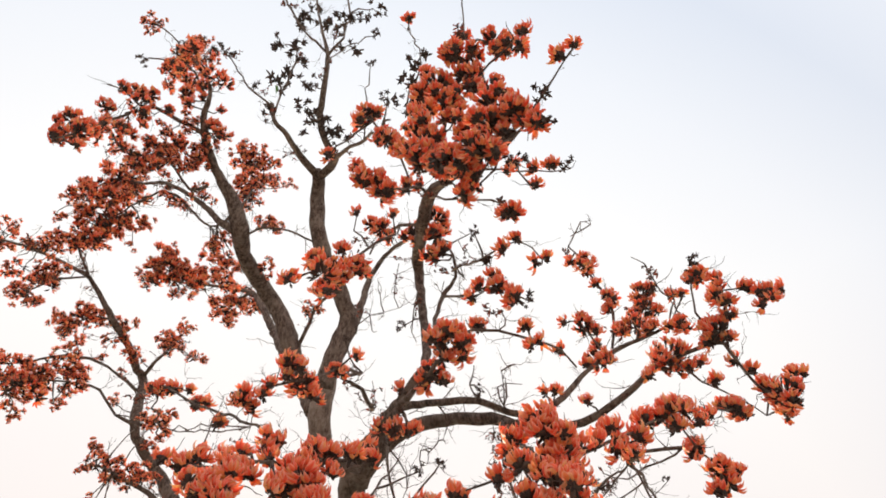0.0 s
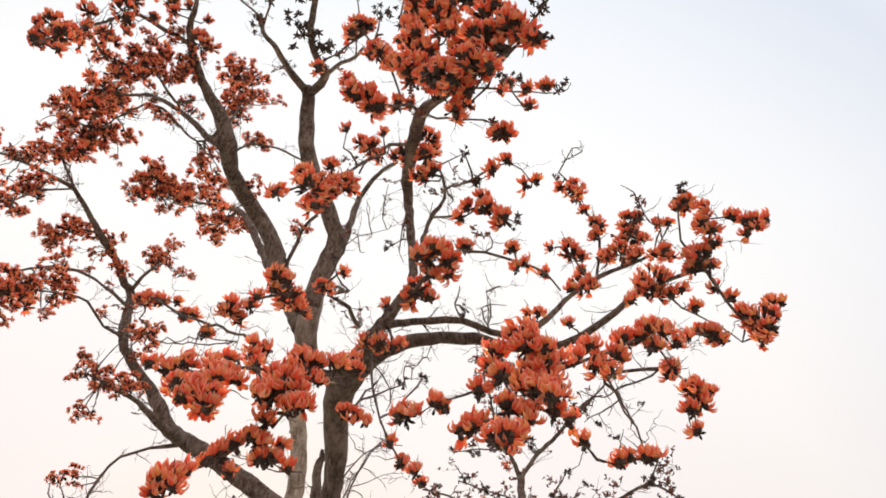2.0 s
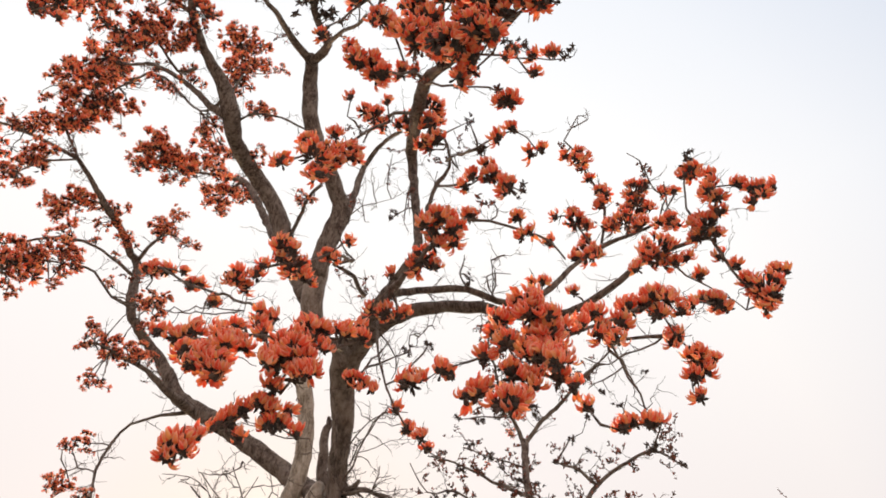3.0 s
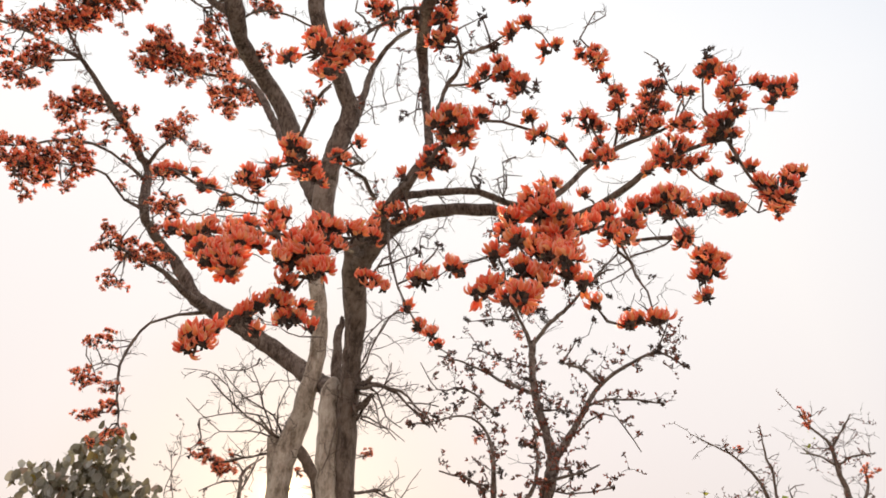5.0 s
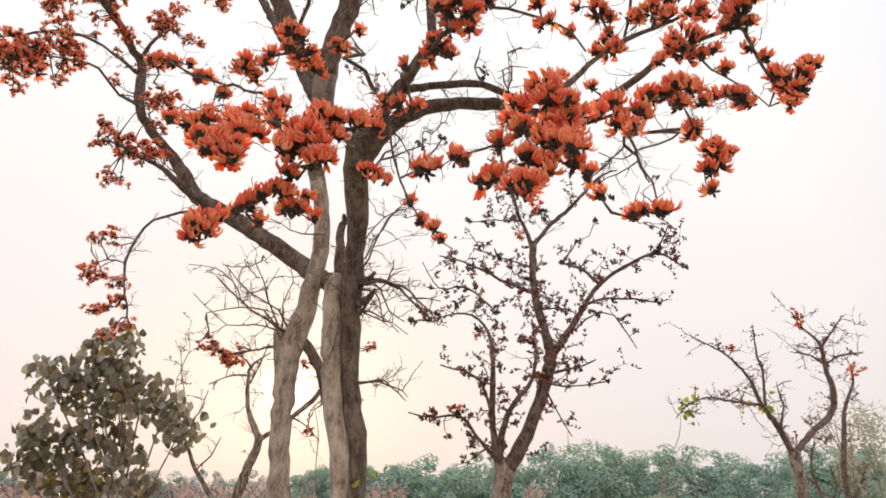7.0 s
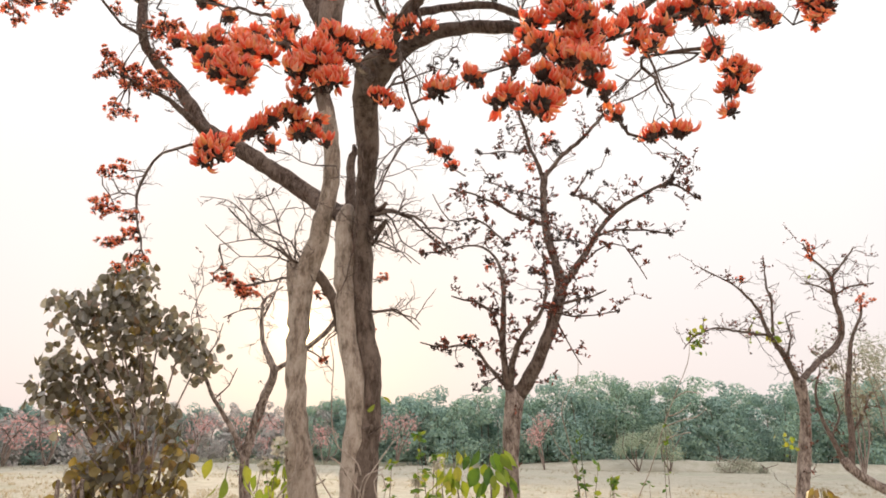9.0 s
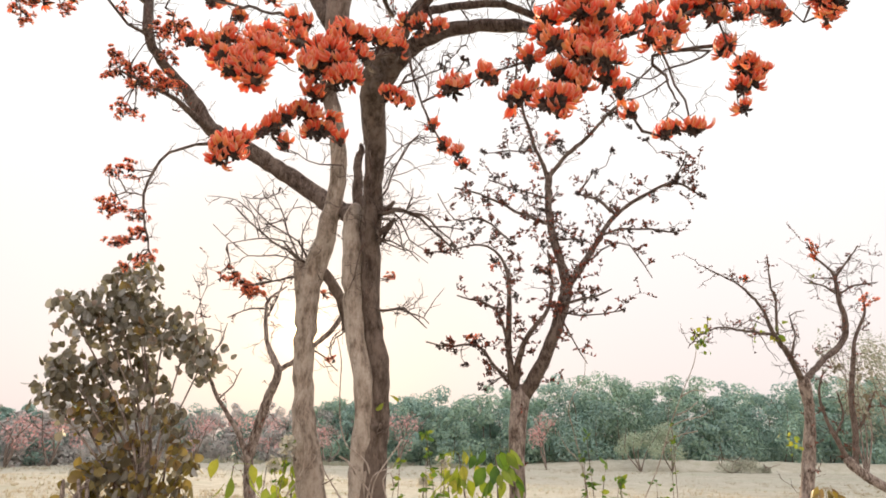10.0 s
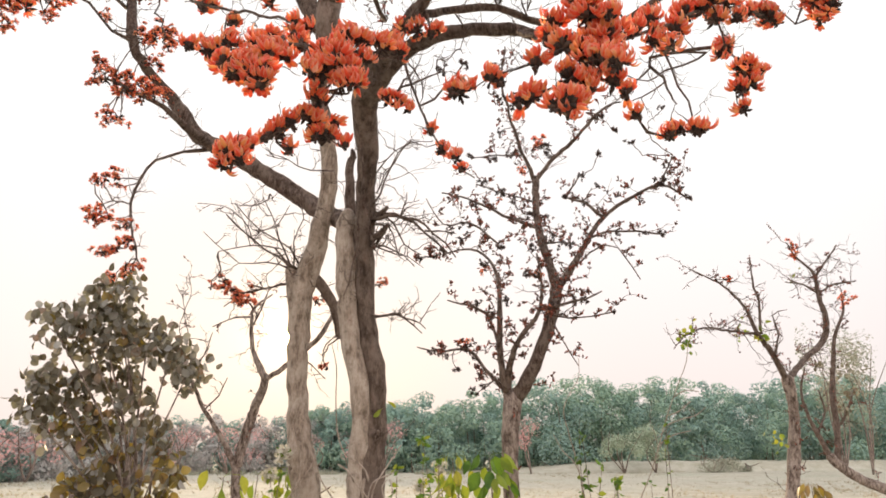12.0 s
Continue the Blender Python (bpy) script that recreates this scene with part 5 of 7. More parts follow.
limb(tree_c, "branch", [(4.861, 9.600, 3.232, 0.0180), (4.873, 9.600, 3.718, 0.0181), (4.832, 9.600, 4.060, 0.0137), (4.850, 9.600, 4.411, 0.0070)])
limb(tree_c, "branch", [(5.103, 9.800, 2.935, 0.0181), (5.221, 9.800, 3.254, 0.0137), (5.176, 9.800, 3.551, 0.0092), (5.400, 9.800, 3.640, 0.0070)])
limb(tree_c, "limb", [(5.452, 10.100, 2.643, 0.0503), (6.045, 10.600, 3.021, 0.0473), (6.592, 11.000, 3.333, 0.0495), (6.729, 11.000, 3.667, 0.0499), (6.670, 11.000, 4.150, 0.0365), (6.653, 11.000, 4.545, 0.0264), (6.386, 11.000, 4.842, 0.0159), (6.275, 11.000, 5.095, 0.0106)])
limb(tree_c, "branch", [(6.638, 11.000, 4.445, 0.0210), (6.907, 11.000, 4.750, 0.0159), (7.151, 11.000, 5.059, 0.0106)])
limb(tree_c, "branch", [(6.651, 11.000, 4.149, 0.0209), (6.989, 11.000, 4.352, 0.0158), (7.384, 11.000, 4.408, 0.0079)])
limb(tree_c, "branch", [(6.658, 11.000, 4.198, 0.0209), (6.411, 11.000, 4.342, 0.0131), (6.129, 11.000, 4.387, 0.0079)])
limb(tree_d, "trunk", [(10.353, 14.000, -0.120, 0.1828), (10.108, 14.000, 0.246, 0.1354), (9.429, 14.000, 0.755, 0.1163), (8.801, 14.000, 1.010, 0.0964), (8.344, 14.000, 1.313, 0.0900), (8.182, 14.000, 1.505, 0.0904)])
limb(tree_d, "limb", [(8.198, 14.000, 1.462, 0.0579), (8.017, 14.000, 1.918, 0.0468), (7.868, 14.000, 2.306, 0.0341), (7.803, 14.000, 2.815, 0.0246), (7.953, 14.000, 3.281, 0.0149)])
limb(tree_d, "limb", [(8.321, 14.000, 1.377, 0.0636), (8.426, 14.000, 2.035, 0.0586), (8.453, 14.000, 2.711, 0.0535), (8.599, 14.000, 3.409, 0.0483), (8.742, 14.000, 4.005, 0.0353), (9.014, 14.000, 4.496, 0.0255), (9.039, 14.000, 4.868, 0.0154)])
limb(tree_d, "branch", [(8.362, 14.000, 1.924, 0.0290), (8.689, 14.000, 2.375, 0.0244), (8.940, 14.000, 2.834, 0.0197)])
limb(tree_d, "branch", [(8.026, 14.000, 1.974, 0.0242), (8.225, 14.000, 2.367, 0.0195), (8.178, 14.000, 2.821, 0.0148)])
limb(tree_e, "trunk", [(-2.588, 10.000, -0.120, 0.1223), (-2.592, 10.000, -0.034, 0.0906), (-2.664, 10.000, 0.689, 0.0855), (-2.732, 10.000, 1.214, 0.0664), (-2.755, 10.000, 1.445, 0.0608)], BARK_FAR)
limb(tree_e, "limb", [(-2.759, 10.000, 1.406, 0.0485), (-2.977, 10.000, 1.794, 0.0355), (-3.235, 9.900, 2.183, 0.0305), (-3.377, 9.800, 2.494, 0.0254), (-3.552, 9.800, 2.859, 0.0154), (-3.547, 9.800, 3.236, 0.0093), (-3.638, 9.800, 3.575, 0.0073), (-3.572, 9.800, 3.881, 0.0058), (-3.643, 9.800, 4.189, 0.0043)], BARK_FAR)
limb(tree_e, "limb", [(-2.735, 10.000, 1.406, 0.0698), (-2.634, 10.000, 1.878, 0.0677), (-2.505, 9.900, 2.275, 0.0616), (-2.372, 9.710, 2.582, 0.0549), (-2.561, 9.700, 2.985, 0.0306), (-2.612, 9.700, 3.359, 0.0258), (-2.602, 9.700, 3.614, 0.0208), (-2.344, 9.700, 3.834, 0.0105)], BARK_FAR)
limb(tree_e, "limb", [(-2.370, 9.700, 2.581, 0.0302), (-2.109, 9.600, 2.734, 0.0351), (-1.631, 9.500, 3.124, 0.0340), (-1.482, 9.500, 3.360, 0.0300), (-1.362, 9.500, 3.592, 0.0260), (-1.240, 9.500, 3.801, 0.0220)], BARK_FAR)
limb(tree_e, "branch", [(-2.607, 9.700, 3.486, 0.0155), (-2.857, 9.700, 3.482, 0.0104), (-3.177, 9.700, 3.350, 0.0077)])
limb(tree_e, "branch", [(-2.612, 9.700, 3.359, 0.0155), (-2.459, 9.700, 3.702, 0.0104), (-2.397, 9.700, 3.963, 0.0079)])
limb(tree_e, "branch", [(-3.557, 9.800, 2.901, 0.0082), (-3.683, 9.800, 3.318, 0.0062), (-3.654, 9.800, 3.705, 0.0053), (-3.810, 9.800, 4.009, 0.0042)])
limb(tree_e, "branch", [(-3.466, 9.800, 2.696, 0.0128), (-3.289, 9.800, 2.947, 0.0103), (-3.201, 9.800, 3.284, 0.0073)])
limb(tree_e, "branch", [(-3.235, 9.900, 2.183, 0.0127), (-3.052, 9.900, 2.388, 0.0102), (-2.953, 9.900, 2.634, 0.0072)])
limb(tree_e, "branch", [(-1.899, 9.500, 2.885, 0.0150), (-1.690, 9.500, 2.768, 0.0099), (-1.478, 9.500, 2.573, 0.0069)])
limb(tree_e, "branch", [(-2.602, 9.700, 3.614, 0.0156), (-2.803, 9.700, 3.783, 0.0104), (-3.042, 9.700, 3.650, 0.0078)])

# ---- flower heads: x, y, z and radius ----
heads(tree, [(-2.70, 2.70, 7.93, 0.077), (-2.29, 2.80, 7.54, 0.148), (-2.18, 2.80, 7.61, 0.085), (-2.24, 2.80, 7.25, 0.123), (-2.22, 2.80, 7.01, 0.099), (-1.98, 2.65, 6.73, 0.103), (-1.70, 2.50, 6.49, 0.107), (-1.93, 2.60, 6.40, 0.071), (-1.89, 2.60, 6.25, 0.053), (-1.83, 2.60, 6.51, 0.064), (-2.15, 2.40, 6.09, 0.083), (-2.13, 2.45, 5.98, 0.091), (-2.09, 2.50, 6.20, 0.064), (-1.99, 2.60, 6.15, 0.052), (-2.22, 2.30, 5.73, 0.070), (-1.96, 2.80, 6.33, 0.054), (-2.19, 2.10, 5.26, 0.076), (-2.17, 2.10, 5.13, 0.081), (-2.06, 2.10, 5.10, 0.074), (-2.22, 2.10, 5.06, 0.050)])
heads(tree, [(-2.10, 2.20, 5.27, 0.064), (-2.03, 2.10, 4.95, 0.046), (-2.15, 2.30, 5.51, 0.045), (-2.28, 2.70, 6.01, 0.103), (-2.28, 2.70, 5.82, 0.092), (-2.16, 2.76, 5.78, 0.109), (-2.12, 2.76, 5.93, 0.085), (-2.02, 2.80, 5.84, 0.076), (-2.15, 2.80, 5.72, 0.075), (-2.01, 2.90, 6.17, 0.099), (-1.90, 2.90, 6.08, 0.071), (-1.93, 3.00, 6.01, 0.089), (-1.85, 3.00, 6.04, 0.063), (-1.67, 2.80, 6.14, 0.097), (-1.69, 2.75, 6.18, 0.071), (-1.68, 2.75, 6.39, 0.046), (-1.75, 2.90, 6.09, 0.062), (-1.77, 3.50, 6.88, 0.074), (-1.61, 3.50, 6.90, 0.064), (-1.71, 3.54, 6.71, 0.094)])
heads(tree, [(-1.62, 3.50, 6.74, 0.083), (-1.49, 3.54, 6.77, 0.073), (-1.63, 3.50, 6.44, 0.090), (-1.48, 3.50, 6.32, 0.089), (-1.52, 3.50, 6.16, 0.078), (-1.63, 3.45, 6.26, 0.068), (-1.37, 3.50, 6.44, 0.060), (-1.24, 3.50, 6.38, 0.040), (-1.31, 3.40, 5.76, 0.064), (-1.25, 3.40, 5.70, 0.054)])
heads(tree, [(-3.26, 3.90, 6.98, 0.134), (-3.08, 3.90, 7.02, 0.134), (-2.85, 3.90, 6.93, 0.122), (-3.04, 3.90, 6.75, 0.130), (-3.26, 3.90, 6.76, 0.109), (-2.84, 3.90, 6.74, 0.098), (-3.51, 3.90, 6.78, 0.065), (-3.30, 3.90, 6.59, 0.085), (-3.24, 4.00, 6.54, 0.107), (-3.05, 4.00, 6.54, 0.118), (-2.86, 4.00, 6.54, 0.107), (-3.24, 4.05, 6.35, 0.126), (-3.12, 4.09, 6.34, 0.116), (-3.01, 4.05, 6.46, 0.096), (-3.53, 4.00, 6.54, 0.054), (-2.33, 3.60, 6.37, 0.070), (-2.16, 3.60, 6.21, 0.049), (-1.84, 3.30, 5.99, 0.065), (-3.23, 4.00, 6.17, 0.082), (-3.39, 4.00, 6.22, 0.062)])
heads(tree, [(-3.96, 4.00, 6.38, 0.084), (-3.90, 4.00, 6.19, 0.082), (-3.61, 4.00, 6.17, 0.082), (-3.47, 4.00, 6.15, 0.072), (-3.59, 4.00, 5.89, 0.079), (-3.38, 4.00, 5.81, 0.108), (-3.23, 4.00, 5.75, 0.088), (-3.43, 4.00, 5.61, 0.086), (-3.34, 4.00, 5.49, 0.066), (-3.52, 4.00, 5.59, 0.057), (-2.80, 4.10, 6.25, 0.042), (-2.42, 4.00, 5.96, 0.110), (-2.37, 4.10, 5.86, 0.130), (-2.30, 4.10, 5.98, 0.102), (-2.43, 4.00, 5.75, 0.088), (-2.25, 4.20, 5.86, 0.091), (-2.19, 4.30, 6.11, 0.105), (-2.10, 4.40, 6.29, 0.098), (-1.95, 4.40, 6.13, 0.107), (-2.18, 4.60, 6.22, 0.099)])
heads(tree, [(-1.73, 3.90, 5.85, 0.068), (-1.57, 3.80, 5.64, 0.056), (-1.35, 3.70, 5.57, 0.064), (-1.78, 3.60, 5.72, 0.074), (-1.66, 3.50, 5.69, 0.055), (-2.21, 5.30, 6.67, 0.136), (-2.07, 5.30, 6.63, 0.123), (-2.47, 5.70, 6.87, 0.118), (-2.37, 5.70, 6.76, 0.104), (-1.83, 5.00, 6.28, 0.081), (-3.36, 4.70, 5.91, 0.107), (-3.21, 4.60, 5.86, 0.085), (-3.52, 4.70, 5.91, 0.064), (-3.37, 4.70, 5.74, 0.095), (-3.14, 4.60, 5.81, 0.074), (-2.82, 4.60, 5.75, 0.063), (-2.95, 4.20, 5.10, 0.073), (-2.88, 4.15, 4.85, 0.106), (-2.78, 4.15, 4.78, 0.078), (-2.86, 4.10, 4.76, 0.060)])
heads(tree, [(-2.80, 4.20, 4.93, 0.054), (-2.78, 4.40, 5.19, 0.038), (-2.74, 4.10, 4.51, 0.042), (-3.18, 4.00, 4.85, 0.086), (-3.04, 3.96, 4.71, 0.126), (-3.12, 3.96, 4.66, 0.100), (-2.97, 4.00, 4.65, 0.075), (-2.95, 4.00, 4.37, 0.056), (-3.08, 4.00, 4.58, 0.075), (-2.86, 4.70, 5.63, 0.083), (-2.81, 4.90, 5.61, 0.074), (-2.55, 5.00, 5.79, 0.099), (-2.63, 5.00, 5.88, 0.066), (-2.40, 5.00, 5.95, 0.056), (-2.27, 5.00, 5.65, 0.065), (-2.49, 5.00, 6.08, 0.045), (-2.63, 4.60, 4.89, 0.047), (-2.75, 4.70, 5.24, 0.040), (-2.38, 4.30, 4.24, 0.041)])
heads(tree, [(-1.43, 2.87, 3.80, 0.060), (-1.37, 2.90, 3.81, 0.055), (-1.28, 2.90, 3.80, 0.042), (-1.18, 2.80, 3.64, 0.052), (-1.48, 2.90, 3.80, 0.049), (-0.93, 2.50, 3.35, 0.046), (-1.69, 3.50, 4.00, 0.063), (-1.64, 3.50, 3.88, 0.034), (-1.13, 2.80, 3.65, 0.035), (-0.57, 1.85, 3.62, 0.051), (-0.48, 1.85, 3.73, 0.053), (-0.41, 1.81, 3.61, 0.078), (-0.38, 1.90, 3.73, 0.068), (-0.32, 2.00, 3.83, 0.066), (-0.40, 2.00, 3.95, 0.047), (-0.29, 2.10, 3.88, 0.042), (-0.35, 2.00, 3.75, 0.040), (-0.39, 1.80, 3.50, 0.031), (-0.93, 3.70, 5.08, 0.052), (-0.48, 1.74, 4.32, 0.043)])
heads(tree, [(-0.58, 2.18, 3.44, 0.062), (-0.54, 2.31, 3.38, 0.073), (-0.59, 2.20, 3.38, 0.038), (-0.72, 2.15, 3.24, 0.059), (-0.67, 2.15, 3.26, 0.045), (-0.77, 2.15, 3.22, 0.040), (-0.46, 2.50, 3.63, 0.049), (-0.40, 2.50, 3.61, 0.038), (-0.33, 2.40, 3.64, 0.037), (-0.63, 2.15, 3.30, 0.032), (-0.28, 1.56, 3.92, 0.052), (-0.20, 1.62, 3.90, 0.066), (-0.25, 1.60, 3.92, 0.043), (-0.35, 2.00, 4.21, 0.028), (-0.29, 2.40, 4.55, 0.071), (-0.34, 2.40, 4.59, 0.052), (-0.19, 2.20, 4.43, 0.036), (-0.29, 1.60, 4.47, 0.060), (-0.32, 1.60, 4.41, 0.043), (-0.18, 1.60, 4.27, 0.067)])
heads(tree, [(-0.23, 1.60, 4.22, 0.036), (-0.24, 1.60, 4.47, 0.043)])
heads(tree, [(0.04, 1.29, 4.19, 0.080), (-0.01, 1.30, 4.13, 0.060), (0.08, 1.30, 4.06, 0.064), (-0.03, 1.32, 4.01, 0.050), (-0.02, 1.32, 3.91, 0.062), (-0.03, 1.30, 3.71, 0.054), (0.02, 1.30, 3.73, 0.050), (0.07, 1.28, 3.62, 0.068), (0.19, 1.20, 3.59, 0.066), (0.14, 1.30, 3.96, 0.053), (0.14, 1.30, 3.82, 0.034), (0.23, 1.20, 3.89, 0.055), (0.30, 1.14, 3.77, 0.064), (0.27, 1.15, 3.89, 0.042), (0.24, 1.20, 3.76, 0.049), (0.27, 1.20, 3.69, 0.040), (0.19, 1.25, 4.07, 0.054), (0.16, 1.25, 4.20, 0.052), (0.11, 1.20, 4.28, 0.057), (0.20, 1.20, 4.28, 0.057)])
heads(tree, [(0.16, 1.20, 4.44, 0.044), (0.08, 1.20, 4.30, 0.038), (0.29, 1.15, 4.33, 0.066), (0.40, 1.10, 4.28, 0.046), (0.38, 1.10, 4.13, 0.049), (0.32, 1.12, 4.22, 0.036), (0.38, 1.15, 3.69, 0.047), (0.17, 1.40, 3.62, 0.050), (0.17, 1.45, 3.74, 0.030), (-0.11, 1.50, 5.30, 0.044), (0.48, 1.03, 3.93, 0.041), (0.56, 1.03, 4.01, 0.029), (-0.03, 1.35, 3.71, 0.042), (-0.09, 1.45, 4.09, 0.033), (0.10, 1.30, 3.60, 0.036), (0.01, 1.30, 4.31, 0.044), (0.38, 1.76, 3.93, 0.059), (0.58, 1.73, 4.23, 0.048), (0.49, 1.73, 4.19, 0.042), (0.49, 1.73, 4.06, 0.035)])
heads(tree, [(0.36, 1.65, 4.06, 0.030), (0.41, 1.70, 4.19, 0.036), (0.32, 1.85, 3.79, 0.044), (0.39, 1.85, 3.85, 0.040), (0.48, 2.00, 3.85, 0.036), (0.55, 2.00, 3.87, 0.026), (0.05, 2.30, 4.54, 0.076), (0.03, 2.30, 4.38, 0.067), (-0.08, 2.35, 4.46, 0.056), (0.06, 2.20, 4.16, 0.057), (-0.13, 2.40, 4.47, 0.044), (-0.12, 1.90, 4.28, 0.055), (-0.05, 1.95, 4.35, 0.040), (0.00, 2.25, 4.17, 0.052), (0.30, 1.96, 3.67, 0.058), (0.36, 1.96, 3.60, 0.057), (0.22, 2.00, 3.71, 0.044), (0.18, 2.00, 3.64, 0.039), (0.29, 1.96, 3.73, 0.044), (0.44, 2.20, 3.65, 0.046)])
heads(tree, [(0.08, 1.75, 3.25, 0.065), (0.03, 1.75, 3.22, 0.044), (0.23, 2.28, 3.72, 0.053), (0.14, 1.85, 3.22, 0.050), (0.08, 1.85, 3.20, 0.046), (0.06, 1.80, 3.23, 0.041), (0.02, 1.97, 3.22, 0.060), (-0.02, 2.00, 3.18, 0.043), (-0.11, 2.25, 3.34, 0.024)])
heads(tree, [(0.78, 2.50, 4.36, 0.044), (0.89, 2.50, 4.35, 0.070), (0.92, 2.55, 4.25, 0.038), (1.02, 2.62, 4.21, 0.063), (0.98, 2.65, 4.15, 0.050), (1.21, 2.72, 4.32, 0.072), (1.22, 2.72, 4.21, 0.071), (1.13, 2.70, 4.07, 0.081), (1.06, 2.70, 4.04, 0.056), (1.28, 2.70, 4.35, 0.046), (1.27, 2.65, 4.14, 0.044), (1.33, 2.55, 4.16, 0.049), (1.35, 2.50, 4.12, 0.036), (0.89, 2.82, 4.17, 0.071), (0.88, 2.80, 4.22, 0.046), (0.76, 2.80, 4.18, 0.032), (0.46, 2.24, 3.57, 0.040), (0.51, 2.24, 3.58, 0.035), (0.62, 2.40, 3.66, 0.037), (0.92, 2.80, 4.01, 0.044)])
heads(tree, [(0.92, 2.80, 3.92, 0.080), (0.84, 2.75, 3.84, 0.048), (1.27, 2.50, 3.90, 0.058), (1.32, 2.50, 3.88, 0.035), (1.09, 2.31, 3.59, 0.088), (1.04, 2.30, 3.54, 0.056), (0.97, 2.30, 3.45, 0.040), (1.16, 2.30, 3.59, 0.046), (1.22, 2.30, 3.51, 0.041), (1.17, 2.30, 3.48, 0.035), (1.18, 1.95, 3.70, 0.054), (1.14, 1.95, 3.69, 0.039), (1.24, 1.93, 3.68, 0.039), (1.20, 1.95, 3.59, 0.052), (1.25, 1.95, 3.57, 0.047), (1.24, 1.95, 3.64, 0.043), (1.22, 2.06, 3.51, 0.067), (1.26, 2.06, 3.46, 0.042), (1.19, 2.06, 3.53, 0.048), (1.27, 2.00, 3.53, 0.043)])
heads(tree, [(1.32, 1.88, 3.57, 0.046), (1.35, 1.86, 3.53, 0.037), (1.38, 1.84, 3.50, 0.054), (1.43, 1.84, 3.52, 0.027), (1.34, 1.88, 3.47, 0.023), (1.29, 2.15, 3.40, 0.033), (1.37, 2.18, 3.38, 0.033), (1.40, 2.20, 3.32, 0.042), (1.45, 2.16, 3.27, 0.078), (1.45, 2.16, 3.20, 0.059), (1.42, 2.20, 3.29, 0.051), (1.59, 2.25, 3.42, 0.044), (1.64, 2.26, 3.42, 0.029), (1.54, 2.20, 3.29, 0.033), (0.62, 2.60, 3.58, 0.044), (0.56, 2.60, 3.57, 0.033), (1.26, 2.30, 3.42, 0.040), (0.73, 2.50, 3.45, 0.036), (1.31, 2.34, 3.30, 0.058), (1.24, 2.30, 3.29, 0.043)])
heads(tree, [(1.34, 2.34, 3.27, 0.038)])
heads(tree, [(0.34, 1.60, 2.79, 0.062), (0.27, 1.65, 2.75, 0.049), (0.37, 1.62, 2.75, 0.041), (0.27, 1.60, 2.64, 0.050), (0.33, 1.60, 2.62, 0.053), (0.37, 1.62, 2.69, 0.047), (0.41, 1.63, 2.62, 0.060), (0.46, 1.68, 2.74, 0.053), (0.53, 1.72, 2.78, 0.043), (0.59, 1.78, 2.86, 0.053), (0.63, 1.80, 2.79, 0.060), (0.70, 1.82, 2.85, 0.050), (0.30, 1.60, 2.54, 0.052), (0.34, 1.60, 2.53, 0.042), (0.25, 1.65, 2.71, 0.038), (0.43, 1.65, 2.56, 0.043), (0.25, 1.58, 2.44, 0.050), (0.31, 1.58, 2.44, 0.040), (0.35, 1.60, 2.50, 0.038), (0.28, 1.58, 2.41, 0.025)])
heads(tree, [(0.18, 1.68, 2.52, 0.043), (0.22, 1.70, 2.54, 0.034), (0.15, 1.68, 2.50, 0.030), (0.22, 1.68, 2.64, 0.041), (0.01, 1.80, 2.62, 0.053), (-0.03, 1.80, 2.60, 0.032), (0.10, 1.76, 2.63, 0.042), (0.12, 1.76, 2.61, 0.028), (0.72, 1.82, 2.91, 0.050), (0.78, 1.80, 2.92, 0.046), (0.81, 1.78, 2.94, 0.054), (0.86, 1.78, 2.94, 0.046), (0.83, 1.80, 2.88, 0.042), (0.95, 1.90, 2.95, 0.036), (1.00, 1.90, 2.98, 0.024), (1.31, 2.30, 3.26, 0.054), (1.27, 2.30, 3.28, 0.039), (0.98, 2.08, 2.96, 0.047), (0.95, 2.08, 2.92, 0.034), (1.05, 2.08, 2.86, 0.055)])
heads(tree, [(1.08, 2.10, 2.83, 0.055), (1.02, 2.08, 2.80, 0.046), (1.01, 2.08, 2.71, 0.037), (1.12, 2.10, 2.88, 0.034), (0.55, 1.85, 2.56, 0.032), (0.50, 1.75, 2.57, 0.031), (0.66, 1.88, 2.51, 0.036), (0.69, 1.88, 2.52, 0.029), (0.77, 1.87, 2.52, 0.036), (0.74, 1.87, 2.52, 0.025)])
heads(tree, [(-0.91, 2.00, 2.89, 0.037), (-0.84, 1.95, 2.84, 0.044), (-0.79, 1.95, 2.84, 0.052), (-0.73, 1.90, 2.84, 0.047), (-0.74, 1.85, 2.72, 0.052), (-0.67, 1.80, 2.69, 0.054), (-0.60, 1.76, 2.64, 0.053), (-0.62, 1.78, 2.61, 0.049), (-0.59, 1.78, 2.72, 0.051), (-0.55, 1.80, 2.71, 0.047), (-0.68, 1.80, 2.65, 0.043), (-0.64, 1.85, 2.81, 0.042), (-0.59, 1.85, 2.82, 0.038), (-0.54, 1.90, 2.86, 0.043), (-0.54, 1.90, 2.91, 0.036), (-0.49, 1.90, 2.90, 0.032), (-0.51, 1.88, 2.82, 0.035), (-0.44, 1.85, 2.77, 0.049), (-0.45, 1.83, 2.69, 0.048), (-0.39, 1.82, 2.71, 0.051)])
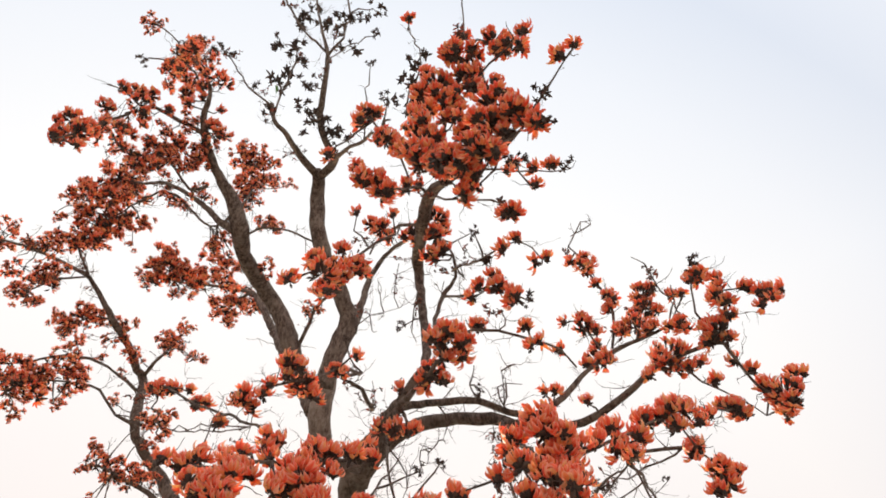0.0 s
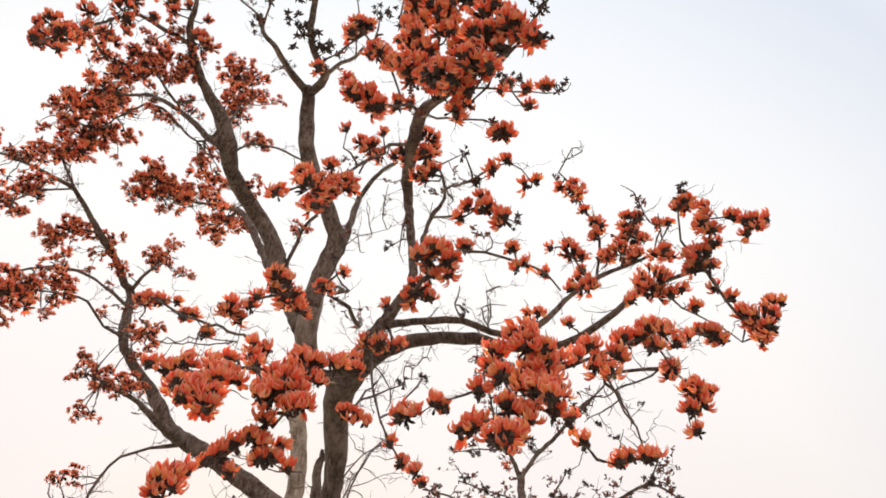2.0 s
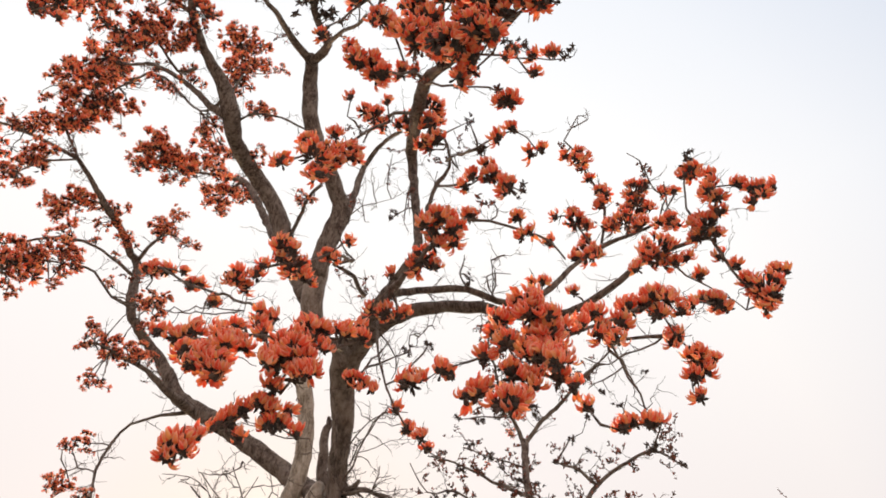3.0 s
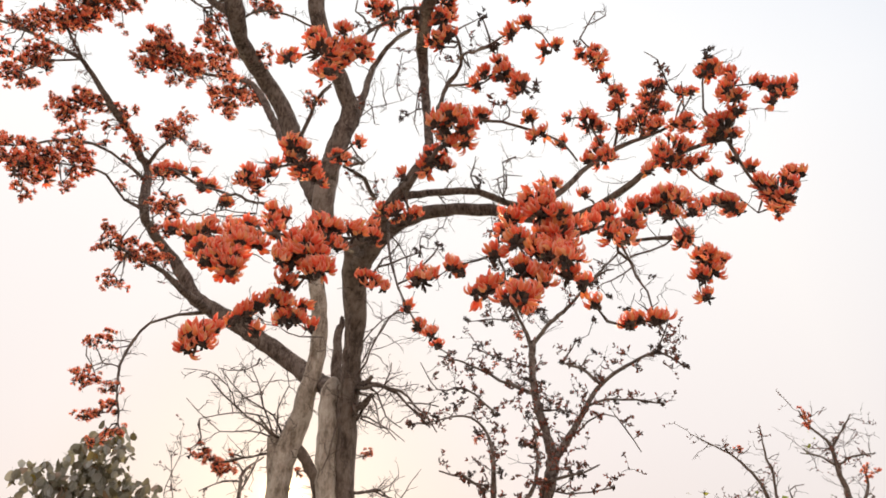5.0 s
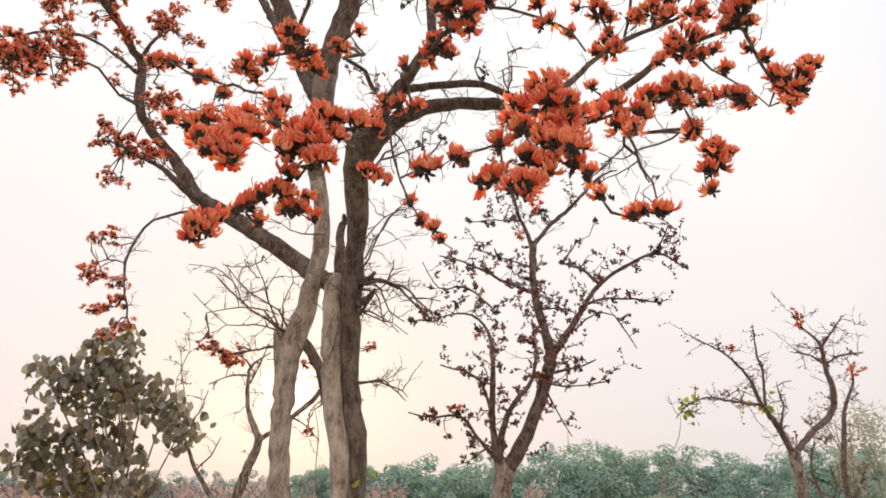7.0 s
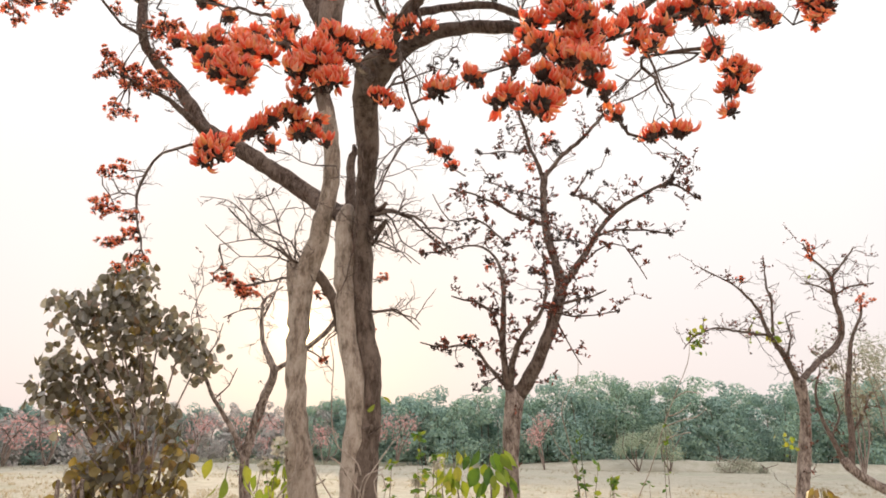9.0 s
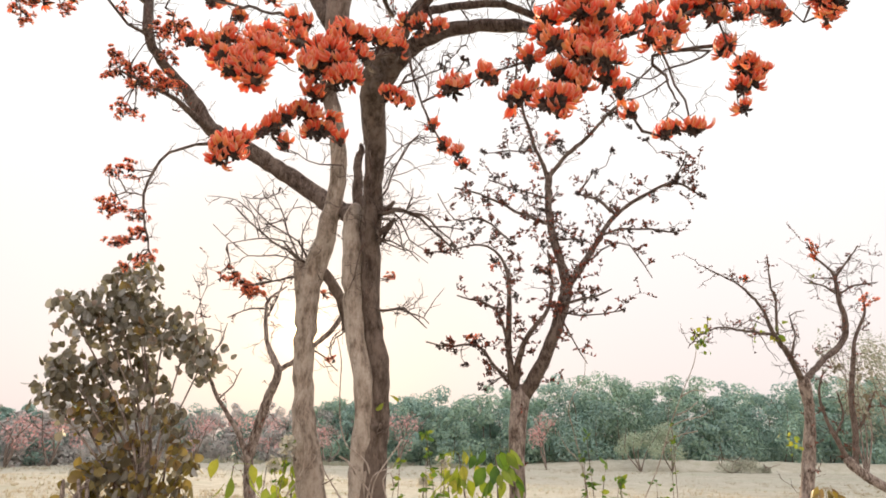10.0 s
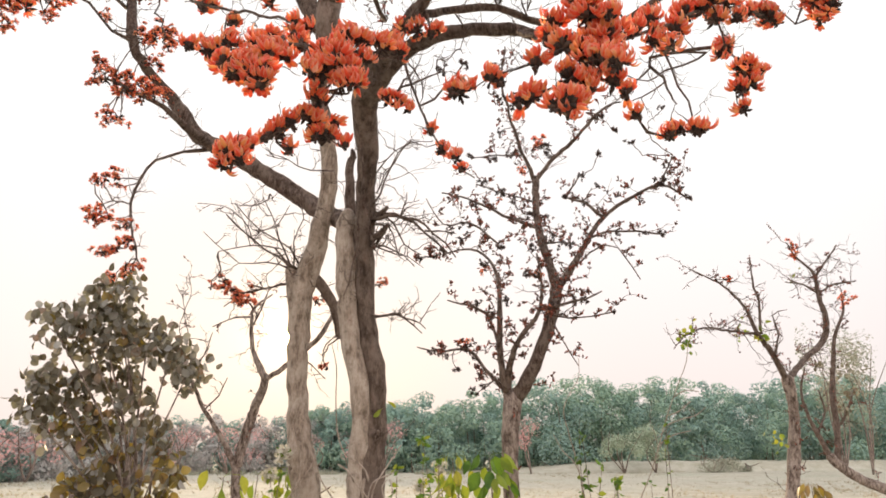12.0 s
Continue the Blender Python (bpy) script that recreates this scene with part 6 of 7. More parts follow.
heads(tree, [(-0.36, 1.82, 2.77, 0.052), (-0.35, 1.85, 2.84, 0.050), (-0.31, 1.90, 2.85, 0.047), (-0.34, 1.82, 2.70, 0.055), (-0.36, 1.82, 2.65, 0.051), (-0.31, 1.82, 2.65, 0.043), (-0.29, 1.88, 2.77, 0.042), (-0.24, 2.00, 2.90, 0.049), (-0.20, 2.10, 2.94, 0.047), (-0.27, 1.95, 2.88, 0.036), (-0.44, 1.83, 2.66, 0.033), (-0.45, 1.90, 2.64, 0.041), (-0.49, 1.92, 2.59, 0.041), (-0.54, 1.92, 2.56, 0.044), (-0.57, 1.92, 2.53, 0.044), (-0.60, 1.90, 2.50, 0.032), (-0.45, 1.94, 2.58, 0.048), (-0.41, 1.95, 2.53, 0.048), (-0.46, 1.94, 2.52, 0.037), (-0.53, 1.95, 2.47, 0.025)])
heads(tree, [(-0.39, 1.95, 2.57, 0.030), (-0.36, 1.97, 2.50, 0.018), (-0.69, 1.83, 2.41, 0.058), (-0.66, 1.83, 2.43, 0.045), (-0.71, 1.83, 2.37, 0.040), (-0.63, 1.85, 2.44, 0.035), (-0.25, 2.35, 2.90, 0.046), (-0.20, 2.33, 2.86, 0.050), (-0.16, 2.40, 2.87, 0.033), (-0.08, 2.60, 2.88, 0.035), (-0.02, 2.65, 2.81, 0.045), (0.03, 2.60, 2.77, 0.044), (0.06, 2.70, 2.75, 0.035), (-0.15, 2.40, 3.25, 0.055), (-0.21, 2.35, 3.22, 0.044), (-0.08, 2.40, 3.23, 0.040), (-0.04, 2.40, 3.24, 0.040), (-0.21, 2.20, 3.05, 0.036)])
heads(tree, [(-2.45, 4.20, 4.06, 0.048), (-2.36, 4.20, 4.11, 0.073), (-2.27, 4.25, 4.10, 0.081), (-2.21, 4.30, 4.08, 0.082), (-2.09, 4.30, 4.06, 0.090), (-2.05, 4.40, 4.14, 0.059), (-2.14, 4.30, 3.97, 0.049), (-2.45, 4.30, 4.31, 0.058), (-2.29, 4.30, 3.85, 0.065), (-2.35, 4.30, 3.81, 0.040), (-2.09, 4.30, 4.49, 0.067), (-2.12, 4.50, 4.42, 0.052), (-2.07, 4.40, 4.63, 0.052), (-2.45, 4.60, 3.51, 0.067), (-2.39, 4.60, 3.53, 0.059), (-2.48, 4.55, 3.20, 0.066), (-2.40, 4.55, 3.21, 0.066), (-2.21, 4.50, 3.12, 0.056), (-2.28, 4.50, 2.95, 0.072), (-2.20, 4.50, 2.99, 0.056)])
heads(tree, [(-2.15, 4.50, 2.81, 0.055), (-2.07, 4.50, 2.82, 0.048), (-2.24, 4.50, 2.75, 0.039), (-1.48, 4.45, 2.68, 0.062), (-1.55, 4.45, 2.65, 0.039), (-1.49, 4.86, 2.67, 0.076), (-1.40, 4.86, 2.66, 0.059), (-0.88, 4.80, 2.62, 0.042), (-1.33, 4.60, 2.70, 0.032)])
heads(tree, [(0.20, 1.23, 4.19, 0.060), (0.11, 1.28, 4.03, 0.064), (0.22, 1.20, 3.75, 0.068), (0.03, 1.31, 3.84, 0.060), (0.12, 1.26, 3.61, 0.072), (0.20, 1.23, 3.63, 0.076), (0.32, 1.16, 3.77, 0.064), (0.06, 1.30, 4.21, 0.051), (-0.01, 1.32, 3.71, 0.064), (0.29, 1.16, 4.23, 0.051), (0.15, 1.38, 3.56, 0.051), (0.09, 1.20, 4.29, 0.051), (0.26, 1.20, 3.97, 0.068), (0.16, 1.27, 3.86, 0.060), (0.38, 1.16, 3.68, 0.051), (-0.09, 1.42, 3.87, 0.055), (0.08, 1.34, 3.66, 0.060), (0.01, 1.31, 4.01, 0.051)])
heads(tree, [(-0.21, 1.59, 3.96, 0.051), (-0.30, 1.59, 4.02, 0.043), (0.35, 1.58, 2.74, 0.056), (0.40, 1.61, 2.69, 0.056), (0.38, 1.58, 2.58, 0.060), (0.28, 1.55, 2.44, 0.048), (0.44, 1.65, 2.68, 0.048), (-0.58, 1.78, 2.73, 0.056), (-0.61, 1.75, 2.65, 0.056), (-0.37, 1.79, 2.72, 0.056), (-0.41, 1.80, 2.68, 0.056), (-0.32, 1.79, 2.64, 0.048), (-0.57, 1.75, 2.59, 0.048)])
buds(tree, [(-1.06, 2.30, 6.53, 0.096), (-1.15, 2.30, 6.63, 0.071), (-1.04, 2.20, 6.95, 0.083), (-0.86, 2.20, 6.79, 0.090), (-0.72, 2.20, 6.74, 0.098), (-0.55, 2.20, 6.90, 0.082), (-0.42, 2.20, 7.00, 0.065), (-1.07, 2.35, 6.29, 0.094), (-0.96, 2.30, 6.33, 0.068), (-1.12, 2.35, 6.08, 0.074), (-0.87, 2.35, 6.08, 0.058), (-0.85, 2.50, 5.90, 0.099), (-0.89, 2.45, 5.93, 0.074), (-0.66, 2.60, 5.79, 0.074), (-0.74, 2.55, 5.83, 0.074), (-0.38, 2.00, 6.17, 0.040), (-0.39, 2.00, 5.75, 0.030), (-0.26, 1.90, 5.14, 0.046), (-0.03, 1.40, 4.62, 0.054), (-0.08, 1.40, 4.38, 0.051)])
buds(tree, [(-0.09, 1.40, 4.19, 0.034), (-0.57, 2.20, 6.36, 0.068), (-1.68, 2.35, 6.62, 0.054), (-1.55, 2.35, 6.57, 0.035), (-1.27, 2.35, 6.08, 0.033), (-1.13, 2.38, 5.78, 0.063), (-2.63, 2.80, 7.38, 0.052), (0.43, 1.15, 3.87, 0.029), (0.44, 1.15, 3.70, 0.020), (0.37, 1.65, 4.16, 0.031), (0.46, 1.70, 4.23, 0.031), (0.64, 1.73, 4.23, 0.032), (0.22, 2.00, 4.06, 0.027), (0.19, 1.80, 4.09, 0.026), (0.27, 2.00, 3.87, 0.026), (0.45, 2.10, 3.71, 0.030), (1.28, 2.70, 4.37, 0.040), (-0.49, 3.00, 4.23, 0.020), (0.06, 2.20, 4.20, 0.040), (1.16, 1.93, 3.77, 0.030)])
buds(tree, [(0.25, 2.60, 3.58, 0.022), (-0.03, 2.40, 3.06, 0.023), (0.05, 2.40, 3.08, 0.018), (-0.15, 2.60, 3.98, 0.024), (-0.71, 2.60, 5.83, 0.049), (-0.69, 2.20, 6.90, 0.064), (-0.94, 2.20, 7.06, 0.065)])
buds(tree_b, [(0.39, 6.60, 4.62, 0.055), (0.63, 6.60, 4.61, 0.061), (0.81, 6.60, 4.68, 0.055), (0.51, 6.60, 4.32, 0.054), (0.72, 6.60, 4.19, 0.060), (0.83, 6.60, 4.13, 0.054), (0.21, 6.80, 4.29, 0.050), (0.43, 6.80, 4.17, 0.055), (0.31, 6.20, 3.73, 0.067), (0.14, 6.20, 3.66, 0.050), (-0.02, 6.20, 3.40, 0.049), (-0.13, 6.20, 3.37, 0.038), (0.09, 6.20, 3.46, 0.044), (0.25, 6.20, 3.55, 0.055), (0.65, 6.30, 3.53, 0.050), (1.04, 6.60, 3.91, 0.071), (1.17, 6.50, 3.91, 0.059), (1.17, 6.40, 3.66, 0.063), (1.00, 6.40, 3.54, 0.062), (1.26, 6.30, 3.54, 0.050)])
buds(tree_b, [(1.35, 6.30, 3.54, 0.045), (0.86, 6.10, 3.19, 0.048), (0.97, 6.10, 3.16, 0.053), (0.47, 6.20, 3.30, 0.044), (0.67, 6.07, 2.93, 0.053), (0.41, 6.10, 2.91, 0.042), (0.51, 6.10, 2.80, 0.042), (-0.03, 6.20, 2.47, 0.042), (0.10, 6.20, 2.42, 0.047), (0.26, 6.24, 2.50, 0.064), (0.34, 6.20, 2.42, 0.047), (0.36, 6.20, 2.11, 0.052), (0.44, 6.20, 2.14, 0.041), (0.41, 6.20, 2.24, 0.036), (0.21, 6.20, 2.31, 0.042), (1.34, 5.78, 2.88, 0.045), (1.24, 5.80, 2.83, 0.045), (1.08, 5.85, 2.84, 0.051), (1.59, 5.80, 2.76, 0.025), (1.41, 6.60, 4.18, 0.054)])
buds(tree_b, [(1.61, 6.60, 4.11, 0.042), (1.86, 6.40, 3.70, 0.046), (2.15, 6.40, 3.71, 0.046), (2.32, 6.40, 3.71, 0.040), (2.27, 6.15, 4.16, 0.079), (2.35, 6.10, 4.32, 0.045), (2.42, 6.10, 4.08, 0.050), (2.51, 6.10, 3.99, 0.044), (2.09, 6.30, 4.06, 0.034), (1.57, 6.50, 4.39, 0.042), (1.72, 6.50, 4.26, 0.036), (0.84, 6.50, 5.18, 0.062), (0.71, 6.50, 4.90, 0.055), (1.24, 6.60, 4.69, 0.061), (1.18, 6.60, 4.79, 0.068), (1.71, 6.30, 4.56, 0.053), (2.07, 6.30, 4.69, 0.053), (1.90, 6.30, 4.82, 0.053), (1.76, 6.40, 5.04, 0.066), (0.71, 6.40, 5.25, 0.055)])
buds(tree_b, [(2.10, 5.50, 4.64, 0.037)])

# ---- leaves ----
def leaf_mesh(seed, mat, wide, prof=(0.05, 0.68, 1.0, 1.0, 0.78, 0.4, 0.02)):
    """A broad blunt leaf one unit long along +z, folded at its midrib, with a stalk."""
    rng = np.random.default_rng(seed)
    verts, faces = [], []
    droop = 0.3 + 0.5 * rng.random()
    for i, w in enumerate(prof):
        z = i / 6
        y = -droop * 0.35 * z * z
        x = wide * w * (1 + rng.normal(0, 0.06))
        verts += [(-x, y + 0.12 * w * wide * 2, z), (-x * 0.5, y + 0.03, z), (0, y, z), (x * 0.5, y + 0.03, z), (x, y + 0.12 * w * wide * 2, z)]
    for i in range(6):
        for k in range(4):
            a = i * 5 + k
            faces.append((a, a + 1, a + 6, a + 5))
    i = len(verts)
    verts += [(-0.012, 0, -0.25), (0.012, 0, -0.25), (0.012, 0, 0.02), (-0.012, 0, 0.02), (0, 0.02, -0.25), (0, 0.02, 0.02)]
    faces += [(i, i + 1, i + 2, i + 3), (i + 1, i + 4, i + 5, i + 2), (i + 4, i, i + 3, i + 5)]
    return mesh_of("leaf", verts, faces, [mat])


LEAVES = {m: [leaf_mesh(70 + k, m, 0.36 + 0.05 * k, (0.08, 0.55, 0.88, 1.0, 1.0, 0.8, 0.3)) for k in range(3)] for m in (LEAF_DUSTY, LEAF_YELLOW, LEAF_GREEN, LEAF_YELLOW_GREEN)}
TALL = {m: [leaf_mesh(90 + k, m, 0.25 + 0.03 * k) for k in range(3)] for m in (LEAF_GREEN, LEAF_YELLOW_GREEN, LEAF_YELLOW)}
NARROW = [leaf_mesh(80 + k, LEAF_GREEN, 0.26) for k in range(2)]
leaf_rng = np.random.default_rng(31)


def leaf_turn(way):
    """A leaf's turn: its tip along way, rolled at random."""
    z = Vector(way).normalized()
    x = Vector(leaf_rng.normal(0, 1, 3))
    x = (x - z * x.dot(z)).normalized()
    return Matrix((x, z.cross(x), z)).transposed()


def set_leaf(parent, off, p, way, size, meshes):
    m = leaf_turn(way).to_4x4()
    ob = new("leaf", meshes[leaf_rng.integers(len(meshes))])
    ob.parent = parent
    ob.matrix_basis = Matrix.Translation(Vector(p) - off) @ m @ Matrix.Diagonal((size, size, size, 1))


def leaf_bush(foot, clumps_at):
    """A dense young tree, its large dusty leaves hanging in threes from crooked stems."""
    rng = leaf_rng
    top = thing("leafy_bush", (*foot, 0), "dense bush with large dusty grey-green leaves, yellowing towards the foot", "bush")
    off = Vector((*foot, 0))
    runs = []
    for k, (x, y, z, r) in enumerate(clumps_at):
        fx, fy = foot[0] + rng.normal(0, 0.05), foot[1] + rng.normal(0, 0.05)
        mid = (foot[0] * 0.78 + x * 0.22 + rng.normal(0, 0.07), foot[1] * 0.78 + y * 0.22, z * 0.48)
        run = spline([(fx, fy, -0.05, 0.03 if z > 1.7 else 0.014), (*mid, 0.018 if z > 1.7 else 0.01), (x, y, z - r * 0.2, 0.008), (x + rng.normal(0, r * 0.4), y, z + r * 0.6, 0.004)], 0.12)
        verts, faces = [], []
        tube(verts, faces, run, 6, rng, 0.05)
        st = part("stem", mesh_of("stem", [Vector(v) - off for v in verts], faces, [BARK_FAR]), top)
        verts, faces, mats, made = [], [], [], 0
        for j in range(int((52 if z > 1.7 else 38) * (r / 0.3) ** 2) + 8):
            d = rng.normal(0, 1, 3)
            d /= np.linalg.norm(d)
            p = np.array((x, y, z)) + d * r * (0.35 + 0.75 * rng.random())
            yellow = rng.random() < (0.5 if z < 1.5 else 0.22 if z < 2.1 else 0.03)
            for q in range(rng.integers(1, 3)):
                way = (rng.normal(0, 0.5), rng.normal(0, 0.5), -0.75 + rng.normal(0, 0.4))
                spot, size = p + rng.normal(0, 0.04, 3), (0.092 + 0.05 * rng.random()) * (1 if z > 1.6 else 1.15)
                made += 1
                if made <= 12:
                    set_leaf(st, off, spot, way, size, LEAVES[LEAF_YELLOW if yellow else LEAF_DUSTY])
                    continue
                src, m = LEAVES[LEAF_DUSTY][rng.integers(3)], leaf_turn(way)
                i = len(verts)
                verts += [Vector(spot) - off + m @ (v.co * size) for v in src.vertices]
                faces += [tuple(i + q for q in f.vertices) for f in src.polygons]
                mats += [int(yellow)] * len(src.polygons)
        tagged(part("foliage", mesh_of("foliage", verts, faces, [LEAF_DUSTY, LEAF_YELLOW], mats), st), kind="stuff")


def sapling(x, y, z, count, size, mat):
    """A single upright shoot with broad hanging leaves."""
    rng = leaf_rng
    top = thing("sapling", (x, y, 0), "young sapling with broad drooping yellow-green leaves" if mat is not LEAF_GREEN else "young sapling with broad drooping green leaves", "sapling", "saplings")
    off = Vector((x, y, 0))
    run = spline([(x, y, -0.05, 0.012), (x + rng.normal(0, 0.05), y, z * 0.55, 0.009), (x + rng.normal(0, 0.04), y, z, 0.004)], 0.1)
    verts, faces = [], []
    tube(verts, faces, run, 6, rng, 0.05)
    st = part("stem", mesh_of("stem", [Vector(v) - off for v in verts], faces, [BARK_FAR]), top)
    total = int(count * 1.5)
    for k in range(total):
        f = (k + 0.5) / total
        p = run[len(run) - 1 - int((len(run) - 1) * 0.24 * f)][:3]
        a = k * 2.4 + rng.normal(0, 0.3)
        out = np.array((math.cos(a), math.sin(a), 0.35 - 0.5 * rng.random()))
        q = p + out * size * (0.25 + 0.75 * rng.random())
        verts, faces = [], []
        tube(verts, faces, spline([(*p, 0.0025), (*(p + out * size * 0.2 + (0, 0, 0.02)), 0.002), (*q, 0.0018)], 0.04), 4, rng)
        stalk = part("leaf_stalk", mesh_of("leaf_stalk", [Vector(v) - off for v in verts], faces, [mat]), st) if k % 4 == 0 else None
        way = (out[0] * 0.45, out[1] * 0.45, -0.9 + rng.normal(0, 0.2))
        set_leaf(st, off, q, way, size * (0.6 + 0.55 * rng.random()), TALL[mat])


def herb(x, y, z, count, size, white):
    """A thin weedy stalk with small leaves, some with white blossom."""
    rng = leaf_rng
    top = thing("weed", (x, y, 0), "thin tall weed with small white blossoms" if white else "thin tall weed with small green leaves", "weed", "weeds")
    off = Vector((x, y, 0))
    for k in range(2):
        run = spline([(x + rng.normal(0, 0.08), y, -0.05, 0.006), (x + rng.normal(0, 0.06), y, z * 0.5, 0.004), (x + rng.normal(0, 0.03) * (1 + 2 * k), y, z * (1 - 0.08 * k), 0.002)], 0.1)
        verts, faces = [], []
        tube(verts, faces, run, 5, rng, 0.05)
        st = part("stem", mesh_of("stem", [Vector(v) - off for v in verts], faces, [BARK_FAR]), top)
        for j in range(int(count * 1.5)):
            p = run[len(run) - 1 - int((len(run) - 1) * 0.3 * rng.random() ** 1.4)][:3] + rng.normal(0, 0.012, 3)
            set_leaf(st, off, p, (rng.normal(0, 0.8), rng.normal(0, 0.8), rng.normal(-0.25, 0.5)), size * (0.8 + 0.8 * rng.random()), NARROW)
        if white:
            verts, faces = [], []
            for j in range(50):
                c = run[-1][:3] + rng.normal(0, 0.022, 3) * (1, 1, 1.2)
                turn = np.array(Euler(rng.normal(0, 0.9, 3)).to_matrix())
                for q in range(5):
                    a = q * 1.257
                    d, e = turn @ np.array((math.cos(a), math.sin(a), 0.3)), turn @ np.array((-math.sin(a), math.cos(a), 0.1))
                    i = len(verts)
                    verts += [c, c + d * 0.011 + e * 0.007, c + d * 0.02, c + d * 0.011 - e * 0.007]
                    faces.append((i, i + 1, i + 2, i + 3))
            part("blossom", mesh_of("blossom", [Vector(v) - off for v in verts], faces, [WHITE_BLOOM]), top)


def hang_leaves(t, at, count, size, mat):
    """A tuft of leaves on a tree's twig."""
    rng = leaf_rng
    node, gap = nearest(t, np.array(at))
    off = Vector(t.location)
    run = spline([(*node[:3], 0.004), (*((node[:3] + np.array(at)) / 2 + rng.normal(0, 0.03, 3)), 0.003), (*at, 0.002)], 0.08)
    verts, faces = [], []
    tube(verts, faces, run, 5, rng)
    st = part("twig", mesh_of("twig", [Vector(v) - off for v in verts], faces, [BARK_DARK]), t)
    for k in range(count):
        set_leaf(st, off, np.array(at) + rng.normal(0, max(0.08, size * 0.75), 3), (rng.normal(0, 0.6), rng.normal(0, 0.6), -0.4 + rng.normal(0, 0.5)), size * (0.7 + 0.5 * rng.random()), LEAVES[mat])


def stalks(name, label, category, r, runs):
    """Bare stems, each a thin uneven run."""
    top = thing(name, (runs[0][0][0], runs[0][0][1], 0), label, category, name + "s")
    off = Vector(top.location)
    for k, pts in enumerate(runs):
        pts = [(*p, r * (1 - 0.55 * i / len(pts))) for i, p in enumerate(pts)]
        if k == 0 and pts[0][2] < 1.45:
            pts.insert(0, (pts[0][0], pts[0][1], -0.05, r))
        verts, faces = [], []
        tube(verts, faces, spline(pts, 0.04), 6, leaf_rng, 0.08)
        part("stem", mesh_of("stem", [Vector(v) - off for v in verts], faces, [BARK_PALE]), top)

# ---- broad-leaved bush and undergrowth ----
leaf_bush((-3.77, 9.10), [(-4.26, 9.00, 3.71, 0.35), (-4.45, 8.90, 3.49, 0.31), (-4.82, 8.60, 3.19, 0.33), (-4.59, 8.90, 3.17, 0.38), (-4.19, 9.10, 3.22, 0.39), (-3.78, 9.00, 3.09, 0.35), (-3.44, 8.90, 2.85, 0.34), (-3.12, 8.70, 2.60, 0.23), (-4.92, 8.80, 2.55, 0.30), (-4.73, 9.20, 2.41, 0.38), (-4.34, 9.30, 2.62, 0.39), (-5.07, 8.80, 2.18, 0.23), (-4.75, 9.00, 2.02, 0.30), (-4.37, 9.10, 1.89, 0.34), (-3.88, 9.00, 2.15, 0.30), (-3.42, 8.70, 1.85, 0.23), (-3.28, 8.60, 1.61, 0.17), (-4.01, 9.10, 1.50, 0.30), (-4.28, 9.20, 1.28, 0.30), (-4.57, 9.10, 1.11, 0.26), (-3.69, 9.00, 1.13, 0.29), (-3.17, 8.70, 1.31, 0.17), (-3.34, 8.80, 0.97, 0.25), (-4.11, 9.20, 0.87, 0.29), (-4.65, 9.20, 0.86, 0.22)])
sapling(0.17, 6.10, 1.51, 15, 0.16, LEAF_YELLOW_GREEN)
sapling(0.00, 6.20, 1.33, 10, 0.15, LEAF_YELLOW_GREEN)
sapling(0.47, 5.80, 1.53, 13, 0.19, LEAF_GREEN)
sapling(-1.92, 6.40, 1.37, 4, 0.21, LEAF_YELLOW_GREEN)
sapling(-1.62, 6.40, 1.39, 3, 0.18, LEAF_YELLOW_GREEN)
sapling(-1.00, 4.60, 1.45, 18, 0.11, LEAF_YELLOW_GREEN)
sapling(5.20, 9.50, 1.12, 15, 0.17, LEAF_YELLOW)
herb(0.95, 4.70, 1.65, 16, 0.036, False)
herb(1.05, 4.70, 1.48, 12, 0.040, False)
herb(1.16, 4.70, 1.41, 9, 0.043, False)
herb(1.28, 4.80, 1.36, 8, 0.043, False)
herb(1.67, 5.00, 1.76, 6, 0.029, False)
herb(-0.11, 4.50, 1.64, 12, 0.036, False)
herb(-0.16, 4.50, 1.52, 10, 0.036, False)
herb(-0.27, 4.30, 1.47, 10, 0.036, False)
herb(-0.97, 4.30, 1.56, 12, 0.036, True)
herb(-0.03, 5.00, 1.46, 8, 0.032, True)
herb(1.62, 5.20, 1.34, 7, 0.036, False)
hang_leaves(tree_c, (3.76, 9.60, 3.24), 23, 0.072, LEAF_YELLOW_GREEN)
hang_leaves(tree_c, (3.71, 9.60, 3.07), 18, 0.066, LEAF_GREEN)
hang_leaves(tree_c, (4.87, 9.60, 3.22), 13, 0.094, LEAF_YELLOW_GREEN)
hang_leaves(tree_c, (4.55, 9.60, 3.33), 10, 0.055, LEAF_YELLOW_GREEN)
hang_leaves(tree_c, (5.18, 10.20, 1.77), 13, 0.066, LEAF_YELLOW_GREEN)
hang_leaves(tree_c, (6.34, 11.00, 4.54), 10, 0.044, LEAF_YELLOW_GREEN)
hang_leaves(tree_d, (8.70, 14.00, 3.18), 28, 0.083, LEAF_DUSTY)
hang_leaves(tree_d, (8.27, 14.00, 3.40), 14, 0.083, LEAF_DUSTY)
hang_leaves(tree_d, (8.88, 14.00, 2.83), 25, 0.089, LEAF_DUSTY)
hang_leaves(tree_d, (8.71, 14.00, 2.49), 18, 0.083, LEAF_DUSTY)
hang_leaves(tree_d, (7.96, 14.00, 3.75), 9, 0.073, LEAF_DUSTY)
hang_leaves(tree, (-0.29, 3.95, 1.69), 2, 0.06, LEAF_YELLOW_GREEN)
hang_leaves(tree, (-1.16, 2.38, 5.82), 4, 0.05, LEAF_GREEN)
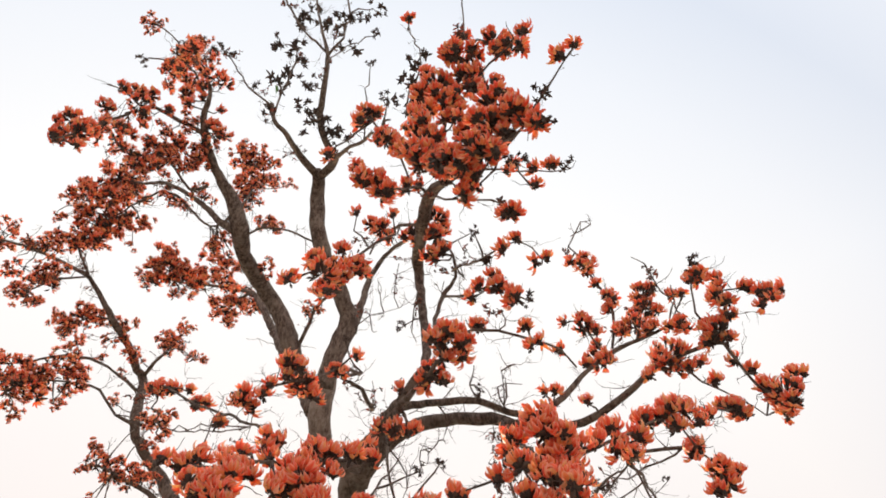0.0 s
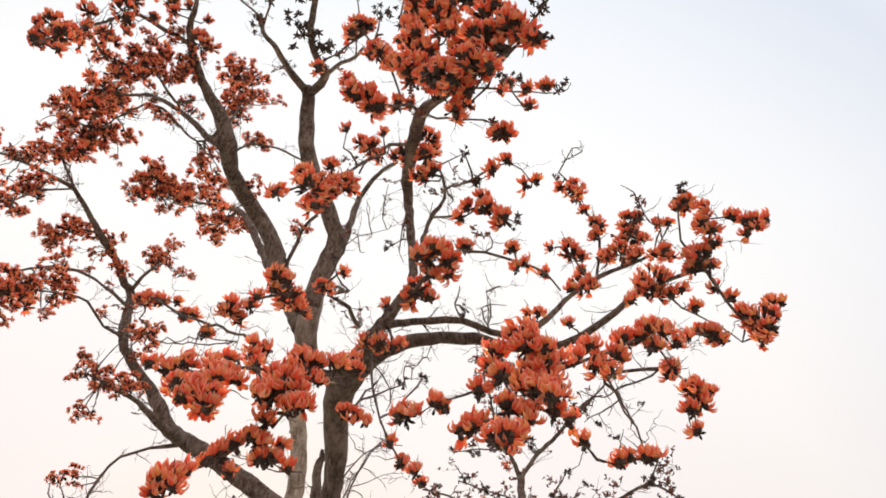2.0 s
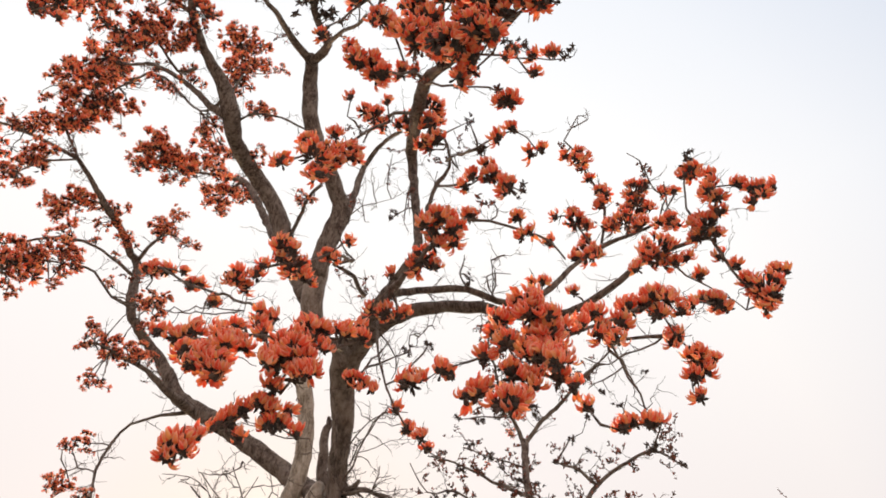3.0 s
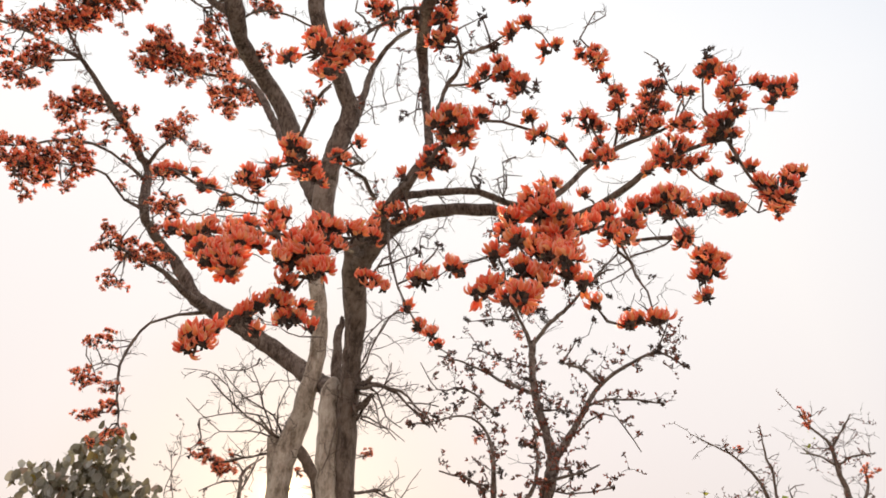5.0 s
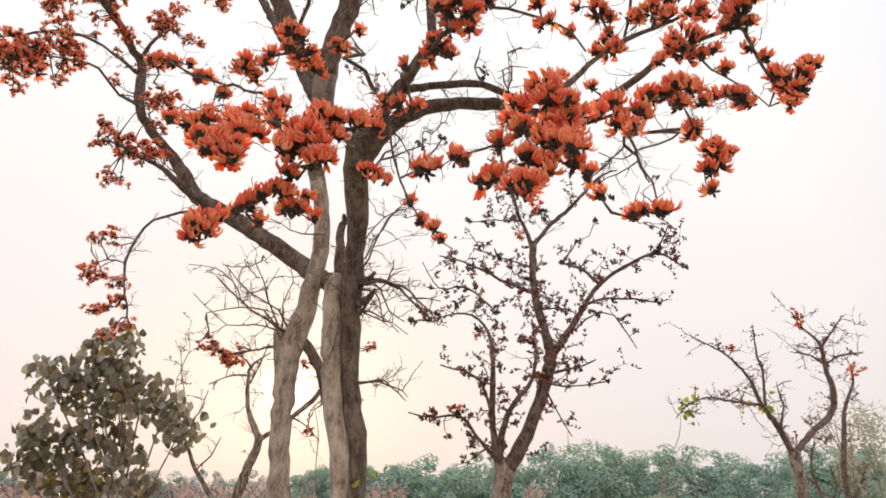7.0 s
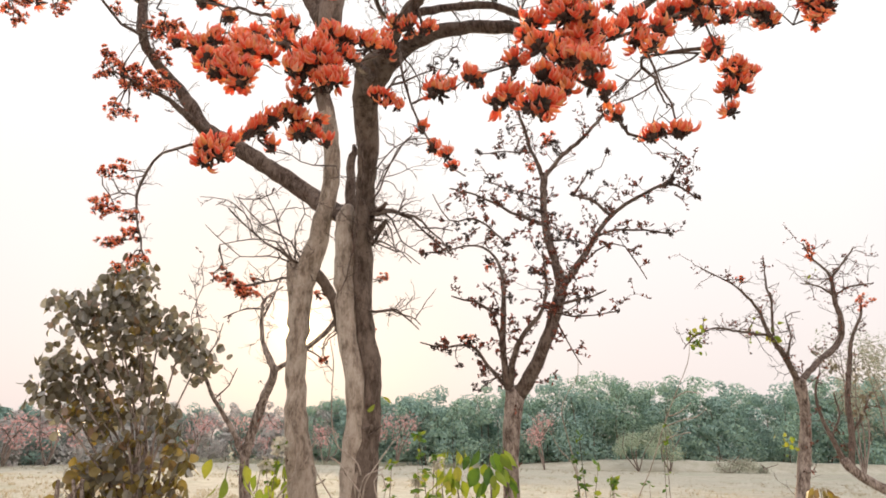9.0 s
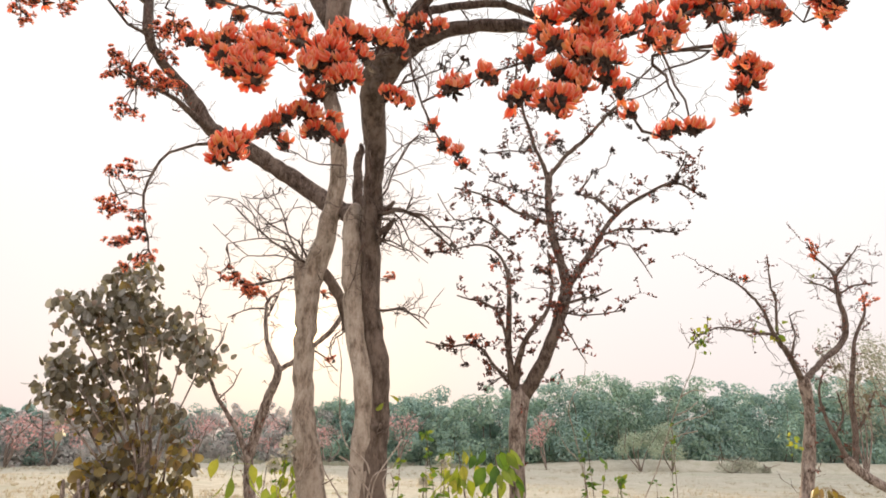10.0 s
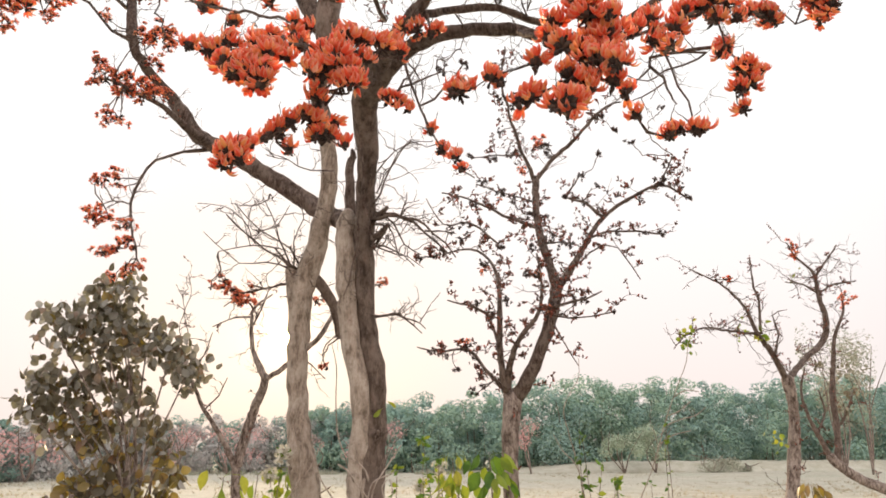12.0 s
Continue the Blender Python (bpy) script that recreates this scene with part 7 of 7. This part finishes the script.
hang_leaves(tree_e, (-3.41, 9.80, 2.57), 14, 0.15, LEAF_DUSTY)
hang_leaves(tree_e, (-3.30, 9.80, 2.70), 8, 0.14, LEAF_DUSTY)
stalks("vine", "dry grey vine stems wound round the trunk foot", "vine", 0.0055, [[(-0.58, 3.90, 1.50), (-0.52, 3.86, 1.47), (-0.48, 3.84, 1.41), (-0.42, 3.83, 1.35), (-0.38, 3.83, 1.28), (-0.34, 3.84, 1.15)], [(-0.43, 3.83, 1.12), (-0.41, 3.83, 1.27), (-0.39, 3.84, 1.38), (-0.36, 3.86, 1.42), (-0.30, 3.90, 1.44), (-0.27, 3.90, 1.46)], [(-0.39, 3.82, 1.24), (-0.37, 3.83, 1.38), (-0.31, 3.86, 1.48), (-0.23, 3.90, 1.60)], [(-0.28, 3.85, 1.12), (-0.30, 3.85, 1.27), (-0.33, 3.86, 1.38), (-0.29, 3.88, 1.42), (-0.27, 3.90, 1.35)], [(-0.40, 3.83, 1.41), (-0.42, 3.84, 1.47), (-0.48, 3.86, 1.52), (-0.55, 3.95, 1.56), (-0.60, 4.00, 1.68), (-0.63, 4.10, 1.88), (-0.64, 4.15, 2.06), (-0.68, 4.20, 2.21)]])
stalks("vine", "thin grey vine climbing the pale trunk", "vine", 0.0055, [[(-0.87, 4.30, 1.07), (-0.88, 4.30, 1.35), (-0.86, 4.32, 1.41), (-0.86, 4.34, 1.53), (-0.89, 4.36, 1.65), (-0.93, 4.38, 1.72)], [(-0.94, 4.25, 1.26), (-0.88, 4.28, 1.35), (-0.79, 4.30, 1.48), (-0.74, 4.33, 1.62)], [(-0.57, 4.25, 1.20), (-0.66, 4.28, 1.32), (-0.73, 4.33, 1.41), (-0.77, 4.36, 1.52)], [(-0.73, 4.30, 1.33), (-0.69, 4.28, 1.35), (-0.66, 4.27, 1.37)]])
stalks("dry_stalk", "tall thin dry weed stalk with a forked top", "weed", 0.0045, [[(1.40, 5.00, 1.07), (1.44, 5.00, 1.25), (1.54, 5.00, 1.45), (1.67, 5.00, 1.78), (1.77, 5.00, 2.00), (1.87, 5.00, 2.21), (1.90, 5.00, 2.36)], [(1.65, 5.00, 1.74), (1.78, 5.00, 1.79), (1.90, 5.00, 1.82), (1.98, 5.00, 1.88)], [(1.61, 5.00, 1.62), (1.72, 5.00, 1.68), (1.85, 5.00, 1.71)], [(1.75, 5.00, 1.95), (1.84, 5.00, 2.00), (1.94, 5.00, 1.99)], [(1.70, 5.00, 1.82), (1.78, 5.00, 1.85), (1.87, 5.00, 1.92)]])
stalks("dry_stalk", "bare curved grey stalk among the weeds", "weed", 0.004, [[(0.98, 4.80, 1.04), (0.97, 4.80, 1.40), (0.91, 4.80, 1.68), (0.88, 4.80, 1.84), (0.93, 4.80, 1.96), (1.00, 4.80, 2.07), (1.01, 4.80, 2.21)], [(1.00, 4.80, 1.08), (0.96, 4.80, 1.44), (0.86, 4.80, 1.57), (0.80, 4.80, 1.68)]])
heads(tree_c, [(4.43, 9.60, 4.07, 0.059), (4.49, 9.60, 4.04, 0.050), (6.27, 11.00, 5.04, 0.078), (6.32, 11.00, 4.89, 0.078), (6.39, 11.00, 4.86, 0.058)])
heads(tree_d, [(9.16, 14.00, 4.87, 0.097), (9.04, 14.00, 4.68, 0.085), (9.27, 14.00, 4.81, 0.073)])
heads(tree_b, [(0.95, 6.70, 4.50, 0.055), (1.15, 6.60, 4.79, 0.074), (1.03, 5.90, 2.80, 0.046), (0.26, 6.24, 2.52, 0.053), (0.97, 6.10, 3.19, 0.043), (0.47, 6.15, 3.24, 0.038), (0.68, 6.60, 4.13, 0.042)])
heads(tree, [(-0.41, 4.60, 2.71, 0.032), (-0.38, 4.60, 2.73, 0.032), (-0.85, 4.90, 2.18, 0.033), (-0.81, 4.90, 2.16, 0.029), (-0.43, 4.50, 2.32, 0.023)])
